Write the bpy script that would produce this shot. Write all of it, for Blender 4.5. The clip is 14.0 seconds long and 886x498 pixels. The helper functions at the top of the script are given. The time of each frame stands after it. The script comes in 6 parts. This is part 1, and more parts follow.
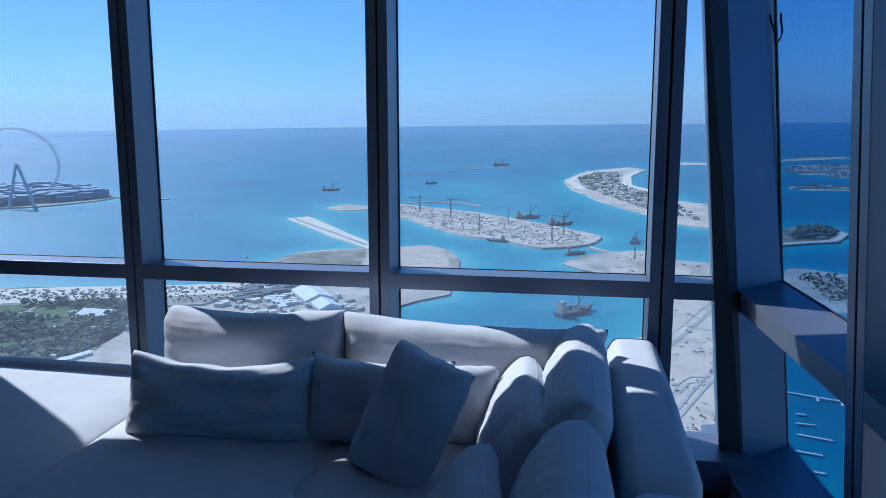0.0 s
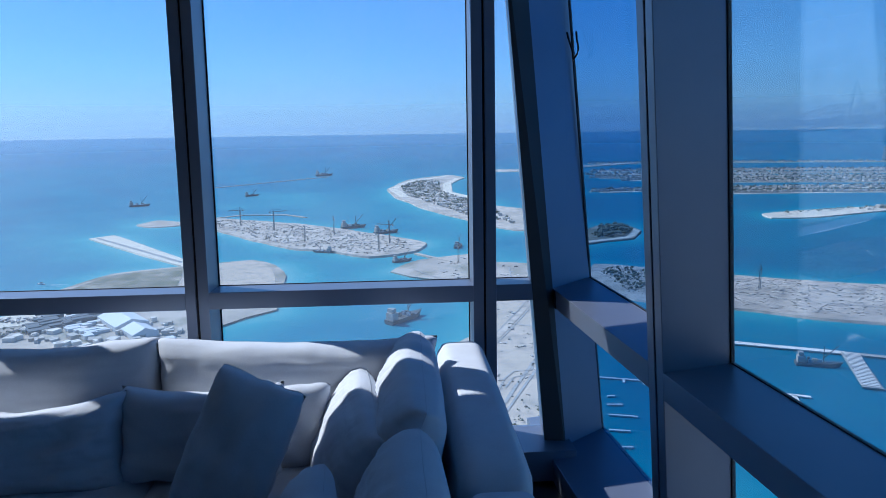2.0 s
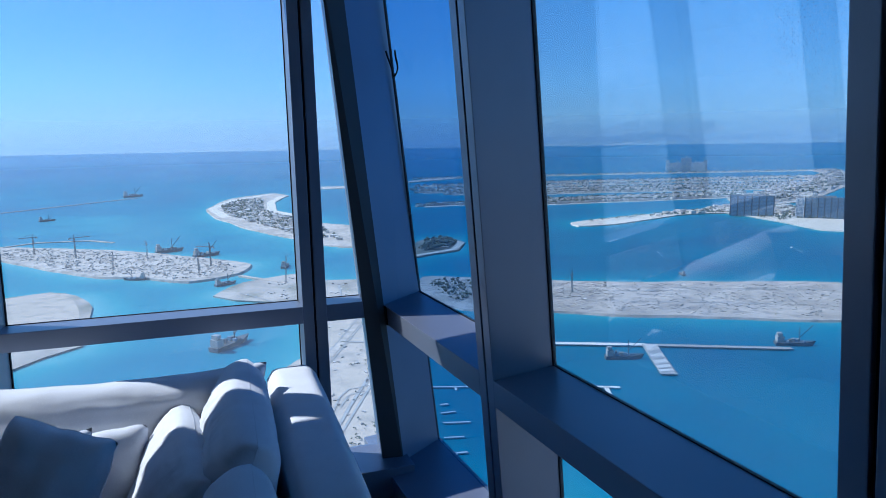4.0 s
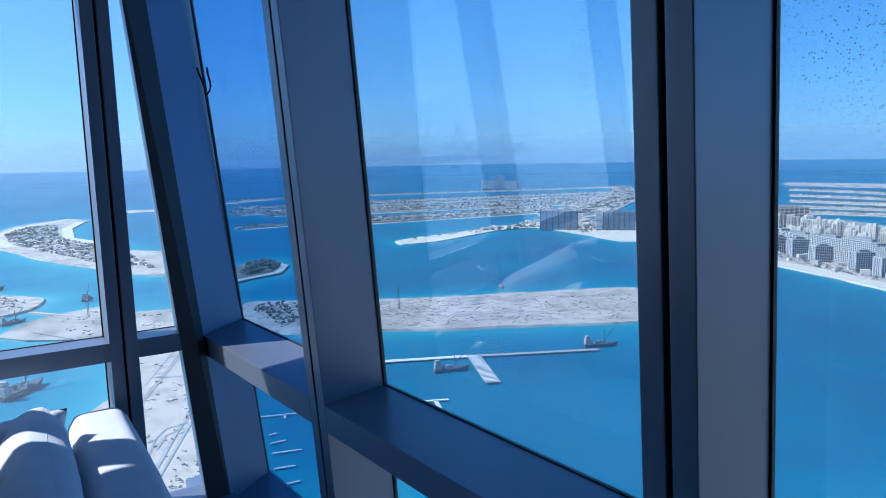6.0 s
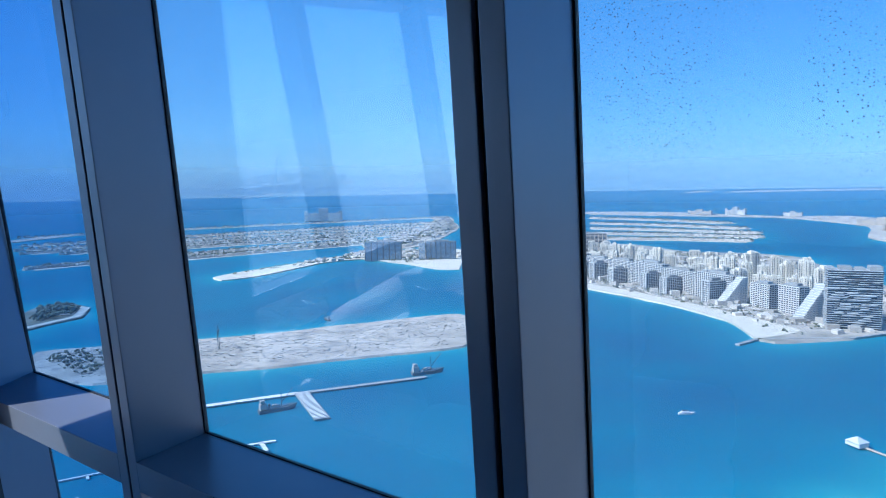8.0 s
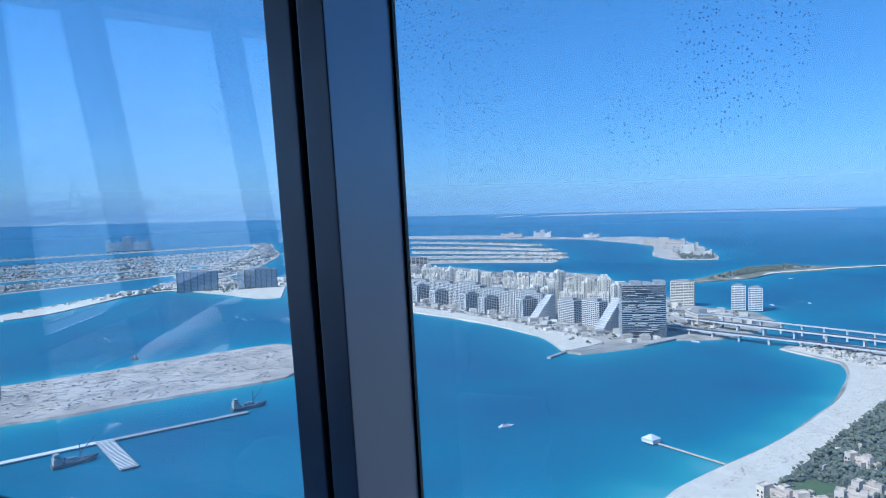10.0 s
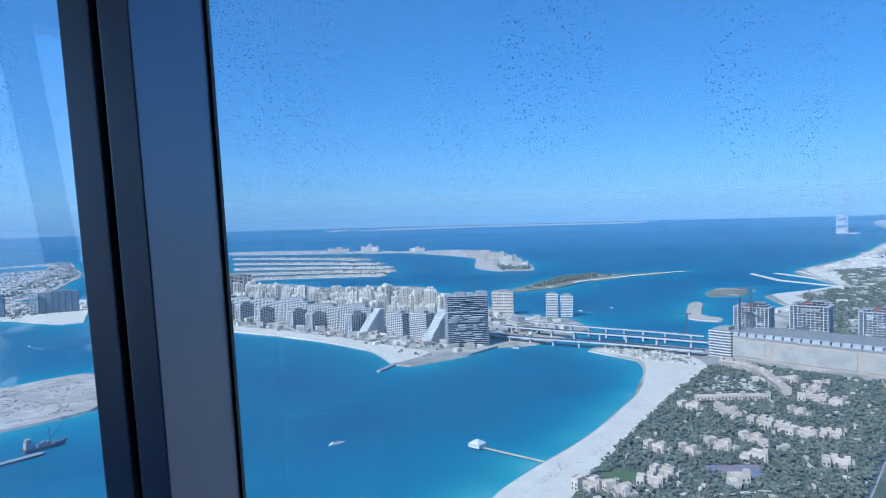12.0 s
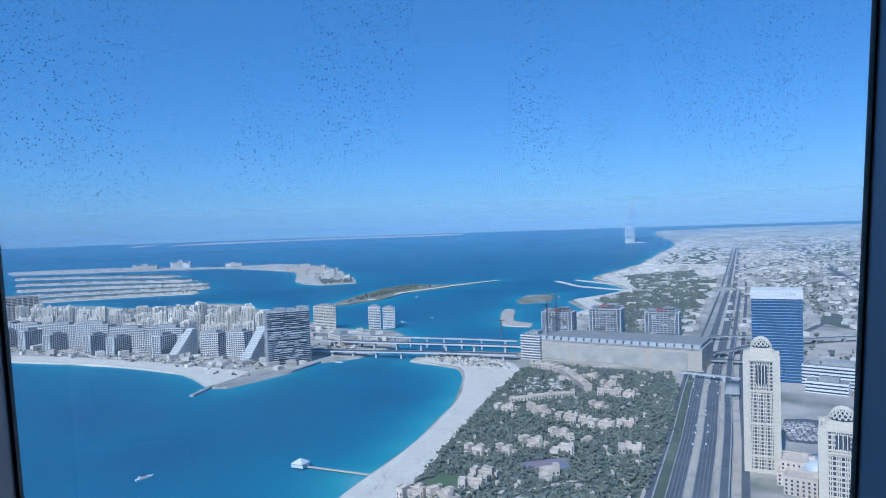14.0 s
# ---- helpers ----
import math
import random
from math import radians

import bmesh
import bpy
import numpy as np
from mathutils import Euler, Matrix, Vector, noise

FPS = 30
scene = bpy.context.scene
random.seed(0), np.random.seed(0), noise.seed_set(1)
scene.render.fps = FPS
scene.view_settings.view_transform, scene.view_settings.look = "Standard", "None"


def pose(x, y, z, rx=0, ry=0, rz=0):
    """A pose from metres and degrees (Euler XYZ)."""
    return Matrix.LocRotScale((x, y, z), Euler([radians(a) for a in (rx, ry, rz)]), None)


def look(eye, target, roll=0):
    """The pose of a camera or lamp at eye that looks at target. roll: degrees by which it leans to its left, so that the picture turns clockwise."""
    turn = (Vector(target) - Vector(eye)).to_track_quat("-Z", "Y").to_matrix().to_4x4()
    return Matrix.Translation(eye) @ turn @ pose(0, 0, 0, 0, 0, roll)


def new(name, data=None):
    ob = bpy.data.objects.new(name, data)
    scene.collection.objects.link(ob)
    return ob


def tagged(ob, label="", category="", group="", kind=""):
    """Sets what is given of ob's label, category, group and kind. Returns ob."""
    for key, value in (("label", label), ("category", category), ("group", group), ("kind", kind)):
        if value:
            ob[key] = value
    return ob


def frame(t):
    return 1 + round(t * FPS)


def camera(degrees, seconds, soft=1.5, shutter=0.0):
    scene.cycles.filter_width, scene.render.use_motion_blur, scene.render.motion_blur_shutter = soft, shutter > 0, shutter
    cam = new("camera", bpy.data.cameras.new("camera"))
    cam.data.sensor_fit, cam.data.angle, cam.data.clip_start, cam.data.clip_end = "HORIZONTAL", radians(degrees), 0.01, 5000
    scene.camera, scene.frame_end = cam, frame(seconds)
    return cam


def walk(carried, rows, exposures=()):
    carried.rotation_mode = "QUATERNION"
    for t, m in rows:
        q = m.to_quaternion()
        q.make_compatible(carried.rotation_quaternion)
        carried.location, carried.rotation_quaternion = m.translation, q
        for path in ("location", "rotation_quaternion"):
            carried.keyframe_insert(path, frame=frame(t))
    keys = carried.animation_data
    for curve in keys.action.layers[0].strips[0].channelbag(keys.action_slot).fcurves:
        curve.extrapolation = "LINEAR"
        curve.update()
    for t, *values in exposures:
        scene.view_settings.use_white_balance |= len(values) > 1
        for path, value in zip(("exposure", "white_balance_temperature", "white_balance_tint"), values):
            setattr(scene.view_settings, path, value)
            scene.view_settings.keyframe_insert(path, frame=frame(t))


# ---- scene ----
from math import sin, cos, hypot, pi, exp, atan2
from mathutils.geometry import tessellate_polygon

# ---------------------------------------------------------------- camera
cam = camera(66.9, 14.0, soft=0.6)


def aim(t, x, y, z, yaw, pitch, roll):
    """A row of the path from the eye, the heading (left of +y), the tilt and the lean in degrees."""
    a, p = radians(yaw), radians(pitch)
    ahead = Vector((-sin(a) * cos(p), cos(a) * cos(p), sin(p)))
    eye = Vector((x, y, z))
    return t, look(eye, eye + ahead * 10, roll)


walk(cam, [aim(*r) for r in (
    (0.0, 0.000, 0.000, 1.800, 0.00, -10.84, -0.66),
    (0.5, 0.002, 0.012, 1.800, -3.78, -10.76, -0.70),
    (1.0, 0.005, 0.023, 1.799, -7.38, -10.66, -0.70),
    (1.5, 0.007, 0.029, 1.800, -11.16, -10.50, -0.73),
    (2.0, 0.009, 0.033, 1.801, -14.94, -10.22, -0.79),
    (2.5, 0.011, 0.040, 1.802, -18.55, -9.90, -0.83),
    (3.0, 0.015, 0.048, 1.801, -22.31, -9.62, -0.88),
    (5.5, 0.021, 0.066, 1.805, -40.89, -8.01, -0.94),
    (6.0, 0.020, 0.062, 1.806, -44.71, -7.60, -0.96),
    (6.5, 0.020, 0.058, 1.810, -48.30, -7.07, -0.99),
    (7.0, 0.021, 0.060, 1.810, -52.12, -6.44, -0.98),
    (7.5, 0.025, 0.070, 1.809, -55.82, -5.82, -1.01),
    (8.0, 0.023, 0.073, 1.808, -59.69, -5.17, -1.02),
    (10.5, 0.012, 0.075, 1.803, -78.39, -3.06, -1.40),
    (11.0, 0.010, 0.074, 1.803, -81.99, -2.86, -1.40),
    (11.5, 0.010, 0.071, 1.802, -85.82, -2.63, -1.43),
    (12.0, 0.010, 0.068, 1.802, -89.48, -2.44, -1.53),
    (12.5, 0.010, 0.065, 1.801, -93.32, -2.22, -1.64),
    (13.0, 0.010, 0.063, 1.801, -96.99, -2.09, -1.69),
    (13.5, 0.010, 0.061, 1.801, -100.82, -1.95, -1.75),
    (14.0, 0.010, 0.060, 1.800, -104.68, -1.78, -1.90),
)], exposures=((0.0, 0.08, 5130, 5), (3.0, 0.24, 5170, 5), (6.5, 0.68, 5280, 4), (7.5, 0.80, 5300, 4), (8.2, 0.74, 5300, 4), (10.5, 0.48, 5280, 5), (12.5, 0.41, 5260, 5), (13.2, 0.31, 5250, 6), (14.0, 0.26, 5240, 6)))

# ---------------------------------------------------------------- sky and sun
SUN_YAW, SUN_UP = 46.5, 43.0          # degrees left of +y, degrees above the horizon
world = bpy.data.worlds.new("sky")
scene.world = world
world.use_nodes = True
nt = world.node_tree
sky = nt.nodes.new("ShaderNodeTexSky")
sky.sky_type = "NISHITA"
sky.sun_disc = False
sky.sun_elevation = radians(SUN_UP)
sky.sun_rotation = radians(-SUN_YAW)
sky.altitude = 200
sky.air_density, sky.dust_density, sky.ozone_density = 1.0, 0.3, 4.0
nt.nodes["Background"].inputs[1].default_value = 0.113
sat = nt.nodes.new("ShaderNodeHueSaturation")
sat.inputs["Saturation"].default_value = 1.08
cool = nt.nodes.new("ShaderNodeMix")
cool.data_type, cool.blend_type = "RGBA", "MULTIPLY"
cool.inputs[0].default_value = 1.0
cool.inputs[7].default_value = (0.80, 0.90, 1.10, 1)
nt.links.new(sky.outputs[0], sat.inputs["Color"])
nt.links.new(sat.outputs[0], cool.inputs[6])
haze = nt.nodes.new("ShaderNodeMix")      # an even humid haze over the whole sky
haze.data_type = "RGBA"
haze.inputs[0].default_value = 0.30
haze.inputs[7].default_value = (0.55, 2.75, 5.0, 1)
nt.links.new(cool.outputs[2], haze.inputs[6])
nt.links.new(haze.outputs[2], nt.nodes["Background"].inputs[0])

sun = new("sun", bpy.data.lights.new("sun", "SUN"))
sun.data.energy, sun.data.angle, sun.data.color = 5.0, radians(0.53), (1.0, 0.895, 0.80)
d_sun = Vector((-sin(radians(SUN_YAW)) * cos(radians(SUN_UP)), cos(radians(SUN_YAW)) * cos(radians(SUN_UP)), sin(radians(SUN_UP))))
sun.matrix_world = look(d_sun * 50, (0, 0, 0))

# ---------------------------------------------------------------- materials


def material(name, colour, rough=0.6, metal=0.0, spec=0.5, second=None, scale=1.0, amount=0.5, bump=0.0, bump_scale=None, bump_dist=0.01,
             third=None, third_scale=None, rand=0.0, coords="Object", detail=6.0):
    """A principled surface whose colour wanders between two or three tones at two scales, with fine relief."""
    m = bpy.data.materials.new(name)
    m.use_nodes = True
    n, l = m.node_tree.nodes, m.node_tree.links
    b = n["Principled BSDF"]
    b.inputs["Roughness"].default_value = rough
    b.inputs["Metallic"].default_value = metal
    b.inputs["Specular IOR Level"].default_value = spec
    if coords == "World":
        where = n.new("ShaderNodeNewGeometry").outputs["Position"]
    else:
        where = n.new("ShaderNodeTexCoord").outputs["Object"]

    def tone(prev, colour_b, sc, amt, lo=0.42, hi=0.62):
        t = n.new("ShaderNodeTexNoise")
        t.inputs["Scale"].default_value = sc
        t.inputs["Detail"].default_value = detail
        l.new(where, t.inputs["Vector"])
        r = n.new("ShaderNodeMapRange")
        r.inputs[1].default_value, r.inputs[2].default_value = lo, hi
        r.inputs[4].default_value = amt
        l.new(t.outputs[0], r.inputs[0])
        x = n.new("ShaderNodeMix")
        x.data_type = "RGBA"
        l.new(r.outputs[0], x.inputs[0])
        if isinstance(prev, tuple):
            x.inputs[6].default_value = (*prev, 1)
        else:
            l.new(prev, x.inputs[6])
        x.inputs[7].default_value = (*colour_b, 1)
        return x.outputs[2]

    out = colour
    if second:
        out = tone(out, second, scale, amount)
    if third:
        out = tone(out, third, third_scale or scale * 9, 0.7, 0.5, 0.7)
    if rand:
        o = n.new("ShaderNodeObjectInfo")
        g = n.new("ShaderNodeNewGeometry")
        add = n.new("ShaderNodeMath")
        add.operation = "ADD"
        l.new(o.outputs["Random"], add.inputs[0])
        l.new(g.outputs["Random Per Island"], add.inputs[1])
        fr = n.new("ShaderNodeMath")
        fr.operation = "FRACT"
        l.new(add.outputs[0], fr.inputs[0])
        r = n.new("ShaderNodeMapRange")
        r.inputs[3].default_value, r.inputs[4].default_value = 1 - rand, 1 + rand
        l.new(fr.outputs[0], r.inputs[0])
        h = n.new("ShaderNodeHueSaturation")
        l.new(r.outputs[0], h.inputs["Value"])
        if isinstance(out, tuple):
            h.inputs["Color"].default_value = (*out, 1)
        else:
            l.new(out, h.inputs["Color"])
        out = h.outputs[0]
    if isinstance(out, tuple):
        b.inputs["Base Color"].default_value = (*out, 1)
    else:
        l.new(out, b.inputs["Base Color"])
    if bump:
        t = n.new("ShaderNodeTexNoise")
        t.inputs["Scale"].default_value = bump_scale or scale * 20
        t.inputs["Detail"].default_value = 3
        l.new(where, t.inputs["Vector"])
        u = n.new("ShaderNodeBump")
        u.inputs["Strength"].default_value, u.inputs["Distance"].default_value = bump, bump_dist
        l.new(t.outputs[0], u.inputs["Height"])
        l.new(u.outputs[0], b.inputs["Normal"])
    return m


M = {}
M["frame"] = material("frame_metal", (0.195, 0.218, 0.28), 0.36, 0.5, 0.5, (0.215, 0.238, 0.30), 3.0, 0.5, 0.03, 400, 0.001)
M["dark_plate"] = material("near_black_plate", (0.055, 0.057, 0.058), 0.5, 0.2, 0.4, (0.066, 0.067, 0.068), 3.0, 0.5)
M["gasket"] = material("black_gasket", (0.012, 0.012, 0.014), 0.6, 0, 0.3)
M["linen"] = material("linen", (0.60, 0.62, 0.665), 0.95, 0, 0.15, (0.545, 0.56, 0.605), 9.0, 0.6, 0.35, 900, 0.0012, (0.62, 0.65, 0.69), 160)
M["plinth"] = material("dark_plinth", (0.05, 0.05, 0.055), 0.6, 0, 0.3, (0.07, 0.07, 0.075), 6, 0.5)
M["plaster"] = material("painted_plaster", (0.15, 0.15, 0.155), 0.8, 0, 0.3, (0.12, 0.12, 0.125), 1.5, 0.5, 0.05, 60, 0.002)
M["floor"] = material("floor_stone", (0.055, 0.053, 0.055), 0.35, 0, 0.5, (0.065, 0.062, 0.06), 2.0, 0.6, 0.05, 30, 0.002)
M["ceiling"] = material("ceiling_paint", (0.36, 0.36, 0.37), 0.9, 0, 0.2, (0.32, 0.32, 0.33), 1.0, 0.5)
M["sand"] = material("sand", (0.53, 0.44, 0.355), 0.95, 0, 0.1, (0.47, 0.40, 0.32), 0.012, 0.9, third=(0.30, 0.27, 0.24), third_scale=0.05, coords="World", detail=9)
M["worked_sand"] = material("worked_sand", (0.56, 0.48, 0.40), 0.95, 0, 0.1, (0.40, 0.34, 0.28), 0.02, 0.9, third=(0.20, 0.18, 0.17), third_scale=0.06, coords="World", detail=10)
M["beach"] = material("beach_sand", (0.72, 0.63, 0.51), 0.95, 0, 0.1, (0.62, 0.54, 0.43), 0.05, 0.7, third=(0.50, 0.44, 0.37), third_scale=0.22, coords="World")
M["town"] = material("town_ground", (0.50, 0.43, 0.36), 0.95, 0, 0.1, (0.32, 0.28, 0.24), 0.01, 0.9, third=(0.12, 0.14, 0.09), third_scale=0.018, coords="World", detail=9)
M["green"] = material("garden_ground", (0.10, 0.115, 0.075), 0.95, 0, 0.1, (0.11, 0.12, 0.07), 0.03, 0.8, third=(0.25, 0.23, 0.18), third_scale=0.03, coords="World", detail=8)
M["scrub"] = material("scrub_ground", (0.24, 0.215, 0.165), 0.95, 0, 0.1, (0.15, 0.15, 0.10), 0.03, 0.8, third=(0.50, 0.44, 0.36), third_scale=0.02, coords="World", detail=8)
M["rock"] = material("rock_armour", (0.40, 0.38, 0.36), 0.95, 0, 0.1, (0.28, 0.27, 0.26), 0.1, 0.8, coords="World")

# water: deep blue, turquoise where the bed is shallow
m = M["sea"] = bpy.data.materials.new("sea_water")
m.use_nodes = True
n, l = m.node_tree.nodes, m.node_tree.links
b = n["Principled BSDF"]
b.inputs["Roughness"].default_value = 0.52
b.inputs["Specular IOR Level"].default_value = 0.32
pos = n.new("ShaderNodeNewGeometry").outputs["Position"]
at = n.new("ShaderNodeAttribute")
at.attribute_name = "shallow"
cloud = n.new("ShaderNodeTexNoise")
cloud.inputs["Scale"].default_value, cloud.inputs["Detail"].default_value = 0.006, 7
l.new(pos, cloud.inputs["Vector"])
mul = n.new("ShaderNodeMath")
mul.operation = "MULTIPLY_ADD"
mul.inputs[1].default_value = 0.5
l.new(cloud.outputs[0], mul.inputs[0])
l.new(at.outputs["Fac"], mul.inputs[2])
ramp = n.new("ShaderNodeValToRGB")
e = ramp.color_ramp.elements
e[0].position, e[0].color = 0.18, (0.007, 0.092, 0.180, 1)
e[1].position, e[1].color = 0.45, (0.012, 0.165, 0.250, 1)
for p_, c_ in ((0.75, (0.04, 0.275, 0.315, 1)), (1.15, (0.16, 0.38, 0.40, 1))):
    k = e.new(min(p_, 1.0))
    k.color = c_
l.new(mul.outputs[0], ramp.inputs[0])
l.new(ramp.outputs[0], b.inputs["Base Color"])
wave = n.new("ShaderNodeTexNoise")
wave.inputs["Scale"].default_value, wave.inputs["Detail"].default_value = 0.12, 5
l.new(pos, wave.inputs["Vector"])
bp = n.new("ShaderNodeBump")
bp.inputs["Strength"].default_value, bp.inputs["Distance"].default_value = 0.5, 0.6
l.new(wave.outputs[0], bp.inputs["Height"])
l.new(bp.outputs[0], b.inputs["Normal"])


def glass(name, dirt, veil, tint=(0.89, 0.945, 0.99), sheen=0.025):
    """Window glass: clear with a sheen; dirt is the share of dried runs and drops on its outside, veil a pale film
    painted in as haze.
    """
    m = bpy.data.materials.new(name)
    m.use_nodes = True
    n, l = m.node_tree.nodes, m.node_tree.links
    n.remove(n["Principled BSDF"])
    tr = n.new("ShaderNodeBsdfTransparent")
    tr.inputs[0].default_value = (*tint, 1)
    gl = n.new("ShaderNodeBsdfGlossy")
    gl.inputs["Roughness"].default_value = 0.01
    lw = n.new("ShaderNodeLayerWeight")
    pw = n.new("ShaderNodeMath")
    pw.operation = "POWER"
    pw.inputs[1].default_value = 4.0
    l.new(lw.outputs["Facing"], pw.inputs[0])
    fr = n.new("ShaderNodeMath")
    fr.operation = "MULTIPLY_ADD"
    fr.inputs[1].default_value, fr.inputs[2].default_value = 0.6, sheen
    l.new(pw.outputs[0], fr.inputs[0])
    mx = n.new("ShaderNodeMixShader")
    l.new(fr.outputs[0], mx.inputs[0])
    l.new(tr.outputs[0], mx.inputs[1])
    l.new(gl.outputs[0], mx.inputs[2])
    # painted-in haze: a pale film lifts the dark tones, varied by noise
    haze_film = n.new("ShaderNodeBsdfTranslucent")
    haze_film.inputs[0].default_value = (0.8, 0.82, 0.85, 1)
    veil_noise = n.new("ShaderNodeTexNoise")
    veil_noise.inputs["Scale"].default_value, veil_noise.inputs["Detail"].default_value = 1.6, 6
    l.new(n.new("ShaderNodeTexCoord").outputs["Object"], veil_noise.inputs["Vector"])
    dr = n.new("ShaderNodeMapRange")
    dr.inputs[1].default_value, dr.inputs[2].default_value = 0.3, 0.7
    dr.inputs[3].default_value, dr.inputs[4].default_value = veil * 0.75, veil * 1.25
    l.new(veil_noise.outputs[0], dr.inputs[0])
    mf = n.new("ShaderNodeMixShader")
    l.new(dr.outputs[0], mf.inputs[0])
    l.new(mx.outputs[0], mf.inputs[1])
    l.new(haze_film.outputs[0], mf.inputs[2])
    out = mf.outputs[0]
    if dirt:
        pos = n.new("ShaderNodeTexCoord").outputs["Object"]
        st = n.new("ShaderNodeMapping")
        st.inputs["Scale"].default_value = (1, 1, 0.22)
        l.new(pos, st.inputs[0])
        # dried runs and drops
        v = n.new("ShaderNodeTexVoronoi")
        v.inputs["Scale"].default_value = 150
        l.new(pos, v.inputs["Vector"])
        near = n.new("ShaderNodeMapRange")
        near.inputs[1].default_value, near.inputs[2].default_value = 0.10, 0.26
        near.inputs[3].default_value, near.inputs[4].default_value = 1, 0
        l.new(v.outputs["Distance"], near.inputs[0])
        pick = n.new("ShaderNodeTexNoise")
        pick.inputs["Scale"].default_value = 7
        l.new(st.outputs[0], pick.inputs["Vector"])
        pr = n.new("ShaderNodeMapRange")
        pr.inputs[1].default_value, pr.inputs[2].default_value = 0.33, 0.58
        l.new(pick.outputs[0], pr.inputs[0])
        sep = n.new("ShaderNodeSeparateXYZ")
        l.new(pos, sep.inputs[0])
        hi = n.new("ShaderNodeMapRange")          # the rain reaches the upper part
        hi.inputs[1].default_value, hi.inputs[2].default_value = 0.72, 0.95
        l.new(sep.outputs[2], hi.inputs[0])
        cell = n.new("ShaderNodeSeparateColor")
        l.new(v.outputs["Color"], cell.inputs[0])
        few = n.new("ShaderNodeMapRange")
        few.inputs[1].default_value, few.inputs[2].default_value = 0.30, 0.62
        l.new(cell.outputs[0], few.inputs[0])
        prod = None
        for o in (near.outputs[0], pr.outputs[0], hi.outputs[0], few.outputs[0]):
            if prod is None:
                prod = o
                continue
            k = n.new("ShaderNodeMath")
            k.operation = "MULTIPLY"
            l.new(prod, k.inputs[0])
            l.new(o, k.inputs[1])
            prod = k.outputs[0]
        k = n.new("ShaderNodeMath")
        k.operation = "MULTIPLY"
        k.inputs[1].default_value = 0.75 * dirt
        l.new(prod, k.inputs[0])
        drop = n.new("ShaderNodeBsdfDiffuse")
        drop.inputs[0].default_value = (0.05, 0.055, 0.06, 1)
        m2 = n.new("ShaderNodeMixShader")
        l.new(k.outputs[0], m2.inputs[0])
        l.new(out, m2.inputs[1])
        l.new(drop.outputs[0], m2.inputs[2])
        out = m2.outputs[0]
    l.new(out, n["Material Output"].inputs[0])
    return m


# the third value is how much painted haze each pane carries
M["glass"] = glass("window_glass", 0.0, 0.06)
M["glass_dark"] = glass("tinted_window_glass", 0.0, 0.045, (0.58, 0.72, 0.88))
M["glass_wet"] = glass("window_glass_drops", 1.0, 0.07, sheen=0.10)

# ---------------------------------------------------------------- building helpers


def link_mesh(name, bm, mat, parent=None, smooth=False):
    me = bpy.data.meshes.new(name)
    bm.to_mesh(me)
    bm.free()
    mats = mat if isinstance(mat, (list, tuple)) else [mat]
    for k in mats:
        me.materials.append(M[k])
    if smooth:
        me.shade_smooth()
    ob = new(name, me)
    if parent:
        ob.parent = parent
    return ob


def part(name, bm, mat, parent, label="", smooth=False):
    ob = link_mesh(name, bm, mat, parent, smooth)
    return tagged(ob, label) if label else ob


def thing(name, label, category, group="", kind="", at=None):
    ob = new(name)
    if at is not None:
        ob.matrix_basis = at
    return tagged(ob, label, category, group, kind)


def box(bm, lo, hi, m=None, bevel=0.0):
    """A box between two corners, in the frame m."""
    c = [(lo[i] + hi[i]) / 2 for i in range(3)]
    s = [abs(hi[i] - lo[i]) for i in range(3)]
    t = Matrix.Translation(c) @ Matrix.Diagonal((*s, 1))
    g = bmesh.ops.create_cube(bm, size=1, matrix=t)
    if bevel:
        ed = list({e for v in g["verts"] for e in v.link_edges})
        g2 = bmesh.ops.bevel(bm, geom=ed, offset=bevel, segments=2, affect="EDGES", profile=0.6)
        vs = list({v for f in g2["faces"] for v in f.verts} | {v for v in g["verts"] if v.is_valid})
    else:
        vs = g["verts"]
    if m is not None:
        bmesh.ops.transform(bm, matrix=m, verts=vs)
    return vs


def prism(bm, lower, upper):
    """A solid between two loops of as many corners."""
    a = [bm.verts.new(p) for p in lower]
    b = [bm.verts.new(p) for p in upper]
    bm.faces.new(a[::-1])
    bm.faces.new(b)
    for i in range(len(a)):
        j = (i + 1) % len(a)
        bm.faces.new((a[i], a[j], b[j], b[i]))


# ---------------------------------------------------------------- the two window walls
# A wall's frame: u along it, w into the room, v up its lean; its origin lies on the glass at the rail's top.


def wall_frame(base, along, inward, lean):
    e = Vector((*along, 0)).normalized()
    n = Vector((*inward, 0)).normalized()
    s = radians(lean)
    v = Vector((0, 0, 1)) * cos(s) + n * sin(s)
    w = n * cos(s) - Vector((0, 0, 1)) * sin(s)
    m = Matrix((e, w, v)).transposed().to_4x4()
    m.translation = base
    return m


F1 = wall_frame((-1.69, 3.95, 1.0), (0.9807, -0.1954), (-0.1954, -0.9807), -3.0)
F2 = wall_frame((1.68, 3.22, 1.0), (-0.1204, -0.9927), (-0.9927, 0.1204), 4.4)
TOP, SILL = 1.78, -0.84


def mullion(wall, u0, u1, depth, v0=SILL - 0.16, v1=TOP, label="dark grey aluminium window mullion with a black joint"):
    ob = thing("mullion", label, "mullion", "window mullions", "structure", wall)
    mid = (u0 + u1) / 2
    for a, b_ in ((u0, mid - 0.006), (mid + 0.006, u1)):
        bm = bmesh.new()
        box(bm, (a, -0.01, v0), (b_, depth, v1), None, 0.003)
        part("mullion_half", bm, "frame", ob)
    bm = bmesh.new()
    box(bm, (mid - 0.006, -0.008, v0), (mid + 0.006, depth - 0.012, v1))
    part("joint", bm, "gasket", ob, "black rubber joint")
    return ob


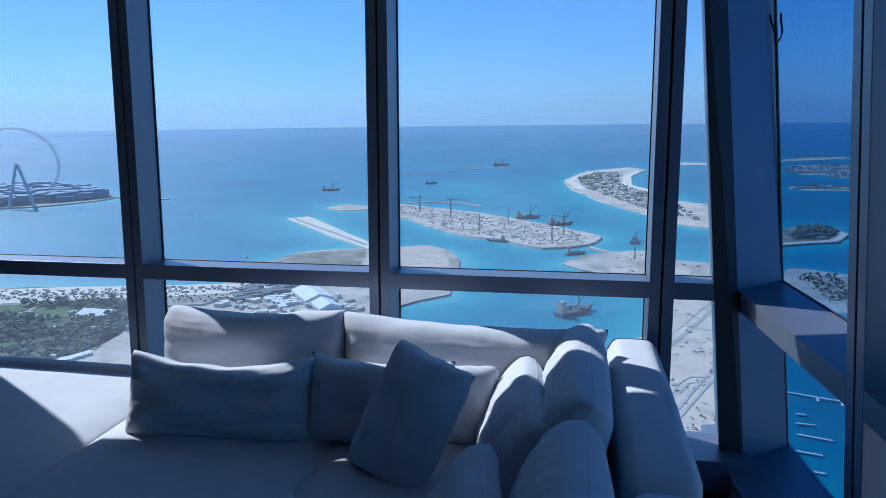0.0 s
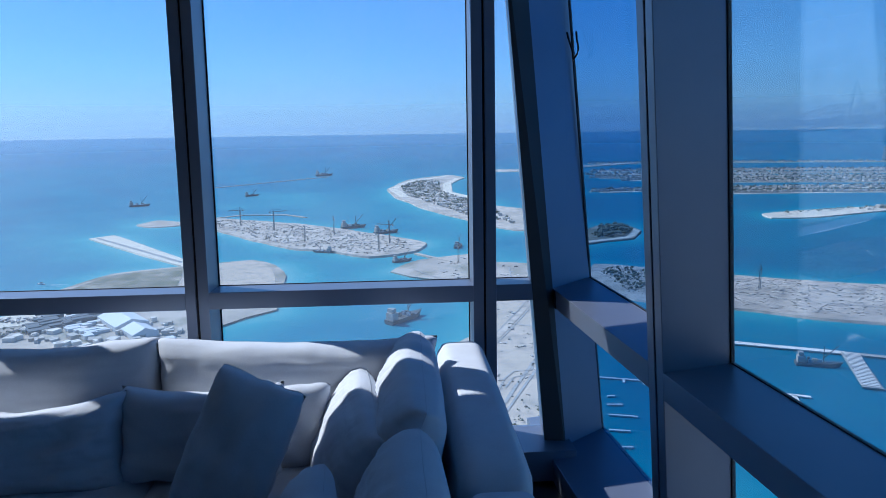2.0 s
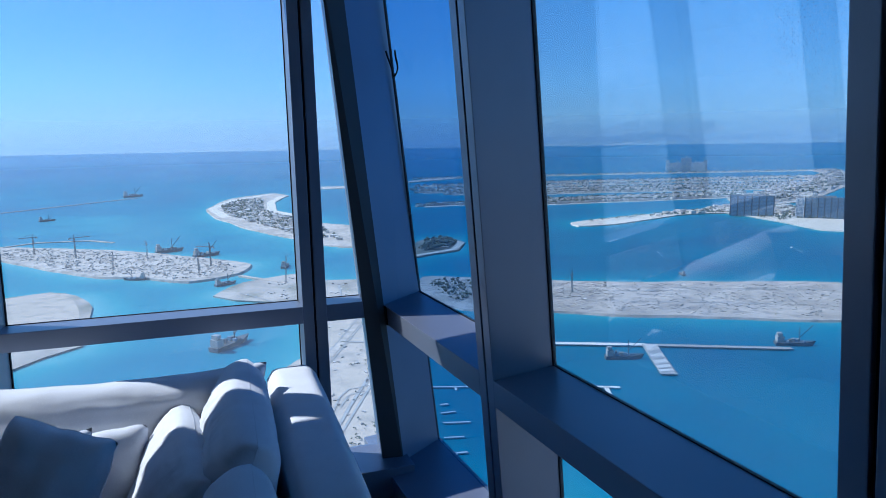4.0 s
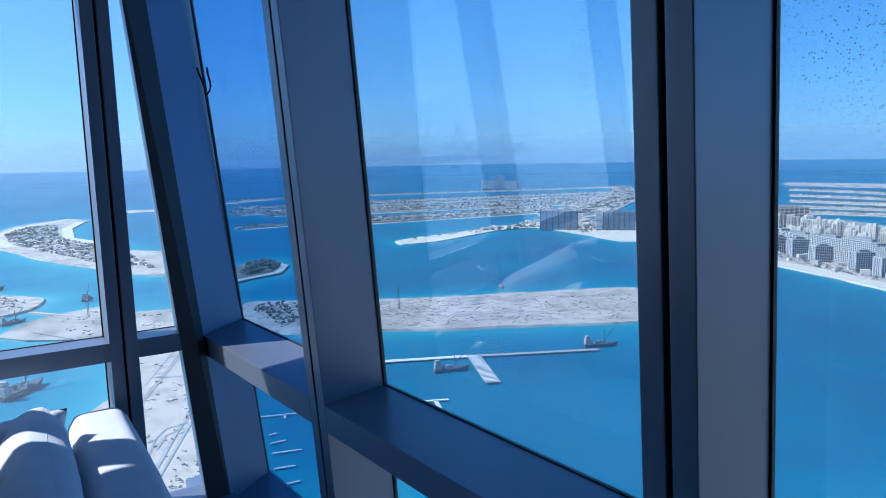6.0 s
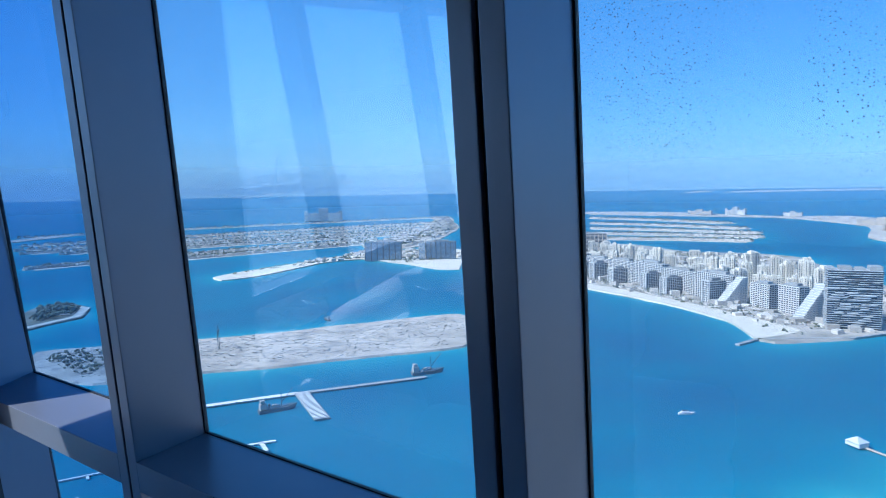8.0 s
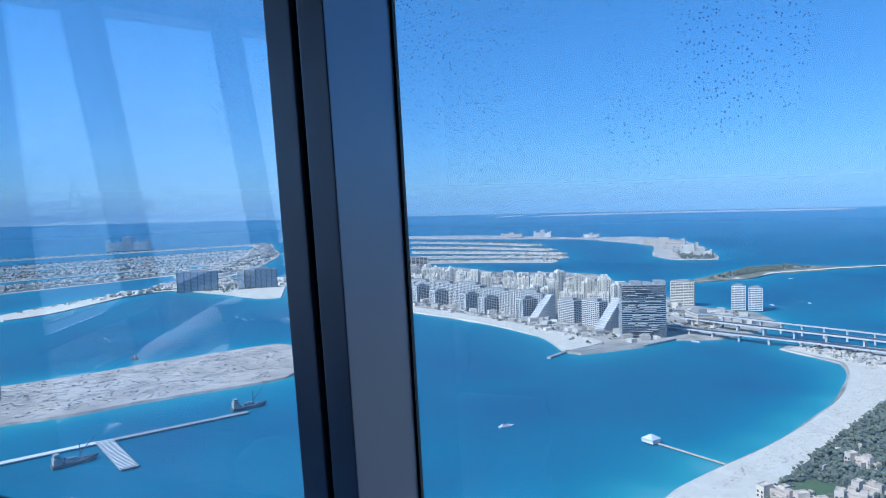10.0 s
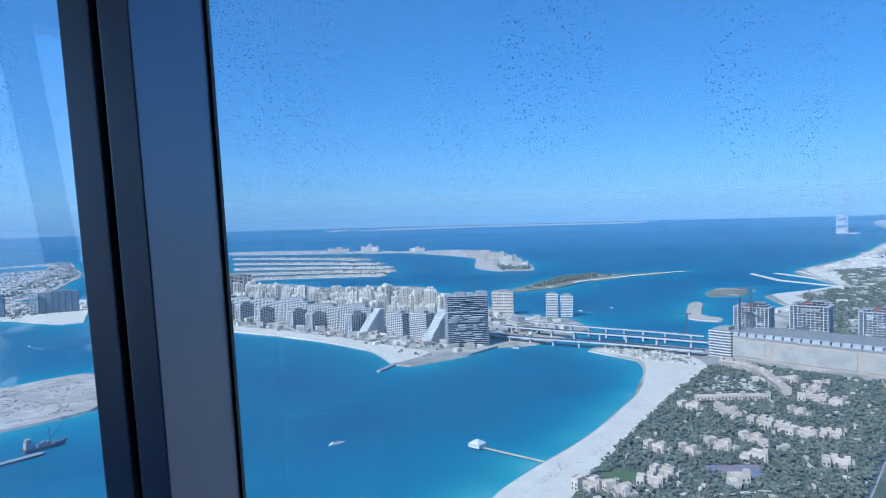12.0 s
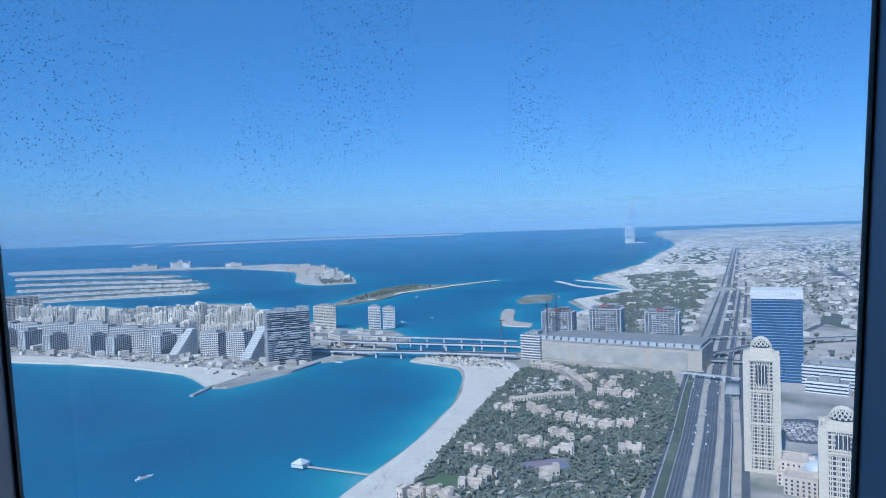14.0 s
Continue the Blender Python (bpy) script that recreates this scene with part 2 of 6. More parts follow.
def rail(wall, u0, u1, depth, v0, v1, label):
    ob = thing("window_rail", label, "rail", "window rails", "structure", wall)
    bm = bmesh.new()
    box(bm, (u0, -0.01, v0), (u1, depth, v1), None, 0.003)
    part("rail_body", bm, "frame", ob)
    bm = bmesh.new()
    box(bm, (u0 + 0.002, -0.006, v1), (u1 - 0.002, 0.006, v1 + 0.003))
    part("gasket", bm, "gasket", ob, "black rubber gasket")
    return ob


def pane(name, wall, u0, u1, v0, v1, mat, lean_left=0.0):
    ob = thing(name, {"glass": "clear window pane with a black gasket", "glass_dark": "blue tinted window pane", "glass_wet": "window pane with dried rain drops"}[mat], "window", "window panes", "structure", wall)
    bm = bmesh.new()
    prism(bm, [(u0 + lean_left * v0, -0.004, v0), (u1, -0.004, v0), (u1, 0.004, v0), (u0 + lean_left * v0, 0.004, v0)],
          [(u0 + lean_left * v1, -0.004, v1), (u1, -0.004, v1), (u1, 0.004, v1), (u0 + lean_left * v1, 0.004, v1)])
    g = part("pane", bm, mat, ob)
    g.visible_shadow = False
    bm = bmesh.new()
    for s, u in ((1, u0), (-1, u1)):
        k = lean_left if s == 1 else 0
        prism(bm, [(u + k * v0, -0.006, v0), (u + s * 0.005 + k * v0, -0.006, v0), (u + s * 0.005 + k * v0, 0.008, v0), (u + k * v0, 0.008, v0)],
              [(u + k * v1, -0.006, v1), (u + s * 0.005 + k * v1, -0.006, v1), (u + s * 0.005 + k * v1, 0.008, v1), (u + k * v1, 0.008, v1)])
    part("gasket", bm, "gasket", ob, "black rubber gasket")
    return ob


D1, D2 = 0.20, 0.25
# the first post is unseen, set where the shade on the seat begins
posts1 = [(-1.915, -1.80), (-0.105, 0.010), (1.359, 1.474), (2.797, 2.915)]
for a, c in posts1:
    mullion(F1, a, c, D1)
posts2 = [(1.230, 1.345), (2.632, 2.747), (4.362, 4.477), (5.95, 6.065)]
for a, c in posts2:
    mullion(F2, a, c, D2)
k = 0
for (a, b1), (c, d1) in zip(posts1, posts1[1:]):
    k += 1
    rail(F1, b1, c, D1, -0.085, 0.0, "dark grey aluminium window rail")
    pane("window_%d" % k, F1, b1, c, 0.0, TOP, "glass")
    pane("window_%d_lower" % k, F1, b1, c, SILL, -0.085, "glass")
# the narrow light beside the leaning corner column
rail(F1, 2.915, 3.16, D1, -0.085, 0.0, "short dark aluminium window rail")
pane("window_narrow", F1, 2.915, 3.25, 0.0, TOP, "glass")
pane("window_narrow_lower", F1, 2.915, 3.30, SILL, -0.085, "glass")
ends2 = [(None, -0.02)] + posts2
for (a, b1), (c, d1) in zip(ends2, ends2[1:]):
    k += 1
    first = a is None
    rail(F2, b1 - (0.1 if first else 0), c, D2, -0.10, 0.0, "deep dark grey aluminium window rail")
    wet = "glass_wet" if not first else "glass_dark"
    pane("window_%d" % k, F2, b1, c, 0.0, TOP, wet, -0.07 if first else 0.0)
    pane("window_%d_lower" % k, F2, b1, c, SILL, -0.10, "glass_dark" if first else "glass", -0.09 if first else 0.0)

# leaning corner column between the two walls
col = thing("corner_column", "leaning dark grey metal clad corner column", "column", "", "structure")


def corner(v):
    a = F1 @ Vector((3.095 - 0.082 * v, 0.20, v))
    b_ = F2 @ Vector((0.118 - 0.082 * v, 0.25, v))
    c = F2 @ Vector((-0.022 - 0.09 * v, -0.01, v))
    d = F1 @ Vector((3.36 - 0.05 * v, -0.25, v))
    e_ = F1 @ Vector((3.12 - 0.082 * v, -0.02, v))
    return [a, b_, c, d, e_]


bm = bmesh.new()
prism(bm, corner(-1.0), corner(TOP))
bmesh.ops.recalc_face_normals(bm, faces=bm.faces)
part("cladding", bm, "frame", col)
# a thin near-black sheet over the column's front, darker than the cladding
bm = bmesh.new()
plates = []
for v in (-1.0, TOP):
    a, b_ = corner(v)[:2]
    d = (b_ - a).normalized()
    o = Vector((d.y, -d.x, 0)).normalized() * 0.004
    o = o if o.dot(a) < 0 else -o
    plates.append([a + d * 0.002, b_ - d * 0.002, b_ - d * 0.002 + o, a + d * 0.002 + o])
prism(bm, *plates)
bmesh.ops.recalc_face_normals(bm, faces=bm.faces)
part("front_plate", bm, "dark_plate", col, "near-black sheet on the column's front")
# black block painted in for the shaded gap between column and rail
bm = bmesh.new()
box(bm, (0.10, 0.21, -0.100), (0.158, 0.253, -0.002), F2)
part("rail_bracket", bm, "gasket", col, "black block for the dark gap at the rail's end")

# sills, head, floor, ceiling and the plain walls that close the room
for nm, W, u0, u1, dp in (("sill_west", F1, -1.9, 3.3, 0.34), ("sill_north", F2, -0.2, 6.06, 0.36)):
    bm = bmesh.new()
    box(bm, (u0, -0.02, SILL - 0.16), (u1, dp, SILL), W, 0.004)
    tagged(link_mesh(nm, bm, "frame"), "low dark grey metal window sill", "sill", "", "structure")
for nm, W, u0, u1 in (("head_west", F1, -1.9, 3.3), ("head_north", F2, -0.2, 6.06)):
    bm = bmesh.new()
    box(bm, (u0, -0.05, TOP), (u1, 0.2, TOP + 0.3), W)
    tagged(link_mesh(nm, bm, "frame"), "dark metal window head", "trim", "", "structure")

room = [F1 @ Vector((-4.4, 0.02, -1.0)), F1 @ Vector((3.25, 0.02, -1.0)), F2 @ Vector((0.2, 0.02, -1.0)), F2 @ Vector((6.06, 0.02, -1.0)), Vector((-5.6, -3.1, 0))]
plan = [(p.x, p.y) for p in room]
for nm, z0, z1, mt, lab in (("floor", -0.12, 0.0, "floor", "polished dark stone floor"), ("ceiling", 2.88, 3.1, "ceiling", "grey painted ceiling")):
    bm = bmesh.new()
    prism(bm, [(x, y, z0) for x, y in plan], [(x, y, z1) for x, y in plan])
    bmesh.ops.recalc_face_normals(bm, faces=bm.faces)
    tagged(link_mesh(nm, bm, mt), lab, nm, "", "structure")
# unseen wall, added to keep the sun off the sofa's left end
bm = bmesh.new()
box(bm, (-4.6, -0.15, -1.0), (-1.917, 0.12, 2.0), F1)
tagged(link_mesh("wall_west", bm, "plaster"), "unseen plain dark grey wall", "wall", "", "structure")
for nm, p, q in (("wall_south", plan[3], plan[4]), ("wall_east", plan[4], plan[0])):
    bm = bmesh.new()
    d = Vector((q[0] - p[0], q[1] - p[1])).normalized()
    o = Vector((d.y, -d.x)) * 0.2
    prism(bm, [(p[0], p[1], 0.001), (q[0], q[1], 0.001), (q[0] + o.x, q[1] + o.y, 0.001), (p[0] + o.x, p[1] + o.y, 0.001)],
          [(p[0], p[1], 2.879), (q[0], q[1], 2.879), (q[0] + o.x, q[1] + o.y, 2.879), (p[0] + o.x, p[1] + o.y, 2.879)])
    bmesh.ops.recalc_face_normals(bm, faces=bm.faces)
    tagged(link_mesh(nm, bm, "plaster"), "unseen plain dark grey wall", "wall", "", "structure")

# ---------------------------------------------------------------- sofa
# Its frame: a along the west window, b into the room.
SO = Matrix((Vector((0.9807, -0.1954, 0)), Vector((-0.1954, -0.9807, 0)), Vector((0, 0, 1)))).transposed().to_4x4()
SO.translation = (-1.69, 3.95, 0)


def slab(bm, lo, hi, puff=0.02, r=0.05, seed=0.0, n=10):
    """A soft upholstered block: rounded edges, faces swollen and slightly creased."""
    c = Vector([(lo[i] + hi[i]) / 2 for i in range(3)])
    s = Vector([abs(hi[i] - lo[i]) / 2 for i in range(3)])
    g = bmesh.ops.create_cube(bm, size=2)
    vs = g["verts"]
    ed = list({e for v in vs for e in v.link_edges})
    bmesh.ops.subdivide_edges(bm, edges=ed, cuts=n, use_grid_fill=True)
    vs = [v for v in bm.verts if max(abs(v.co.x), abs(v.co.y), abs(v.co.z)) > 0.999 and not v.tag]
    for v in vs:
        u = v.co.copy()
        p = Vector([u[i] * s[i] for i in range(3)])
        q = Vector([max(-s[i] + r, min(s[i] - r, p[i])) for i in range(3)])
        d = p - q
        if d.length > 1e-6:
            nrm = d.normalized()
            p = q + nrm * r
        k = [(1 - u[i] * u[i]) for i in range(3)]
        for i in range(3):
            if abs(u[i]) > 0.999:
                p[i] += (1 if u[i] > 0 else -1) * puff * (k[(i + 1) % 3] * k[(i + 2) % 3]) ** 0.5
        w = noise.noise(Vector((p.x * 7 + seed, p.y * 7, p.z * 7))) * 0.006
        v.co = c + p + p.normalized() * w
        v.tag = True
    return vs


def cushion(bm, w, h, t, seed=0.0, n=30, pinch=0.07, crease=0.010, sag=0.0, boxy=2.8, fold=0.0, tuck_=0.07, long_=None):
    """A stuffed cushion, w by h, t thick, standing in its x-z plane: rounded corners, a seam round it, soft creases, a sagging top."""
    front, back = {}, {}
    for i in range(n + 1):
        for j in range(n + 1):
            u, v = -1 + 2 * i / n, -1 + 2 * j / n
            bow = 1 - pinch * (1 - abs(u) ** 2.2) * abs(v) ** 3
            bow2 = 1 - pinch * (1 - abs(v) ** 2.2) * abs(u) ** 3
            tuck = 1 - tuck_ * abs(u * v) ** 5
            x, z = u * w / 2 * bow2 * tuck, v * h / 2 * bow * tuck
            z -= sag * (1 - abs(u) ** 1.6) * max(0.0, (v + 0.4) / 1.4)
            f = max(0.0, (1 - abs(u) ** (long_ or boxy)) * (1 - abs(v) ** boxy)) ** 0.42
            cr = noise.noise(Vector((u * 2.1 + seed, v * 2.1, seed * 3))) * crease * 2.0 * f
            edge = max(abs(u), abs(v))
            cr += noise.noise(Vector((u * 3 * w + seed, v * 16 * h, 5.0 + seed))) * crease * (0.25 + edge ** 3) * f
            cr += abs(noise.noise(Vector((u * 7 * w, v * 7 * h, seed + 9)))) * crease * (abs(u) ** 4) * f * 2.0
            if fold:
                fo = 1 - abs(noise.noise(Vector((u * 8 + 0.8 * noise.noise(Vector((v * 3, u, seed))), v * 1.6, seed + 4)))) * 2.2
                cr += max(0.0, fo) ** 3 * fold * f * min(1.0, 0.25 + abs(noise.noise(Vector((u * 2, v * 2, seed + 6)))) * 2)
            y = t / 2 * f
            edgepoint = i in (0, n) or j in (0, n)
            wob = noise.noise(Vector((u * 3, v * 3, seed))) * 0.010
            front[i, j] = bm.verts.new((x + wob, -y - cr, z + wob))
            back[i, j] = front[i, j] if edgepoint else bm.verts.new((x + wob, y - cr * 0.5, z + wob))
    for i in range(n):
        for j in range(n):
            bm.faces.new((front[i, j], front[i + 1, j], front[i + 1, j + 1], front[i, j + 1]))
            q = (back[i, j], back[i, j + 1], back[i + 1, j + 1], back[i + 1, j])
            if len(set(q)) == 4:
                bm.faces.new(q)
    return front, n


def welt(bm, front, n, r=0.0028):
    """The seam cord round a cushion."""
    loop = [front[i, 0].co.copy() for i in range(n)] + [front[n, j].co.copy() for j in range(n)] + \
           [front[n - i, n].co.copy() for i in range(n)] + [front[0, n - j].co.copy() for j in range(n)]
    tube(bm, loop, r, 5, True)


def tube(bm, pts, r, sides=6, closed=False):
    """A round cord or bar through the points; r may be one radius or one for each point."""
    rings = []
    cnt = len(pts)
    for i, p in enumerate(pts):
        p = Vector(p)
        a = Vector(pts[i - 1]) if (i or closed) else p
        b_ = Vector(pts[(i + 1) % cnt]) if (i < cnt - 1 or closed) else p
        d = (b_ - a).normalized()
        x = d.orthogonal().normalized() if abs(d.z) > 0.9 else d.cross(Vector((0, 0, 1))).normalized()
        y = d.cross(x)
        rr = r[i] if isinstance(r, (list, tuple)) else r
        rings.append([bm.verts.new(p + (x * cos(k * 2 * pi / sides) + y * sin(k * 2 * pi / sides)) * rr) for k in range(sides)])
    for i in range(cnt if closed else cnt - 1):
        A, B = rings[i], rings[(i + 1) % cnt]
        for k in range(sides):
            bm.faces.new((A[k], A[(k + 1) % sides], B[(k + 1) % sides], B[k]))
    if not closed:
        bm.faces.new(rings[0][::-1])
        bm.faces.new(rings[-1])


def block(name, parent, lo, hi, mat="linen", puff=0.02, r=0.05, seed=0.0, label="", n=10):
    bm = bmesh.new()
    slab(bm, lo, hi, puff, r, seed, n)
    return part(name, bm, mat, parent, label, True)


sofa = thing("sofa", "large white linen corner sofa before the window", "sofa", "", "", SO)
block("seat", sofa, (-1.6, 0.42, 0.12), (0.36, 1.72, 0.45), puff=0.02, seed=1, n=16)
block("seat", sofa, (0.37, 0.52, 0.12), (1.42, 1.95, 0.45), puff=0.025, seed=2, n=14)
block("seat", sofa, (1.43, 0.52, 0.12), (2.56, 2.7, 0.45), puff=0.025, seed=3, n=14)
block("backrest", sofa, (0.30, 0.22, 0.10), (2.59, 0.50, 0.72), puff=0.012, seed=4, n=14)
block("backrest", sofa, (2.60, 0.24, 0.10), (2.83, 1.66, 0.75), puff=0.012, r=0.06, seed=5, n=14)
block("backrest", sofa, (2.60, 1.67, 0.10), (2.83, 2.9, 0.75), puff=0.012, r=0.06, seed=6, n=14)
block("backrest", sofa, (-1.6, 0.27, 0.10), (0.29, 0.41, 0.44), puff=0.008, seed=7, n=10)
bm = bmesh.new()
box(bm, (-1.5, 0.5, 0.0), (2.75, 1.6, 0.12), None, 0.01)
part("plinth", bm, "plinth", sofa, "dark recessed plinth")


def pillow(name, label, cat, w, h, t, a, b_, z, turn, lean, roll=0.0, seed=0.0, group="scatter pillows", n=30, crease=0.010, sag=0.0, boxy=2.8, fold=0.0, pinch=0.07, tuck_=0.07, cord=0.0012, long_=None):
    """A cushion whose foot rests at a, b, z in the sofa's frame; turn about z, lean back, roll in its own plane."""
    m = SO @ Matrix.Translation((a, b_, z)) @ pose(0, 0, 0, 0, 0, turn) @ pose(0, 0, 0, lean, 0, 0) @ pose(0, 0, 0, 0, roll, 0) @ Matrix.Translation((0, 0, h / 2))
    ob = thing(name, label, cat, group, "", m)
    bm = bmesh.new()
    front, k = cushion(bm, w, h, t, seed, n, pinch, crease, sag, boxy, fold, tuck_, long_)
    bw = bmesh.new()
    welt(bw, front, k, cord)
    bmesh.ops.recalc_face_normals(bm, faces=bm.faces)
    bmesh.ops.recalc_face_normals(bw, faces=bw.faces)
    part("cover", bm, "linen", ob, "", True)
    part("welt", bw, "linen", ob, "stitched seam cord", True)
    return ob


BACK = "plump white linen back cushion leaning on the sofa"
pillow("back_cushion", BACK, "cushion", 1.02, 0.51, 0.33, 0.89, 0.66, 0.42, 180, -12, 1, 1.0, "back cushions", n=44, crease=0.009, sag=0.035, tuck_=0.10, fold=0.004, cord=0.0010)
pillow("back_cushion", BACK, "cushion", 1.28, 0.48, 0.33, 1.95, 0.66, 0.42, 180, -12, -1.5, 2.0, "back cushions", n=44, crease=0.012, sag=0.015, boxy=3.2, tuck_=0.02, fold=0.006, cord=0.0010)
pillow("back_cushion", BACK, "cushion", 1.00, 0.52, 0.25, 2.33, 1.02, 0.41, -89, -20, 1.5, 3.0, "back cushions", n=64, crease=0.006, boxy=3.0, fold=0.013, cord=0.0010, long_=9, pinch=0.03, tuck_=0.03)
pillow("back_cushion", BACK, "cushion", 0.98, 0.50, 0.26, 2.30, 2.00, 0.41, -91, -22, 0, 4.0, "back cushions", n=64, crease=0.006, boxy=3.0, fold=0.012, cord=0.0010, long_=9, pinch=0.03, tuck_=0.03)
SC = "soft white linen scatter pillow on the sofa"
pillow("scatter_pillow", "long white linen scatter pillow with creased ends", "pillow", 0.90, 0.40, 0.26, 0.91, 1.05, 0.42, 176, -18, 0, 5.0, n=56, crease=0.018, sag=0.055, tuck_=0.05, pinch=0.09, fold=0.010, cord=0.0010)
pillow("scatter_pillow", SC, "pillow", 0.66, 0.39, 0.24, 1.62, 1.00, 0.43, 184, -18, 1, 6.0, sag=0.02, tuck_=0.0, pinch=0.08, cord=0.0010)
pillow("scatter_pillow", SC, "pillow", 0.50, 0.36, 0.18, 1.89, 0.94, 0.43, 180, -16, 0, 12.0)
pillow("scatter_pillow", "square white linen pillow tilted on its corner", "pillow", 0.36, 0.54, 0.21, 1.72, 1.27, 0.43, 192, -22, -18, 7.0, pinch=0.05, tuck_=0.05, crease=0.008)
pillow("scatter_pillow", SC, "pillow", 0.80, 0.43, 0.19, 2.10, 1.12, 0.43, -96, -31, 2, 8.0, n=56, crease=0.007, boxy=2.6, fold=0.011, tuck_=0.02, pinch=0.05, cord=0.0010, long_=6)
pillow("scatter_pillow", SC, "pillow", 0.72, 0.39, 0.20, 2.02, 1.90, 0.43, -96, -30, 0, 9.0, n=56, crease=0.007, boxy=2.6, fold=0.011, tuck_=0.02, pinch=0.05, cord=0.0010, long_=6)
pillow("scatter_pillow", "small white linen pillow lying on the seat", "pillow", 0.34, 0.34, 0.15, 1.70, 2.02, 0.44, 180, -50, 45, 10.0)

# a black cable loop that hangs at the window's edge
hook = tagged(new("cable_loop"), "thin black cable loop hanging beside the glass", "cable")
hook.matrix_basis = F2
bm = bmesh.new()
tube(bm, [(0.015 + 0.05 * sin(t * 0.52) ** 2 * (1 if t < 7 else 0.6), 0.02 + 0.004 * t, 1.27 - 0.13 * sin(t * pi / 12)) for t in range(13)], 0.005, 6)
part("cable", bm, "gasket", hook)

# ---------------------------------------------------------------- the coast below
# Plan in metres round the tower, heights above the sea. Beyond NEAR the sheet rises and draws in towards FAR, each thing
# scaled with its distance, so that the open sea meets the sky at eye height.
SEA, EYE, NEAR, FAR = -238.0, 1.8, 2400.0, 4950.0
RP = np.linspace(0, 4780, 1200)
RT = RP / (1 - np.clip((RP - NEAR) / (FAR - NEAR), 0, 1) ** 1.5)


def pull(r):
    return 1.0 if r <= NEAR else float(np.interp(r, RT, RP)) / r


def out(x, y, z=0.0):
    s = pull(hypot(x, y))
    return Vector((x * s, y * s, EYE + (SEA + z - EYE) * s))


def smooth_loop(pts, step, rough, seed):
    """A closed outline through the corners, rounded and roughened."""
    n_ = len(pts)
    res = []
    for i in range(n_):
        p0, p1, p2, p3 = (Vector(pts[(i + k) % n_]) for k in (-1, 0, 1, 2))
        cnt = max(1, min(40, int((p2 - p1).length / step)))
        for j in range(cnt):
            t = j / cnt
            q = 0.5 * (2 * p1 + (p2 - p0) * t + (2 * p0 - 5 * p1 + 4 * p2 - p3) * t * t + (3 * p1 - p0 - 3 * p2 + p3) * t ** 3)
            lin = p1.lerp(p2, t)
            q = q.lerp(lin, 0.45)
            if rough:
                k = noise.noise_vector(Vector((q.x / (step * 4), q.y / (step * 4), seed)))
                q = q + Vector((k.x, k.y)) * rough
            res.append((q.x, q.y))
    return res


OUTLINES, LAND_NAMES = [], []


def land(name, label, category, pts, mat, top=2.0, step=25, rough=6, seed=1.0, foot=4.0, keep=True, kind="structure"):
    """A low flat body of land with a sloping shore."""
    o = smooth_loop(pts, step, rough, seed)
    if keep:
        OUTLINES.append(o)
    bm = bmesh.new()
    vs = [bm.verts.new((x, y, top)) for x, y in o]
    for t in tessellate_polygon([[Vector((x, y, 0)) for x, y in o]]):
        try:
            bm.faces.new([vs[i] for i in t])
        except ValueError:
            pass
    for _ in range(7):
        ed = [e for e in bm.edges if e.calc_length() > 500 and max(hypot(v.co.x, v.co.y) for v in e.verts) > NEAR * 0.8]
        if not ed:
            break
        bmesh.ops.subdivide_edges(bm, edges=ed, cuts=1)
        bmesh.ops.triangulate(bm, faces=[f for f in bm.faces if len(f.verts) > 3])
    bmesh.ops.recalc_face_normals(bm, faces=bm.faces)
    if sum(f.normal.z for f in bm.faces) < 0:
        bmesh.ops.reverse_faces(bm, faces=bm.faces)
    rim = [e for e in bm.edges if e.is_boundary]
    g = bmesh.ops.extrude_edge_only(bm, edges=rim)
    low = [v for v in g["geom"] if isinstance(v, bmesh.types.BMVert)]
    cx = sum(p[0] for p in o) / len(o)
    cy = sum(p[1] for p in o) / len(o)
    for v in low:
        d = Vector((v.co.x - cx, v.co.y - cy)).normalized() * foot
        v.co = (v.co.x + d.x, v.co.y + d.y, -1.5)
    for v in bm.verts:
        v.co = out(*v.co)
    ob = tagged(link_mesh(name, bm, mat), label, category, "", kind)
    if keep:
        LAND_NAMES.append(ob.name)
    return ob


MAIN = [(-9000, -2500), (-3200, 150), (-1500, 820), (-651, 968), (-477, 976), (-330, 985), (-318, 1110), (-258, 1231), (-145, 1258), (-26, 1280), (12, 1221),
        (27, 1119), (15, 960), (8, 904), (-34, 876), (-95, 804), (-117, 716), (-60, 520), (40, 380), (140, 350), (180, 485), (194, 689), (225, 713), (290, 852),
        (300, 960), (225, 1047), (202, 1096), (269, 1179), (374, 1204), (398, 1112), (451, 1082), (422, 993), (364, 865), (300, 640), (232, 465), (250, 300),
        (350, 130), (470, 0), (570, -35), (678, -113), (766, -175), (885, -241), (995, -286), (1095, -305), (1182, -247), (1215, -265), (1231, -359), (1176, -456),
        (1331, -541), (1572, -737), (1663, -839), (1899, -895), (1947, -1036), (2063, -1209), (2662, -1369), (3308, -1970), (4471, -2863), (6072, -4056)]
land("ground", "pale sandy coastal ground of the city", "ground", MAIN + [(14000, -9000), (14000, -14000), (-12000, -14000)], "town", 2.5, 30, 5, 3.0)
land("breakwater", "long straight sandy breakwater", "breakwater", [(-390, 1667), (-345, 1703), (-146, 1318), (-60, 1190), (-80, 1150), (-137, 1240)], "beach", 3, 30, 1.5)
land("islet", "small sandy islet", "island", [(-321, 1883), (-287, 1958), (-217, 1899), (-210, 1836), (-283, 1819)], "worked_sand", 2, 15, 6)
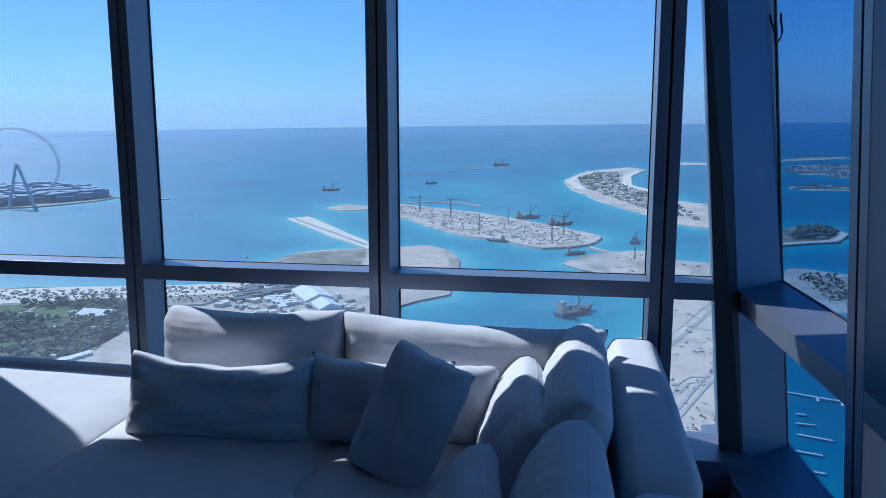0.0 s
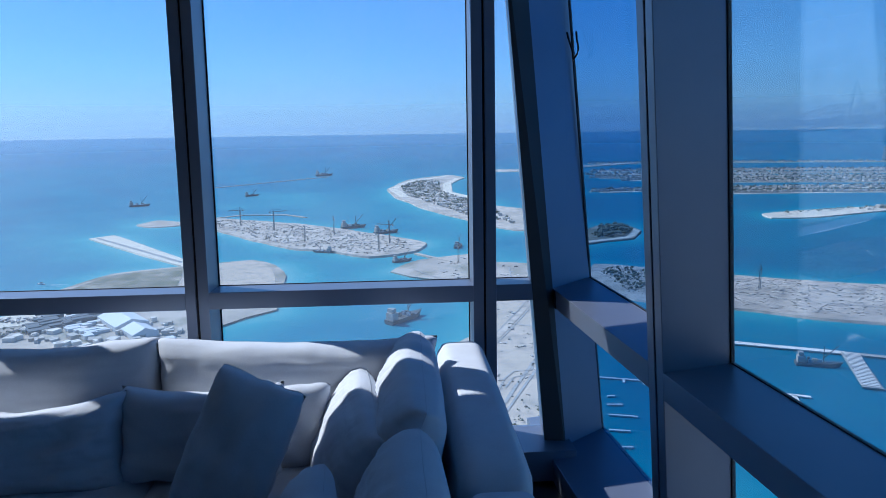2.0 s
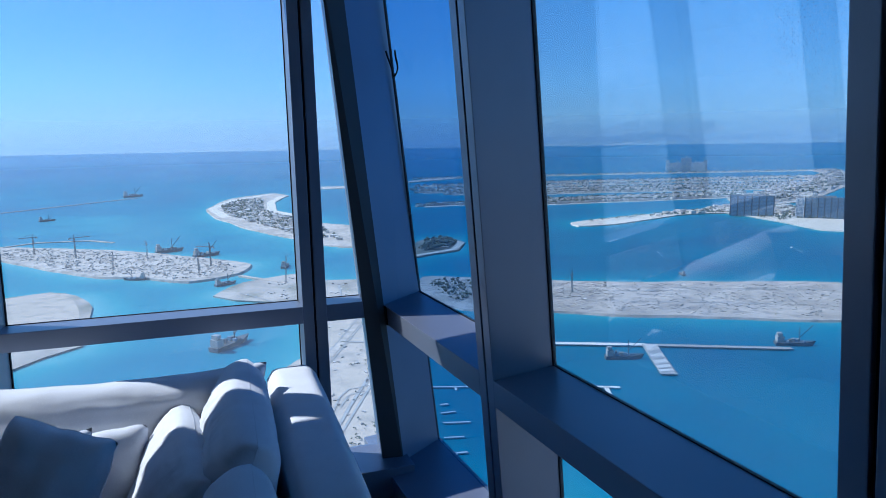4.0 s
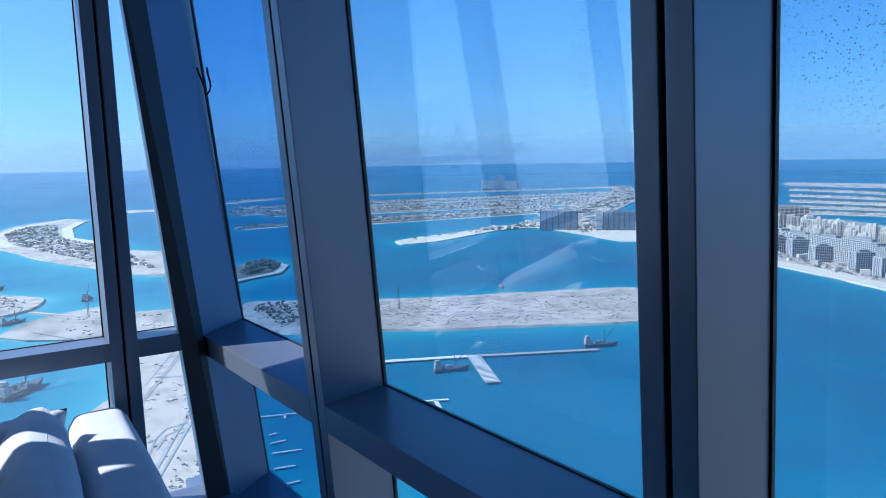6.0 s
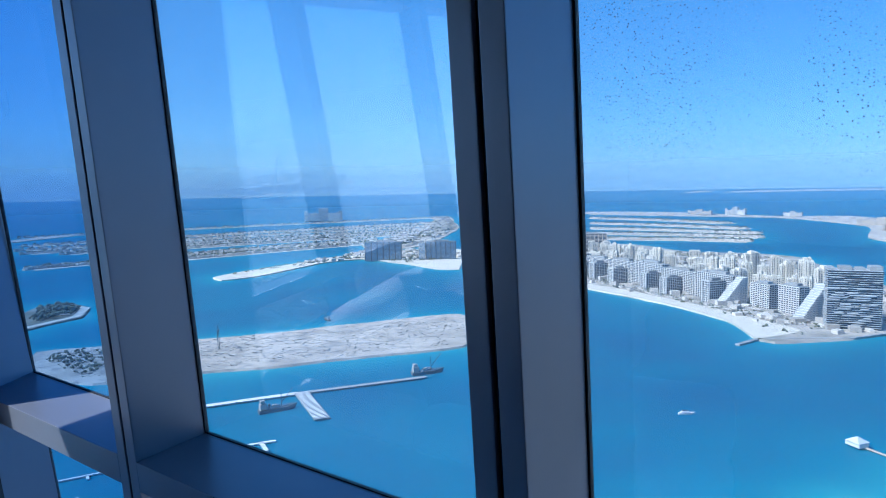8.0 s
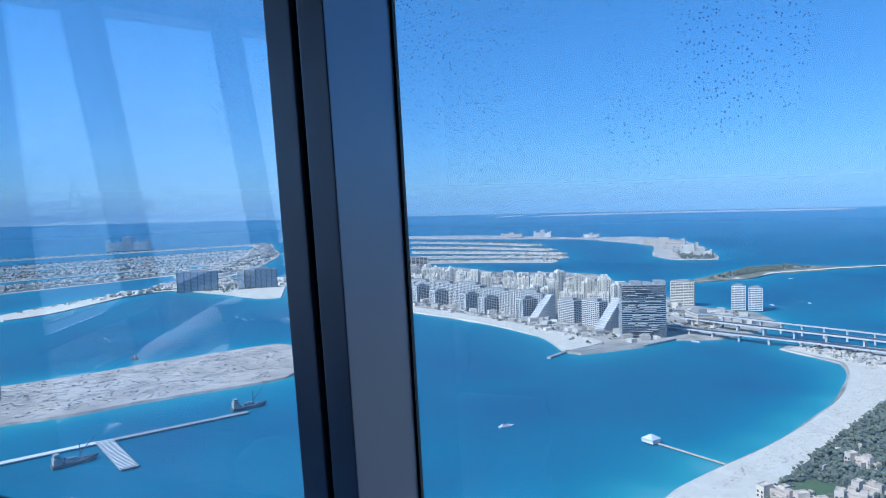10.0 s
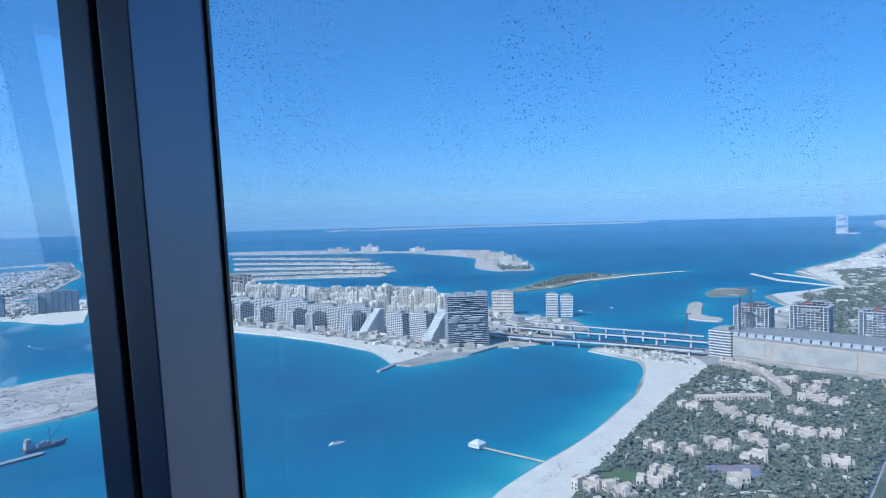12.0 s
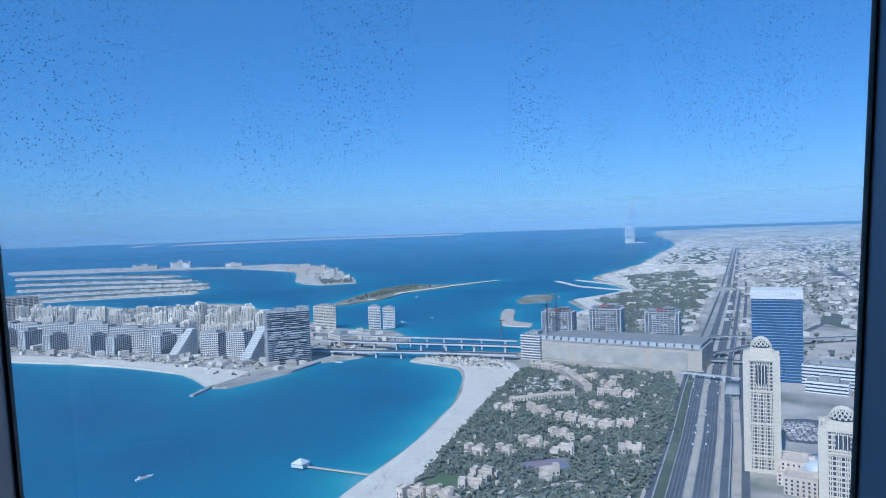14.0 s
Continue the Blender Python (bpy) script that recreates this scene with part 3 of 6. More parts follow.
land("work_island", "flat sandy island under construction", "island", [(-153, 1945), (-37, 1858), (138, 1674), (271, 1466), (321, 1346), (282, 1261), (181, 1233), (110, 1333), (43, 1385), (-31, 1530), (-139, 1750)], "worked_sand", 4, 20, 8, 5)
land("crescent", "sandy outer crescent of the palm island", "island", [(489, 2659), (670, 3105), (922, 3325), (945, 3126), (792, 2841), (677, 2412), (704, 2188), (690, 1950), (745, 1820), (720, 1680), (602, 1440), (540, 1520), (518, 1665), (463, 1929), (450, 2297)], "worked_sand", 3, 40, 10, 7)
land("far_crescent", "thin far sandy crescent", "island", [(1269, 3668), (1422, 3591), (2200, 3900), (3300, 4300), (3280, 4180), (2200, 3780), (1355, 3418), (1207, 3488)], "worked_sand", 3, 60, 8, 8)
land("green_islet", "scrubby islet with a pale beach", "island", [(763, 1449), (839, 1444), (831, 1353), (758, 1263), (600, 1230), (660, 1330)], "scrub", 3, 20, 8, 9)
land("sand_strip", "long bare reclaimed sand strip", "island", [(549, 1042), (620, 985), (720, 886), (898, 754), (1093, 612), (1010, 520), (871, 482), (737, 588), (644, 666), (585, 723), (490, 800), (470, 920)], "worked_sand", 3, 20, 7, 11)
land("palm_shore", "curved pale beach of the palm island", "island", [(1288, 1500), (1427, 1526), (1579, 1530), (1850, 1530), (2100, 1560), (2278, 1298), (2200, 1150), (1941, 1060), (1717, 950), (1690, 1000), (1774, 1181), (1835, 1400), (1692, 1452), (1366, 1398), (1255, 1427)], "beach", 3, 35, 6, 12)
land("palm_core", "built-up heart of the palm island", "island", [(2100, 1500), (2450, 1500), (3100, 1760), (3600, 1980), (4100, 2300), (4700, 2650), (5000, 2900), (4750, 2950), (4400, 2640), (3950, 2420), (3450, 2130), (3000, 1920), (2600, 1850), (2300, 1750)], "town", 2.6, 60, 10, 19)
land("trunk_island", "built-up trunk of the palm island with a beach", "island", [(1600, 690), (1500, 487), (1371, 291), (1241, 155), (1110, 96), (1098, 70), (1173, -29), (1242, -80), (1254, -160), (1411, -287), (1566, -272), (1659, -160), (2076, -3), (2392, 94), (2484, 254), (2450, 429), (2706, 713), (2500, 960), (1950, 980), (1720, 930)], "town", 3, 30, 6, 13)
land("hotel_island", "far island tip with hotels", "island", [(5982, 1948), (5963, 1245), (5333, 382), (5363, -98), (4658, -381), (3510, -422), (3068, -383), (3055, -225), (3314, -126), (4179, -143), (5048, 363), (5400, 1700)], "worked_sand", 3, 90, 10, 14)
land("low_island", "low scrubby island with pale beaches", "island", [(2182, -186), (2623, -416), (2757, -582), (2719, -734), (2797, -993), (2644, -752), (2463, -502), (2262, -358)], "scrub", 3, 30, 12, 15)
land("groyne", "pale bent rock groyne", "breakwater", [(1728, -612), (1803, -654), (1776, -668), (1574, -590), (1511, -612), (1471, -590), (1525, -542)], "sand", 3, 15, 2, 16)
land("villa_islet", "small sandy islet by the coast", "island", [(1990, -758), (2117, -844), (2105, -932), (1943, -852), (1913, -754)], "scrub", 3, 15, 6, 17)
land("wheel_island", "island with a giant wheel and low blocks", "island", [(-1770, 2500), (-1640, 2640), (-1302, 2500), (-1081, 2215), (-1100, 2101), (-1210, 1971), (-1500, 1900)], "town", 4, 30, 5, 18)
for i, pts in enumerate(([(18500, 3500), (22500, 3800), (23000, 3300), (18800, 3150)], [(18800, 2500), (22500, 2000), (25000, -1700), (24500, -7000), (20500, -5600), (20800, -1200)])):
    land("far_island", "thin pale island on the horizon", "island", pts, "sand", 6, 400, 150, 20 + i)
# palm fronds: long narrow curved fingers of land, one behind the other
RIMS = []
FRONDS = [
    ((2049, 3984), (3312, 3505), (4820, 2749), 90),
    ((1701, 3294), (2772, 2928), (4111, 2345), 85),
    ((1560, 3060), (2580, 2730), (3840, 2190), 75),
    ((1484, 2867), (2413, 2545), (3584, 2044), 75),
    ((1540, 2680), (2370, 2390), (3380, 1930), 70),
    ((1602, 2551), (2334, 2245), (3176, 1811), 70),
    ((1173, 2253), (1805, 2126), (2618, 1906), 75),
    ((1500, 2060), (1950, 1930), (2500, 1760), 70),
    ((4802, 1544), (4592, 1010), (4272, 523), 110),
    ((4139, 1331), (4012, 839), (3793, 385), 95),
    ((3636, 1171), (3588, 719), (3457, 293), 85),
    ((3242, 1045), (3268, 649), (3218, 259), 75),
    ((2925, 943), (2987, 617), (2984, 286), 65),
]


def finger(a, m_, b_, width):
    """The outline of a curved finger from a over m_ to b_, tapering to its tip."""
    A, C, B = Vector(a), Vector(m_), Vector(b_)
    near, far = [], []
    for j in range(9):
        t = j / 8
        p = A * (1 - t) * (1 - 2 * t) + C * 4 * t * (1 - t) + B * t * (2 * t - 1)
        d = (A * (4 * t - 3) + C * (4 - 8 * t) + B * (4 * t - 1)).normalized()
        w = width * (0.35 + 0.65 * (1 - abs(2 * t - 1) ** 3))
        near.append((p.x - d.y * w / 2, p.y + d.x * w / 2))
        far.append((p.x + d.y * w / 2, p.y - d.x * w / 2))
    return near + far[::-1]


for i, (a, m_, b_, wd) in enumerate(FRONDS):
    A, C, B = Vector(a), Vector(m_), Vector(b_)
    rim = [A * (1 - t) * (1 - 2 * t) + C * 4 * t * (1 - t) + B * t * (2 * t - 1) for t in (0.02, 0.12, 0.25, 0.38, 0.5, 0.62, 0.75, 0.88, 0.98)]
    RIMS.append(([tuple(q) for q in rim], wd + 34))
    land("palm_frond", "narrow frond of the palm island lined with villas", "island", finger(a, m_, b_, wd), "town", 3, 60, 4, 30 + i)

# the sea: one sheet to the horizon; "shallow" holds its bed's depth near shores and patches of tone
NA, NR = 640, 190
rad = [0.0] + [60 * (30000 / 60) ** (i / (NR - 1)) for i in range(NR)]
P = np.zeros((len(rad) * NA, 2))
for i, r in enumerate(rad):
    a = np.arange(NA) * 2 * pi / NA
    P[i * NA:(i + 1) * NA, 0], P[i * NA:(i + 1) * NA, 1] = r * np.sin(a), r * np.cos(a)
shore = np.array([p for o in OUTLINES for p in o])
dist = np.full(len(P), 1e9)
for i in range(0, len(P), 2000):
    q = P[i:i + 2000]
    dist[i:i + 2000] = np.sqrt(((q[:, None, :] - shore[None]) ** 2).sum(-1)).min(1)
verts = [out(x, y) for x, y in P]
faces = [(i * NA + j, i * NA + (j + 1) % NA, (i + 1) * NA + (j + 1) % NA, (i + 1) * NA + j) for i in range(len(rad) - 1) for j in range(NA)]
me = bpy.data.meshes.new("sea")
me.from_pydata(verts, [], faces)
me.materials.append(M["sea"])
at = me.attributes.new("shallow", "FLOAT", "POINT")
tone_patch = np.zeros(len(P))               # paler and darker patches of water, broad ones over the far west
for bx, by, br, bd in ((150, 2450, 330, 0.20), (60, 1500, 900, 0.12), (-350, 1500, 700, 0.06), (-900, 3400, 2400, 0.13), (300, 4000, 1500, 0.06), (110, 900, 260, 0.12), (560, 1750, 500, 0.07), (850, 950, 260, -0.05),
                       (560, -18, 42, 0.26), (640, -76, 36, 0.24), (720, -134, 34, 0.22), (800, -182, 32, 0.22), (890, -232, 30, 0.20), (980, -272, 28, 0.18)):
    tone_patch += bd * np.exp(-((P[:, 0] - bx) ** 2 + (P[:, 1] - by) ** 2) / br ** 2)
at.data.foreach_set("value", (0.46 * np.exp(-dist / 48) + tone_patch).astype(np.float32))
me.shade_smooth()
if me.polygons[NA * 5].normal.z < 0:
    me.flip_normals()
me.normals_split_custom_set_from_vertices([(0, 0, 1)] * len(me.vertices))   # level normals, so the raised rim shades like flat water
tagged(new("sea", me), "calm blue sea, turquoise near the shores", "sea", "", "structure")

# haze over the far water, painted on a see-through cylinder: densest at the horizon, thinning out above it
m = M["haze"] = bpy.data.materials.new("painted_haze")
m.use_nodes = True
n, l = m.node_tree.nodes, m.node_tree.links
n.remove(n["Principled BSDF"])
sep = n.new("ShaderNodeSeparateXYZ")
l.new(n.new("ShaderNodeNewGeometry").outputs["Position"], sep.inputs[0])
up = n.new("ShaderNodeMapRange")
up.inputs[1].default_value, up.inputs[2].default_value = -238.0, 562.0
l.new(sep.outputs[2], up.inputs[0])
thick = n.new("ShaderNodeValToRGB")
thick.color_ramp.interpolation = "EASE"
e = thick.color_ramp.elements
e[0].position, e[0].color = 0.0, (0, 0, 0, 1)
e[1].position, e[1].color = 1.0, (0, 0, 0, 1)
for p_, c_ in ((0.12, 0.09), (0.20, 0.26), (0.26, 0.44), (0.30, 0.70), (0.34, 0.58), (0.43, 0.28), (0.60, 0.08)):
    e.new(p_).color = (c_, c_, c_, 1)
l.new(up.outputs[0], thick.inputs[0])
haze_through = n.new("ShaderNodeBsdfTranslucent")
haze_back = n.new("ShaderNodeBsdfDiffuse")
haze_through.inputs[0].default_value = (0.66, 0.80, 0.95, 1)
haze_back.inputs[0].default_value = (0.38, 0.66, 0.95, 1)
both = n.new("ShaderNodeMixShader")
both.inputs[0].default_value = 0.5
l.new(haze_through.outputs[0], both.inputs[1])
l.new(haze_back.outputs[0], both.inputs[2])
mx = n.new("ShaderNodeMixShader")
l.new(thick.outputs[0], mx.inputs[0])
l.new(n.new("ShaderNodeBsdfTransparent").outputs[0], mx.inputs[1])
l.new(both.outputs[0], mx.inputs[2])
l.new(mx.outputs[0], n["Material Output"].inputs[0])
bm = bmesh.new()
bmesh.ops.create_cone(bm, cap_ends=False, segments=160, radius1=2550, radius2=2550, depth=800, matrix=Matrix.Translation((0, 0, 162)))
tagged(link_mesh("haze", bm, "haze", None, True), "see-through cylinder painted as haze over the far sea", "haze", "", "structure").visible_shadow = False

# ---------------------------------------------------------------- materials of the coast
M["asphalt"] = material("asphalt", (0.10, 0.10, 0.108), 0.9, 0, 0.2, (0.14, 0.14, 0.148), 0.03, 0.7, coords="World")
M["paint"] = material("road_paint", (0.40, 0.40, 0.39), 0.8, 0, 0.2, (0.25, 0.25, 0.25), 0.2, 0.6, coords="World")
M["white"] = material("white_render", (0.72, 0.69, 0.65), 0.8, 0, 0.2, (0.64, 0.61, 0.57), 0.15, 0.6, rand=0.08)
M["shell"] = material("shell_white_render", (0.74, 0.69, 0.62), 0.8, 0, 0.2, (0.66, 0.61, 0.55), 0.15, 0.6, rand=0.05)
M["side_wall"] = material("pale_side_wall", (0.50, 0.49, 0.47), 0.8, 0, 0.2, (0.42, 0.41, 0.40), 0.25, 0.7)
M["panel_stone"] = material("panel_stone", (0.50, 0.45, 0.38), 0.9, 0, 0.2, (0.36, 0.33, 0.29), 0.06, 0.8, third=(0.30, 0.27, 0.24), third_scale=0.5)
M["tower_stone"] = material("tower_stone", (0.66, 0.57, 0.45), 0.85, 0, 0.2, (0.60, 0.52, 0.41), 0.15, 0.7, third=(0.54, 0.46, 0.37), third_scale=0.9)
M["adobe"] = material("sand_brown_render", (0.60, 0.49, 0.39), 0.9, 0, 0.2, (0.50, 0.40, 0.31), 0.15, 0.6, rand=0.2)
M["pale"] = material("pale_render", (0.52, 0.51, 0.50), 0.8, 0, 0.2, (0.45, 0.44, 0.43), 0.15, 0.6, rand=0.08)
M["cream"] = material("cream_render", (0.74, 0.66, 0.54), 0.85, 0, 0.2, (0.66, 0.58, 0.47), 0.12, 0.6, rand=0.08)
M["beige"] = material("beige_stone", (0.52, 0.43, 0.34), 0.85, 0, 0.2, (0.44, 0.365, 0.29), 0.1, 0.6, rand=0.10)
M["concrete"] = material("raw_concrete", (0.36, 0.35, 0.33), 0.9, 0, 0.2, (0.27, 0.26, 0.25), 0.2, 0.7, rand=0.08)
M["dark_concrete"] = material("dark_concrete", (0.16, 0.15, 0.15), 0.9, 0, 0.2, (0.11, 0.105, 0.10), 0.2, 0.7)
M["band"] = material("pale_blue_band", (0.25, 0.34, 0.43), 0.5, 0.0, 0.4, (0.20, 0.28, 0.37), 0.3, 0.5)
M["blue_glass"] = material("facade_glass", (0.02, 0.075, 0.17), 0.2, 0.0, 0.5, (0.03, 0.095, 0.20), 0.2, 0.6)
M["window"] = material("dark_window", (0.03, 0.045, 0.06), 0.2, 0, 0.6, (0.05, 0.06, 0.075), 0.4, 0.6)
M["spandrel"] = material("spandrel_panel", (0.20, 0.27, 0.34), 0.4, 0.1, 0.4, (0.16, 0.22, 0.29), 0.3, 0.5)
M["steel"] = material("painted_steel", (0.55, 0.55, 0.55), 0.5, 0.1, 0.4, (0.45, 0.45, 0.45), 0.3, 0.5)
M["dark_steel"] = material("dark_steel", (0.10, 0.11, 0.12), 0.6, 0.1, 0.3, (0.14, 0.14, 0.15), 0.3, 0.5)
M["red_steel"] = material("rusty_red_steel", (0.28, 0.10, 0.08), 0.7, 0.0, 0.3, (0.2, 0.08, 0.07), 0.3, 0.5)
M["leaf"] = material("foliage", (0.125, 0.135, 0.092), 0.9, 0, 0.15, (0.19, 0.19, 0.14), 0.4, 0.7, rand=0.35)
M["villa"] = material("villa_render", (0.56, 0.50, 0.43), 0.9, 0, 0.2, (0.48, 0.42, 0.36), 0.2, 0.5, rand=0.3)
M["city"] = material("town_render", (0.58, 0.52, 0.45), 0.9, 0, 0.2, (0.46, 0.41, 0.36), 0.2, 0.5, rand=0.35)
M["clutter"] = material("site_clutter", (0.42, 0.38, 0.34), 0.9, 0, 0.2, (0.40, 0.36, 0.33), 0.3, 0.5, rand=0.6)
M["dark_roof"] = material("gravel_roof", (0.30, 0.285, 0.265), 0.95, 0, 0.1, (0.22, 0.21, 0.20), 0.2, 0.7)
M["site"] = material("sandy_stacks", (0.50, 0.44, 0.37), 0.9, 0, 0.2, (0.40, 0.35, 0.30), 0.3, 0.5, rand=0.45)
M["canvas"] = material("white_canvas", (0.64, 0.63, 0.62), 0.7, 0, 0.3, (0.56, 0.555, 0.55), 0.3, 0.5)
M["court"] = material("court_paint", (0.16, 0.20, 0.26), 0.8, 0, 0.2, (0.32, 0.2, 0.2), 0.03, 0.8, coords="World")
M["lawn"] = material("lawn", (0.10, 0.14, 0.06), 0.95, 0, 0.1, (0.14, 0.165, 0.08), 0.05, 0.6, coords="World")
M["foam"] = material("foam", (0.34, 0.48, 0.53), 0.8, 0, 0.2, (0.12, 0.30, 0.38), 0.15, 0.8, coords="World")

rng = random.Random(11)


def inside(p, poly):
    x, y = p
    c = False
    for i in range(len(poly)):
        (x1, y1), (x2, y2) = poly[i], poly[i - 1]
        if (y1 > y) != (y2 > y) and x < (x2 - x1) * (y - y1) / (y2 - y1) + x1:
            c = not c
    return c


def spots(poly, count, seed=1):
    """Random places within an outline."""
    g = random.Random(seed)
    xs, ys = [p[0] for p in poly], [p[1] for p in poly]
    res = []
    while len(res) < count:
        p = (g.uniform(min(xs), max(xs)), g.uniform(min(ys), max(ys)))
        if inside(p, poly):
            res.append(p)
    return res


def stand(x, y, z=2.5, turn=0.0):
    """The pose of a thing that stands at plan place x, y."""
    s = pull(hypot(x, y))
    return Matrix.Translation(out(x, y, z)) @ pose(0, 0, 0, 0, 0, turn) @ Matrix.Diagonal((s, s, s, 1))


def many_boxes(name, label, category, places, size, height, mat, z=2.5, seed=1, turn=None, kind="stuff", squash=0.6):
    """Countless small blocks in one mesh: houses, huts, crates."""
    g = random.Random(seed)
    V, F = [], []
    for x, y in places:
        a = turn if turn is not None else g.uniform(0, pi)
        w, d, h = g.uniform(*size), g.uniform(*size) * g.uniform(squash, 1), g.uniform(*height)
        c_, s_ = cos(a), sin(a)
        k = len(V)
        for dz in (-2.0, h):
            for sx, sy in ((-1, -1), (1, -1), (1, 1), (-1, 1)):
                V.append(out(x + sx * w / 2 * c_ - sy * d / 2 * s_, y + sx * w / 2 * s_ + sy * d / 2 * c_, z + dz))
        F += [(k + 4, k + 5, k + 6, k + 7), (k, k + 1, k + 5, k + 4), (k + 1, k + 2, k + 6, k + 5), (k + 2, k + 3, k + 7, k + 6), (k + 3, k, k + 4, k + 7)]
    me = bpy.data.meshes.new(name)
    me.from_pydata(V, [], F)
    me.materials.append(M[mat])
    return tagged(new(name, me), label, category, "", kind)


ICO = bmesh.new()
bmesh.ops.create_icosphere(ICO, subdivisions=1, radius=1)
ICO_V = [v.co.copy() for v in ICO.verts]
ICO_F = [tuple(v.index for v in f.verts) for f in ICO.faces]
ICO.free()


def many_trees(name, label, places, size, z=2.5, seed=1, clumps=3):
    """Uncounted tree crowns: uneven clumps of foliage in one mesh."""
    g = random.Random(seed)
    V, F = [], []
    for x, y in places:
        r = g.uniform(*size)
        for _ in range(clumps):
            ox, oy, oz, q = g.gauss(0, r * 0.5), g.gauss(0, r * 0.5), g.uniform(0.5, 1.3) * r, r * g.uniform(0.4, 0.75)
            k = len(V)
            for v in ICO_V:
                j = q * g.uniform(0.6, 1.25)
                V.append(out(x + ox + v.x * j, y + oy + v.y * j, z + oz + v.z * j * 0.8))
            F += [tuple(k + i for i in f) for f in ICO_F]
    me = bpy.data.meshes.new(name)
    me.from_pydata(V, [], F)
    me.materials.append(M["leaf"])
    return tagged(new(name, me), label, "trees", "", "stuff")


def strip(name, label, category, pts, width, mat, z, kind="structure", thick=0.0, cut=120, parent=None):
    """A flat band along a line of the plan: a road, a kerb line, a quay; thick gives it sides."""
    line = []
    for i in range(len(pts) - 1):
        a, b_ = Vector(pts[i]), Vector(pts[i + 1])
        n_ = max(1, int((b_ - a).length / cut))
        line += [a.lerp(b_, j / n_) for j in range(n_)]
    line.append(Vector(pts[-1]))
    zz = z if isinstance(z, (list, tuple)) else None
    bm = bmesh.new()
    rows = []
    for i, p in enumerate(line):
        d = (line[min(i + 1, len(line) - 1)] - line[max(i - 1, 0)]).normalized()
        o = Vector((-d.y, d.x)) * width / 2
        h = zz[0] + (zz[1] - zz[0]) * i / (len(line) - 1) if zz else z
        row = [bm.verts.new(out(p.x + o.x, p.y + o.y, h)), bm.verts.new(out(p.x - o.x, p.y - o.y, h))]
        if thick:
            row += [bm.verts.new(out(p.x - o.x, p.y - o.y, h - thick)), bm.verts.new(out(p.x + o.x, p.y + o.y, h - thick))]
        rows.append(row)
    for A, B in zip(rows, rows[1:]):
        m_ = len(A)
        for q in range(m_ if thick else 1):
            bm.faces.new((A[q], A[(q + 1) % m_], B[(q + 1) % m_], B[q]) if thick else (A[0], A[1], B[1], B[0]))
    if thick:
        bm.faces.new(rows[0][::-1])
        bm.faces.new(rows[-1])
    bmesh.ops.recalc_face_normals(bm, faces=bm.faces)
    if not thick and sum(f.normal.z for f in bm.faces) < 0:
        bmesh.ops.reverse_faces(bm, faces=bm.faces)
    if parent:
        return part(name, bm, mat, parent)
    return tagged(link_mesh(name, bm, mat), label, category, "", kind)


def post(ob, meshes, mat, size, at):
    """One upright pier of a facade; alike piers share their mesh."""
    if size in meshes:
        q = new("pier", meshes[size])
        q.parent = ob
    else:
        bm = bmesh.new()
        box(bm, (-size[0], -size[1], 0), size)
        q = part("pier", bm, mat, ob)
        meshes[size] = q.data
    q.location = at


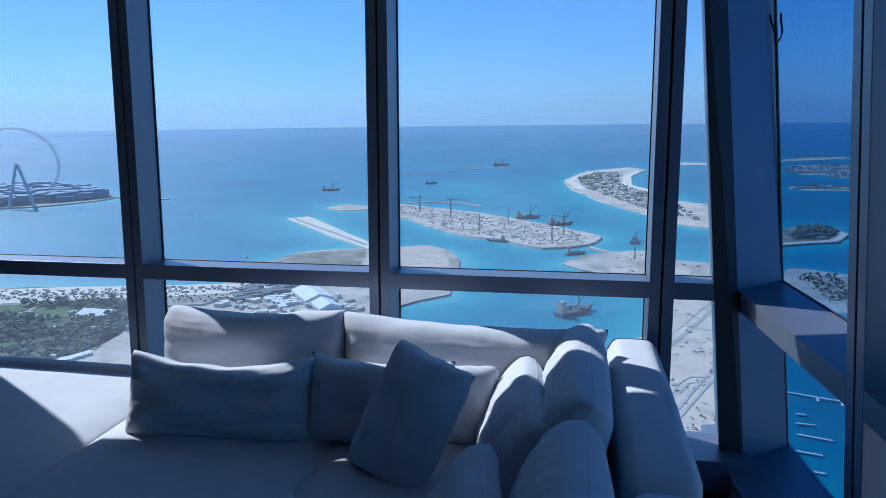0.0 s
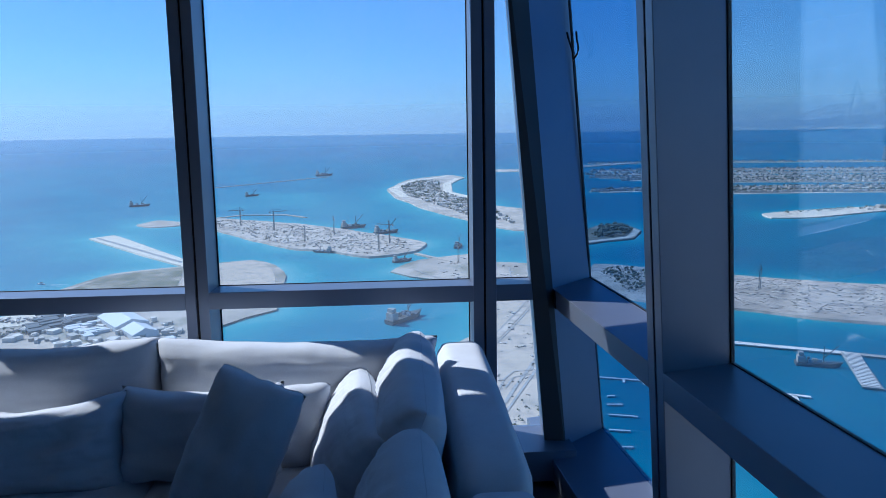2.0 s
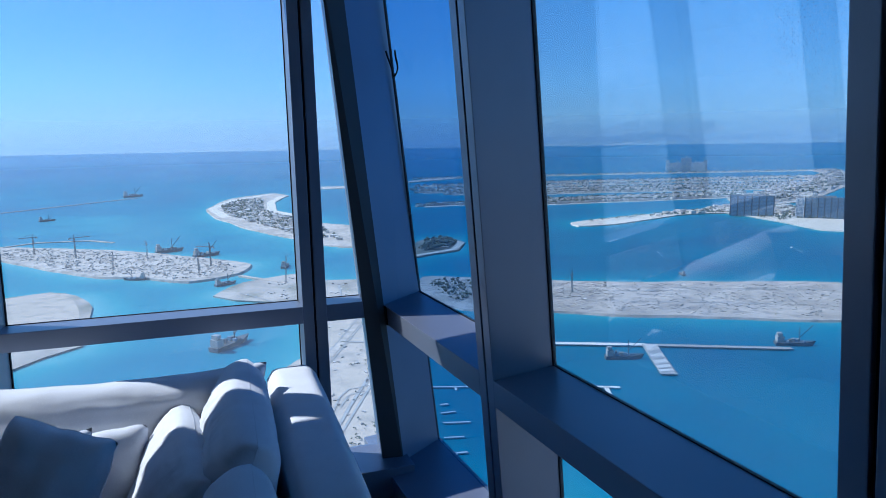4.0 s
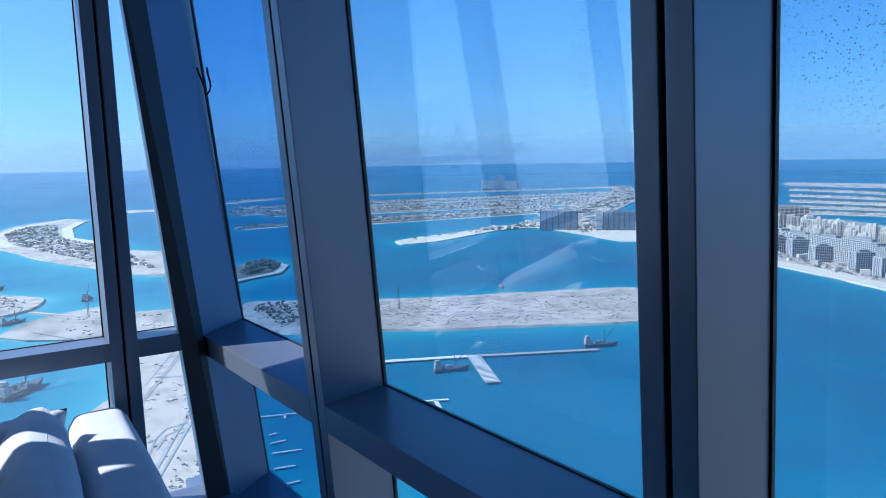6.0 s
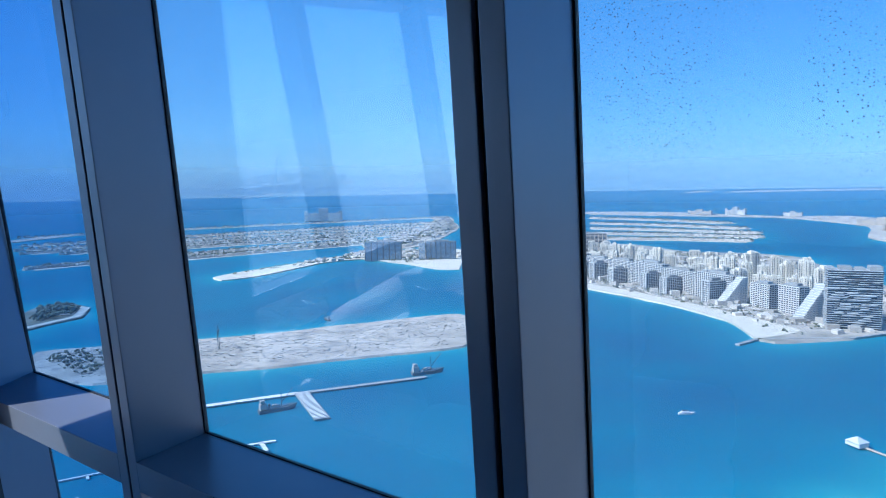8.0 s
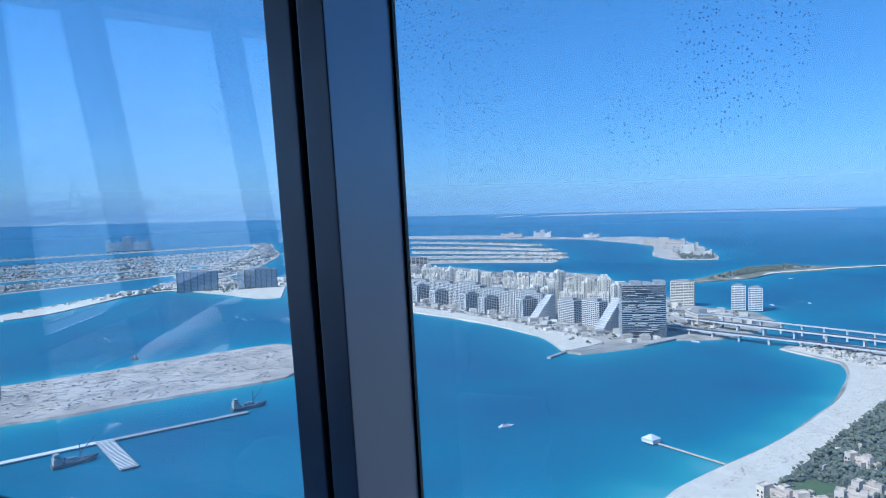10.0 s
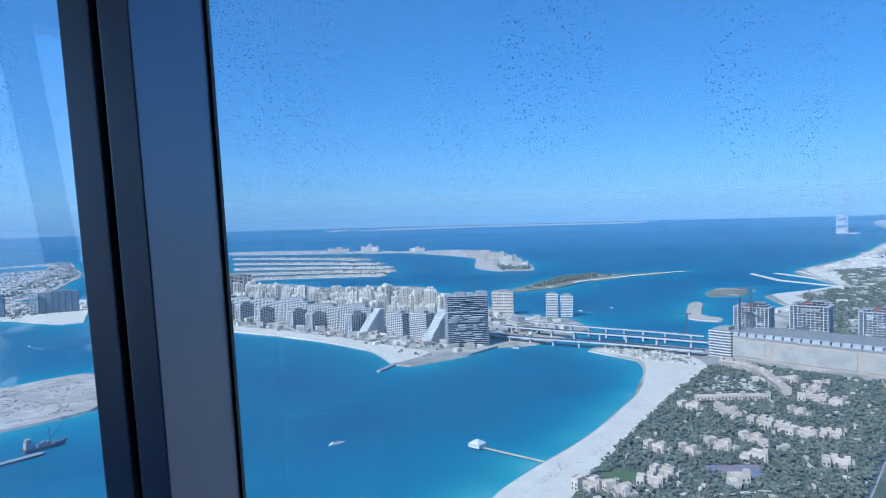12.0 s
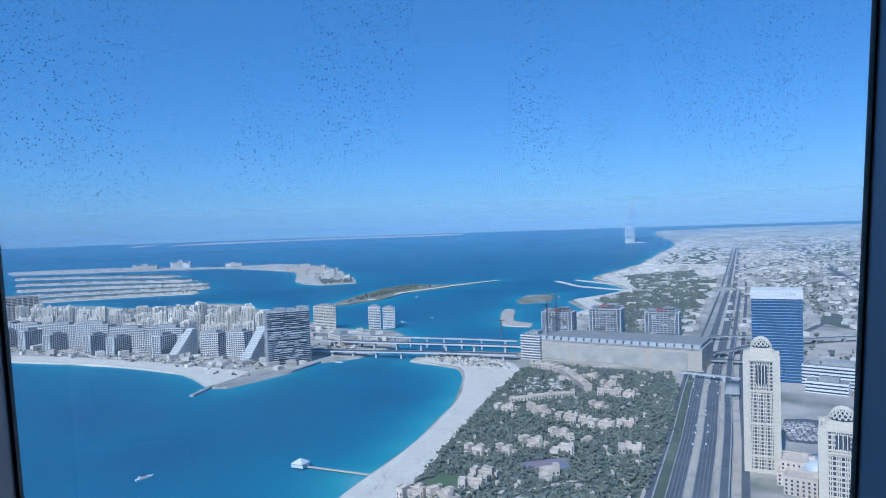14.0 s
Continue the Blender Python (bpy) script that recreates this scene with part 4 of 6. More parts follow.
def slabs_tower(name, label, x, y, turn, w, d, h, floors, core="blue_glass", slab="white", over=1.0, piers=0, z=2.5, group="", roof=True, step=0.0, category="building", thick=0.35, pier_mat=None, open_frame=0.0):
    """A block of flats: a glazed core, a projecting slab at every floor, upright piers and a roof house.
    step: share of the length that each floor loses at one end, for terraced blocks."""
    ob = thing(name, label, category, group, "", stand(x, y, z, turn))
    fh = h / floors
    if step:
        bm = bmesh.new()
        for i in range(floors):
            w1 = w * (1 - step * i / floors)
            box(bm, (-w / 2, -d / 2, i * fh), (-w / 2 + w1, d / 2, (i + 1) * fh + 0.01))
        part("core", bm, core, ob)
    else:
        bm = bmesh.new()
        k_ = 1 - open_frame
        box(bm, (-w / 2 * k_, -d / 2 * k_, 0), (w / 2 * k_, d / 2 * k_, h))
        part("core", bm, core, ob)
    base = None
    for i in range(floors + 1):
        if step or base is None:
            bm = bmesh.new()
            w1 = w * (1 - step * min(i, floors - 1) / floors) if step else w
            box(bm, (-w / 2 - over, -d / 2 - over, -fh * thick / 2), (-w / 2 + w1 + over, d / 2 + over, fh * thick / 2))
            s_ = part("floor_slab", bm, slab, ob)
            base = s_
        else:
            s_ = new("floor_slab", base.data)
            s_.parent = ob
        s_.location = (0, 0, i * fh)
    if piers:
        pw = max(0.35, w / piers * 0.09)
        side = 0 if step else max(2, int(d / (w / piers)))
        meshes = {}
        for i in range(piers + 1):
            px = -w / 2 + w * i / piers
            hh = h if not step else max(fh, h * min(1.0, (1 - (px + w / 2) / w) / step))
            for sy in (-1, 1):
                post(ob, meshes, pier_mat or slab, (pw, over / 2 + 0.12, round(hh, 3)), (px, sy * (d / 2 + over / 2), 0))
        for i in range(1, side):
            for sx in (-1, 1):
                post(ob, meshes, pier_mat or slab, (over / 2 + 0.1, pw, h), (sx * (w / 2 + over / 2), -d / 2 + d * i / side, 0))
    if roof and not step:
        bm = bmesh.new()
        box(bm, (-w * 0.28, -d * 0.3, h), (w * 0.2, d * 0.25, h + fh * 1.4))
        box(bm, (w * 0.25, -d * 0.2, h), (w * 0.4, d * 0.2, h + fh * 0.9))
        part("roof_house", bm, "concrete", ob)
        bm = bmesh.new()
        rz = h + fh * thick / 2
        box(bm, (-w / 2 + 0.5, -d / 2 + 0.5, rz - 0.1), (w / 2 - 0.5, d / 2 - 0.5, rz + 0.15))
        part("roof_deck", bm, "dark_roof", ob, "grey gravel roof deck")
    return ob


# ---------------------------------------------------------------- palm island trunk: flats along the water
ROW, ROW_TURN = Vector((-0.623, -0.783)), 51.5
SEAWARD = Vector((-0.783, 0.623))
SB = "white seafront apartment block with dark blue glazing"
FRONT = Vector((1603, 466))           # the seaward end of one finger block; the others stand along the row


def along_row(s_, o):
    return FRONT + ROW * s_ + SEAWARD * o


for i in range(7):
    p = along_row(-330 + i * 104, -52)
    slabs_tower("apartment_block", "long white seafront apartment block with rows of windows", p.x, p.y, ROW_TURN, 101, 20, (50, 54, 49, 52, 56, 50, 54)[i], 14, piers=18, core="window", slab="shell", group="seafront blocks", over=0.5, thick=0.27)
for i, s_ in enumerate((-310, -235, -160, -80, 0, 124, 192, 318)):
    p = along_row(s_, -21)
    b_ = slabs_tower("apartment_block", SB, p.x, p.y, ROW_TURN, 20, 40, (36, 40, 37, 41, 35, 38, 36, 44)[i], 10, piers=4, core="window", slab="shell", group="seafront blocks", over=0.5, thick=0.25)
    hh = (36, 40, 37, 41, 35, 38, 36, 44)[i]
    bm = bmesh.new()
    for sx in (-1, 1):
        box(bm, (sx * 10.2 - 0.9, 19.5, 0), (sx * 10.2 + 0.9, 22.2, hh + 1.6))
    box(bm, (-11.1, 19.5, hh + 0.6), (11.1, 22.2, hh + 2.4))
    part("portal_frame", bm, "white", b_, "broad white frame round the seaward front")
for s_, hh, le in ((352, 52, 62), (528, 60, 70)):
    p = along_row(s_, -le / 2)
    slabs_tower("terraced_block", "terraced white apartment block stepping down to the beach", p.x, p.y, ROW_TURN + 90, le, 20, hh, 16, piers=10, group="seafront blocks", step=0.86, over=0.7, thick=0.45, core="side_wall", slab="shell")
for s_, hh in ((405, 46), (470, 50)):
    p = along_row(s_, -62)
    slabs_tower("apartment_block", "tall white portal block beside the terraces", p.x, p.y, ROW_TURN, 44, 24, hh, 13, piers=8, core="window", slab="shell", group="seafront blocks", over=0.5, thick=0.38)
BEACH_BAND = [tuple(along_row(*q)) for q in ((-330, 4), (-330, 26), (330, 26), (480, 40), (560, 20), (560, -20), (400, -30), (330, 4))]
many_boxes("beach_terraces", "low pale terraces, pools and huts behind the beach", "terraces", spots(BEACH_BAND, 420, 71), (3, 11), (1.0, 3.6), "villa", 3.4, 71)
many_boxes("beach_loungers", "dark rows of loungers and sunshades on the sand", "loungers", spots(BEACH_BAND, 260, 72), (1.5, 5), (1.0, 2.2), "clutter", 3.4, 72)
many_trees("tree_cover", "garden trees before the seafront blocks", spots(BEACH_BAND, 260, 73), (1.6, 3.2), 3.4, 73, 2)
# the tall grey tower with uneven balconies
tw = slabs_tower("grey_tower", "tall grey tower with uneven staggered balconies", 1262, -30, 97, 76, 34, 95, 27, core="window", slab="pale", over=0.6, piers=0, roof=False, thick=0.24)
for lo, hi, up in ((-38, -20, 7), (-14, -2, 4), (4, 22, 6), (27, 38, 3)):
    bm = bmesh.new()
    box(bm, (lo, -14, 95), (hi, 14, 95 + up), None, 0.3)
    part("roof_storey", bm, "concrete", tw)
for i in range(110):
    fl, sx = rng.randrange(1, 26), rng.uniform(-36, 22)
    bm = bmesh.new()
    box(bm, (0, 0, 0), (rng.uniform(8, 20), 3.5, 1.5))
    q = part("balcony", bm, "side_wall", tw)
    q.location = (sx, rng.choice((-17 - 3.3, 17 - 0.2)), fl * 98 / 27)
    bm = bmesh.new()
    box(bm, (0, 0, 0), (3.2, rng.uniform(6, 12), 1.5))
    q = part("balcony", bm, "side_wall", tw)
    q.location = (rng.choice((-38 - 3, 38 - 0.2)), rng.uniform(-16, 4), rng.randrange(1, 26) * 98 / 27)
# cream apartment towers in rows behind


def cream_tower(x, y, turn, w, d, h, seed):
    """A flat-topped block of flats: three bays of uneven height and depth, dark window strips crossed by balcony bands, roof houses."""
    g = random.Random(seed)
    ob = thing("apartment_tower", "cream apartment tower with stepped bays and rows of balconies", "building", "cream apartment towers", "", stand(x, y, 2.5, turn))
    hs = (h * g.uniform(0.92, 0.99), h, h * g.uniform(0.88, 0.98))
    for k, hh in enumerate(hs):
        x0 = -w / 2 + w * k / 3
        dd = d * (1.0 if k == 1 else 0.84)
        bm = bmesh.new()
        box(bm, (x0 + 0.05, -dd / 2, 0), (x0 + w / 3 - 0.05, dd / 2, hh))
        bay = part("bay", bm, "cream", ob)
        bm = bmesh.new()
        for sy in (-1, 1):
            for cx in ((0.3, 0.72) if k != 1 else (0.5,)):
                c = x0 + w / 3 * cx
                box(bm, (c - 0.55, sy * dd / 2 - 0.12, 2), (c + 0.55, sy * dd / 2 + 0.12, hh - 2.5))
        for sx in (-1, 1):
            if k == 1 + sx:
                for cy in (-0.25, 0.2):
                    ex = x0 if sx < 0 else x0 + w / 3
                    box(bm, (ex - 0.15, dd * cy - 0.6, 2), (ex + 0.15, dd * cy + 0.6, hh - 2.5))
        part("window_strip", bm, "window", bay, "dark window strips")
        bm = bmesh.new()
        for fl in range(1, int(hh / 3.8)):
            for sy in (-1, 1):
                box(bm, (x0 + 0.7, sy * (dd / 2 + 0.3) - 0.4, fl * 3.8), (x0 + w / 3 - 0.7, sy * (dd / 2 + 0.3) + 0.4, fl * 3.8 + 1.1))
        part("balcony_bands", bm, "cream", bay)
        if g.random() < 0.7:
            bm = bmesh.new()
            box(bm, (x0 + w * 0.06, -dd * 0.3, hh), (x0 + w * 0.24, dd * 0.2, hh + g.uniform(2, 5)))
            part("roof_house", bm, "cream", bay)
    return ob


for row, (x0, y0, x1, y1, cnt, lo, hi) in enumerate(((1800, 560, 1480, 40, 17, 46, 60), (1870, 560, 1580, 10, 15, 56, 72), (1990, 720, 1700, 60, 14, 62, 76))):
    for i in range(cnt):
        t = i / (cnt - 1)
        if 0.36 < t < 0.47:
            continue
        x, y = x0 + (x1 - x0) * t + rng.uniform(-16, 16), y0 + (y1 - y0) * t + rng.uniform(-8, 8)
        cream_tower(x, y, 100 + rng.uniform(-25, 25), rng.uniform(22, 34), rng.uniform(15, 20), rng.uniform(lo, hi) + (10 if t < 0.3 else 0), 500 + 40 * row + i)
slabs_tower("apartment_tower", "cream apartment tower by the bridge", 1668, -131, 80, 52, 26, 56, 15, core="window", slab="cream", piers=9, over=0.6, group="cream apartment towers", thick=0.5)
slabs_tower("white_tower", "white twin tower beside the channel", 1619, -246, 80, 28, 24, 52, 13, core="window", slab="white", piers=5, over=0.5, thick=0.5)
slabs_tower("white_tower", "white twin tower beside the channel", 1612, -280, 80, 28, 24, 48, 12, core="window", slab="white", piers=5, over=0.5, thick=0.5)
slabs_tower("station_hall", "low beige hall beside the bridge", 1400, -140, 20, 55, 30, 24, 4, core="beige", slab="white", over=0.6, thick=0.2)
TR = [(1690, 620), (1520, 440), (1395, 270), (1265, 130), (1150, 60), (1200, -20), (1290, -120), (1420, -250), (1560, -240), (1650, -130), (2050, 30), (2350, 130), (2400, 420), (2500, 700)]
many_boxes("low_building", "low white and cream buildings on the palm trunk", "buildings", spots(TR, 420, 5), (8, 22), (4, 12), "villa", 2.5, 5)
many_trees("tree_cover", "dark palm and garden trees", spots(TR, 900, 6), (2.5, 5), 2.5, 6, 2)
land("beach_trunk", "pale beach below the flats", "beach", [(1600, 655), (1500, 490), (1371, 294), (1241, 158), (1110, 99), (1120, 84), (1200, 40), (1280, 120), (1405, 265), (1530, 440), (1625, 640)], "beach", 3.5, 20, 3, 60, keep=False)
strip("quay", "grey rock arm at the beach's end", "breakwater", [(1118, 92), (1060, 118)], 7, "rock", 3.0, thick=4)
strip("quay", "pale rock edge along the channel", "breakwater", [(1118, 78), (1176, -30), (1242, -84)], 6, "rock", 3.6, thick=4)

# dark glass hotels on the palm's shore
for x, y, w, h, mt in ((1835, 1305, 120, 62, "dark_steel"), (1895, 1190, 20, 58, "white"), (1935, 1140, 100, 60, "dark_steel"), (1985, 1050, 40, 76, "white")):
    slabs_tower("glass_hotel", "long dark glass hotel block above a beach", x, y, 123, w, 22, h, 15, core="spandrel", slab=mt, over=0.3, piers=6, group="glass hotels", thick=0.18)
slabs_tower("glass_hotel", "long violet-grey hotel block on the palm", 2330, 760, 108, 130, 30, 66, 14, core="window", slab="beige", over=0.3, piers=9, group="glass hotels", thick=0.3)
many_trees("tree_cover", "palm trees and gardens on the palm", spots([(1300, 1480), (1600, 1520), (2050, 1530), (2250, 1300), (1950, 1080), (1780, 1190), (1840, 1400), (1600, 1470)], 500, 7), (3, 6), 3, 7, 2)
many_boxes("villas", "pale villas on the palm's inner shore", "villas", spots([(1450, 1490), (2060, 1540), (2260, 1300), (2150, 1150), (1950, 1100), (1850, 1420)], 160, 8), (10, 22), (5, 10), "villa", 3, 8)

# far hotel, pink and pale, on the outer crescent
def far_hotel(x, y, turn, w, h, label, mat):
    ob = thing("far_hotel", label, "hotel", "far hotels", "", stand(x, y, 3, turn))
    for lo, hi, hh in ((-0.5, -0.12, 0.62), (0.12, 0.5, 0.62), (-0.14, 0.14, 1.0), (-0.56, -0.46, 0.8), (0.46, 0.56, 0.8)):
        bm = bmesh.new()
        box(bm, (lo * w, -18, 0), (hi * w, 18, h * hh))
        part("wing", bm, mat, ob)
    for i in range(5):
        bm = bmesh.new()
        bmesh.ops.create_cone(bm, cap_ends=True, segments=6, radius1=w * 0.03, radius2=0, depth=h * 0.2, matrix=Matrix.Translation(((i - 2) * w * 0.24, 0, h * (1.08 if i == 2 else 0.75))))
        part("spire", bm, mat, ob)
    return ob


far_hotel(4055, 3446, -49, 260, 96, "big pink hotel with a gate between two wings", "villa")
for x, y, w, h in ((5500, 900, 160, 40), (5450, 640, 130, 60), (5300, 250, 110, 36), (4300, -230, 220, 40), (3800, -290, 160, 45), (3480, -290, 120, 40), (3300, -300, 90, 55), (3230, -340, 70, 42)):
    far_hotel(x, y, 80, w, h, "pale hotel on a far island", "villa" if w < 150 else "beige")
many_trees("tree_cover", "dark trees on the far island", spots([(3100, -370), (3500, -400), (3500, -250), (3080, -240)], 160, 9), (6, 12), 3, 9, 2)
many_trees("tree_cover", "scrub on the low island", spots([(2240, -250), (2610, -425), (2735, -580), (2660, -640), (2520, -480), (2290, -310)], 240, 10), (4, 8), 3, 10, 2)
strip("shore", "pale beach along the low island", "beach", [(2270, -330), (2470, -485), (2650, -735), (2790, -980)], 26, "beach", 3.3, cut=40)
strip("shore", "pale beach round the crescent's head", "beach", [(480, 2300), (500, 2640), (660, 3010), (900, 3260)], 34, "beach", 3.4, cut=40)
strip("shore", "pale beach on the crescent's inner bay", "beach", [(905, 3090), (770, 2800), (668, 2420), (690, 2200)], 34, "beach", 3.4, cut=40)
strip("shore", "pale beach round the scrubby islet", "beach", [(625, 1245), (755, 1275), (822, 1352), (826, 1430)], 16, "beach", 3.3, cut=20)
many_trees("tree_cover", "scrub on the islet", spots([(680, 1290), (760, 1300), (810, 1360), (820, 1425), (765, 1425)], 170, 12), (4, 8), 3, 12, 2)

# ---------------------------------------------------------------- sail-shaped tower far along the coast
sail = thing("sail_tower", "far white sail-shaped tower on its own islet", "tower", "", "", stand(6819, -4031, 4, 30) @ Matrix.Diagonal((1.1, 1.1, 1.5, 1)))
bm = bmesh.new()
prof = [(0, 0)] + [(95 * sin(pi * 0.5 * (1 - (i / 14) ** 1.7)) * 0.95, 300 * i / 14) for i in range(15)]
prism(bm, [(x_, -22, z_) for x_, z_ in prof[:1] + prof[1:]], [(x_, 22, z_) for x_, z_ in prof[:1] + prof[1:]])
bmesh.ops.recalc_face_normals(bm, faces=bm.faces)
# sail, rib and mast: greyer than white, distance haze put into the colour
part("sail", bm, "pale", sail, "white fabric body")
bm = bmesh.new()
tube(bm, [(95 * sin(pi * 0.5 * (1 - (i / 14) ** 1.7)), 0, 310 * i / 14) for i in range(15)], 9, 6)
part("rib", bm, "pale", sail, "white curved rib")
bm = bmesh.new()
tube(bm, [(0, 0, 0), (0, 0, 300), (0, 0, 372)], [11, 9, 3], 6)
part("mast", bm, "pale", sail, "white mast")
for i in range(5):
    bm = bmesh.new()
    box(bm, (0, -26, 40 + i * 48), (80 - i * 10, 26, 52 + i * 48))
    part("band", bm, "spandrel", sail)
land("tower_islet", "small islet under the sail-shaped tower", "island", [(6700, -4060), (6850, -3950), (6980, -4030), (6900, -4150), (6750, -4130)], "beach", 4, 40, 4, 61, keep=False)

# ---------------------------------------------------------------- shopping podium with three towers under construction
pod = thing("podium", "long beige stone podium with panelled walls", "building", "", "", stand(1040, -575, 2.5, 43.4))
bm = bmesh.new()
box(bm, (-150, -45, 0), (128, 45, 34))
part("block", bm, "beige", pod)
for lo, hi in ((-128, -72), (-62, 58), (66, 122)):
    bm = bmesh.new()
    box(bm, (lo, 45, 3), (hi, 46.2, 29), None, 0.4)
    box(bm, (lo, -46.2, 3), (hi, -45, 29), None, 0.4)
    part("wall_panel", bm, "panel_stone", pod)
bm = bmesh.new()
box(bm, (-151, -46, 34), (129, 46, 36.5))
part("cornice", bm, "concrete", pod)
for i in range(20):
    bm = bmesh.new()
    box(bm, (-148 + i * 13.6, 30, 36.5), (-137.5 + i * 13.6, 45.4, 41.5))
    part("parapet_bay", bm, "pale", pod)
bm = bmesh.new()
box(bm, (-148, -40, 36.5), (124, 36, 42))
part("roof_storey", bm, "dark_roof", pod)
slabs_tower("parking_wing", "white slatted car park wing", 1118, -458, 43, 36, 40, 42, 9, core="dark_concrete", slab="white", over=1.0, thick=0.4)
for x, y, h in ((1150, -520, 40), (1098, -590, 47), (1040, -668, 42)):
    t_ = slabs_tower("unfinished_tower", "bare concrete tower under construction with red formwork", x, y, 49, 56, 30, h, 11, core="dark_concrete", slab="pale", over=1.6, piers=9, z=38, thick=0.2, group="unfinished towers", roof=False, open_frame=0.3)
    bm = bmesh.new()
    box(bm, (-11, -8, h), (9, 8, h + 6))
    part("formwork", bm, "red_steel", t_, "dark red formwork on top")
    for lo, hi, up in ((-24, 4, 4.2), (-20, -2, 8.2), (10, 25, 4.2)):
        bm = bmesh.new()
        box(bm, (lo, -12, h + up - 0.8), (hi, 12, h + up))
        part("upper_slab", bm, "concrete", t_)
    for sx in (-23, -17, -11, -3, 12, 18, 24):
        for sy in (-11, 11):
            bm = bmesh.new()
            tube(bm, [(sx, sy, h), (sx, sy, h + rng.uniform(4, 9))], 0.6, 4)
            part("column", bm, "concrete", t_)
    for i_ in range(9):
        bm = bmesh.new()
        w_ = rng.uniform(5, 11)
        box(bm, (0, 15.4, 0), (w_, 16.9, h / 11 * rng.choice((1, 1, 2))))
        q = part("safety_screen", bm, rng.choice(("dark_concrete", "side_wall", "concrete")), t_)
        q.location = (rng.uniform(-28, 18), 0, h / 11 * rng.randrange(0, 10))


def crane(x, y, h, jib, turn, z=3.0, label="thin tower crane on the site"):
    ob = thing("tower_crane", label, "crane", "tower cranes", "", stand(x, y, z, turn))
    bm = bmesh.new()
    for sx in (-1, 1):
        for sy in (-1, 1):
            tube(bm, [(sx, sy, 0), (sx, sy, h)], 0.35, 4)
    for i in range(int(h / 5)):
        tube(bm, [(-1, -1, i * 5), (1, 1, i * 5 + 5)], 0.2, 4)
        tube(bm, [(1, -1, i * 5), (-1, 1, i * 5 + 5)], 0.2, 4)
    part("mast", bm, "dark_steel", ob)
    bm = bmesh.new()
    tube(bm, [(-jib * 0.3, 0, h), (jib, 0, h)], 0.7, 4)
    tube(bm, [(0, 0, h + 7), (jib * 0.9, 0, h + 0.8)], 0.2, 4)
    tube(bm, [(0, 0, h + 7), (-jib * 0.28, 0, h + 0.8)], 0.2, 4)
    tube(bm, [(0, 0, h), (0, 0, h + 7)], 0.6, 4)
    part("jib", bm, "dark_steel", ob)
    bm = bmesh.new()
    box(bm, (-jib * 0.32, -1.2, h - 3), (-jib * 0.22, 1.2, h))
    part("counterweight", bm, "concrete", ob)
    return ob


crane(1128, -505, 72, 30, 20, 38)
crane(1112, -480, 60, 26, 130, 38)
crane(1290, -455, 45, 25, 60)
for x, y, h, j, t_ in ((20, 1640, 46, 34, 20), (-60, 1760, 40, 30, 200), (150, 1520, 38, 30, 90), (250, 1370, 40, 30, 140), (80, 1440, 30, 26, 310), (215, 1300, 34, 24, 30), (330, 1130, 30, 22, 70), (560, 860, 34, 22, 10), (600, 820, 36, 24, 120), (690, 800, 30, 20, 220)):
    crane(x, y, h, j, t_)

# ---------------------------------------------------------------- bridge to the palm
def viaduct(name, label, pts, width, z, every, mat="concrete"):
    ob = thing(name, label, "bridge", "bridges", "")
    strip("deck", "", "", pts, width, mat, z, thick=2.6, cut=40, parent=ob)
    strip("roadway", "", "", pts, width - 2.4, "asphalt", (z + 0.02) if not isinstance(z, tuple) else (z[0] + 0.05, z[1] + 0.05), cut=40, parent=ob)
    tot = 0
    for a, b_ in zip(pts, pts[1:]):
        a, b_ = Vector(a), Vector(b_)
        n_ = max(1, int((b_ - a).length / every))
        for i in range(n_):
            p = a.lerp(b_, (i + 0.5) / n_)
            bm = bmesh.new()
            top = (z if not isinstance(z, tuple) else min(z)) - 2.5
            box(bm, (-1.6, -width * 0.3, -3), (1.6, width * 0.3, top))
            box(bm, (-1.9, -width * 0.45, top - 1.5), (1.9, width * 0.45, top))
            q = part("bridge_pier", bm, mat, ob)
            q.matrix_local = Matrix.Translation(out(p.x, p.y, 0)) @ pose(0, 0, 0, 0, 0, math.degrees(atan2(b_.y - a.y, b_.x - a.x)))
    return ob


viaduct("bridge", "long concrete road bridge over the channel", [(1330, -60), (1262, -170), (1190, -300), (1110, -420)], 17, 13, 42, "pale")
viaduct("bridge", "second concrete road bridge over the channel", [(1400, -110), (1320, -220), (1235, -350), (1165, -450)], 16, 17, 42, "pale")
viaduct("rail_viaduct", "slim raised rail viaduct beside the bridge", [(1440, -140), (1345, -260), (1260, -380), (1200, -455)], 8, 21, 34, "pale")
strip("ramp", "asphalt ramp on the palm trunk", "road", [(1330, -60), (1420, 40), (1600, 120), (1900, 260)], 18, "asphalt", 3.4)
strip("ramp", "curved asphalt ramp on the palm trunk", "road", [(1400, -110), (1480, -160), (1560, -150), (1600, -60)], 12, "asphalt", 3.3)

# ---------------------------------------------------------------- beach, gardens and resort
SHORE = [(470, 2), (575, -38), (678, -116), (766, -178), (885, -244), (995, -289), (1095, -308), (1178, -252)]
INNER = [(1205, -300), (1120, -395), (1020, -395), (921, -335), (822, -262), (674, -172), (575, -110), (480, -70)]
land("beach", "wide white sand beach", "beach", SHORE + INNER, "beach", 2.9, 20, 3, 62, foot=10, keep=False)
GARDEN = [(480, -75), (585, -112), (674, -165), (822, -255), (930, -325), (1030, -400), (1060, -440), (905, -585), (800, -525), (660, -420), (520, -308), (440, -240)]
COURT = [(622, -228), (592, -240), (590, -278), (620, -284)]
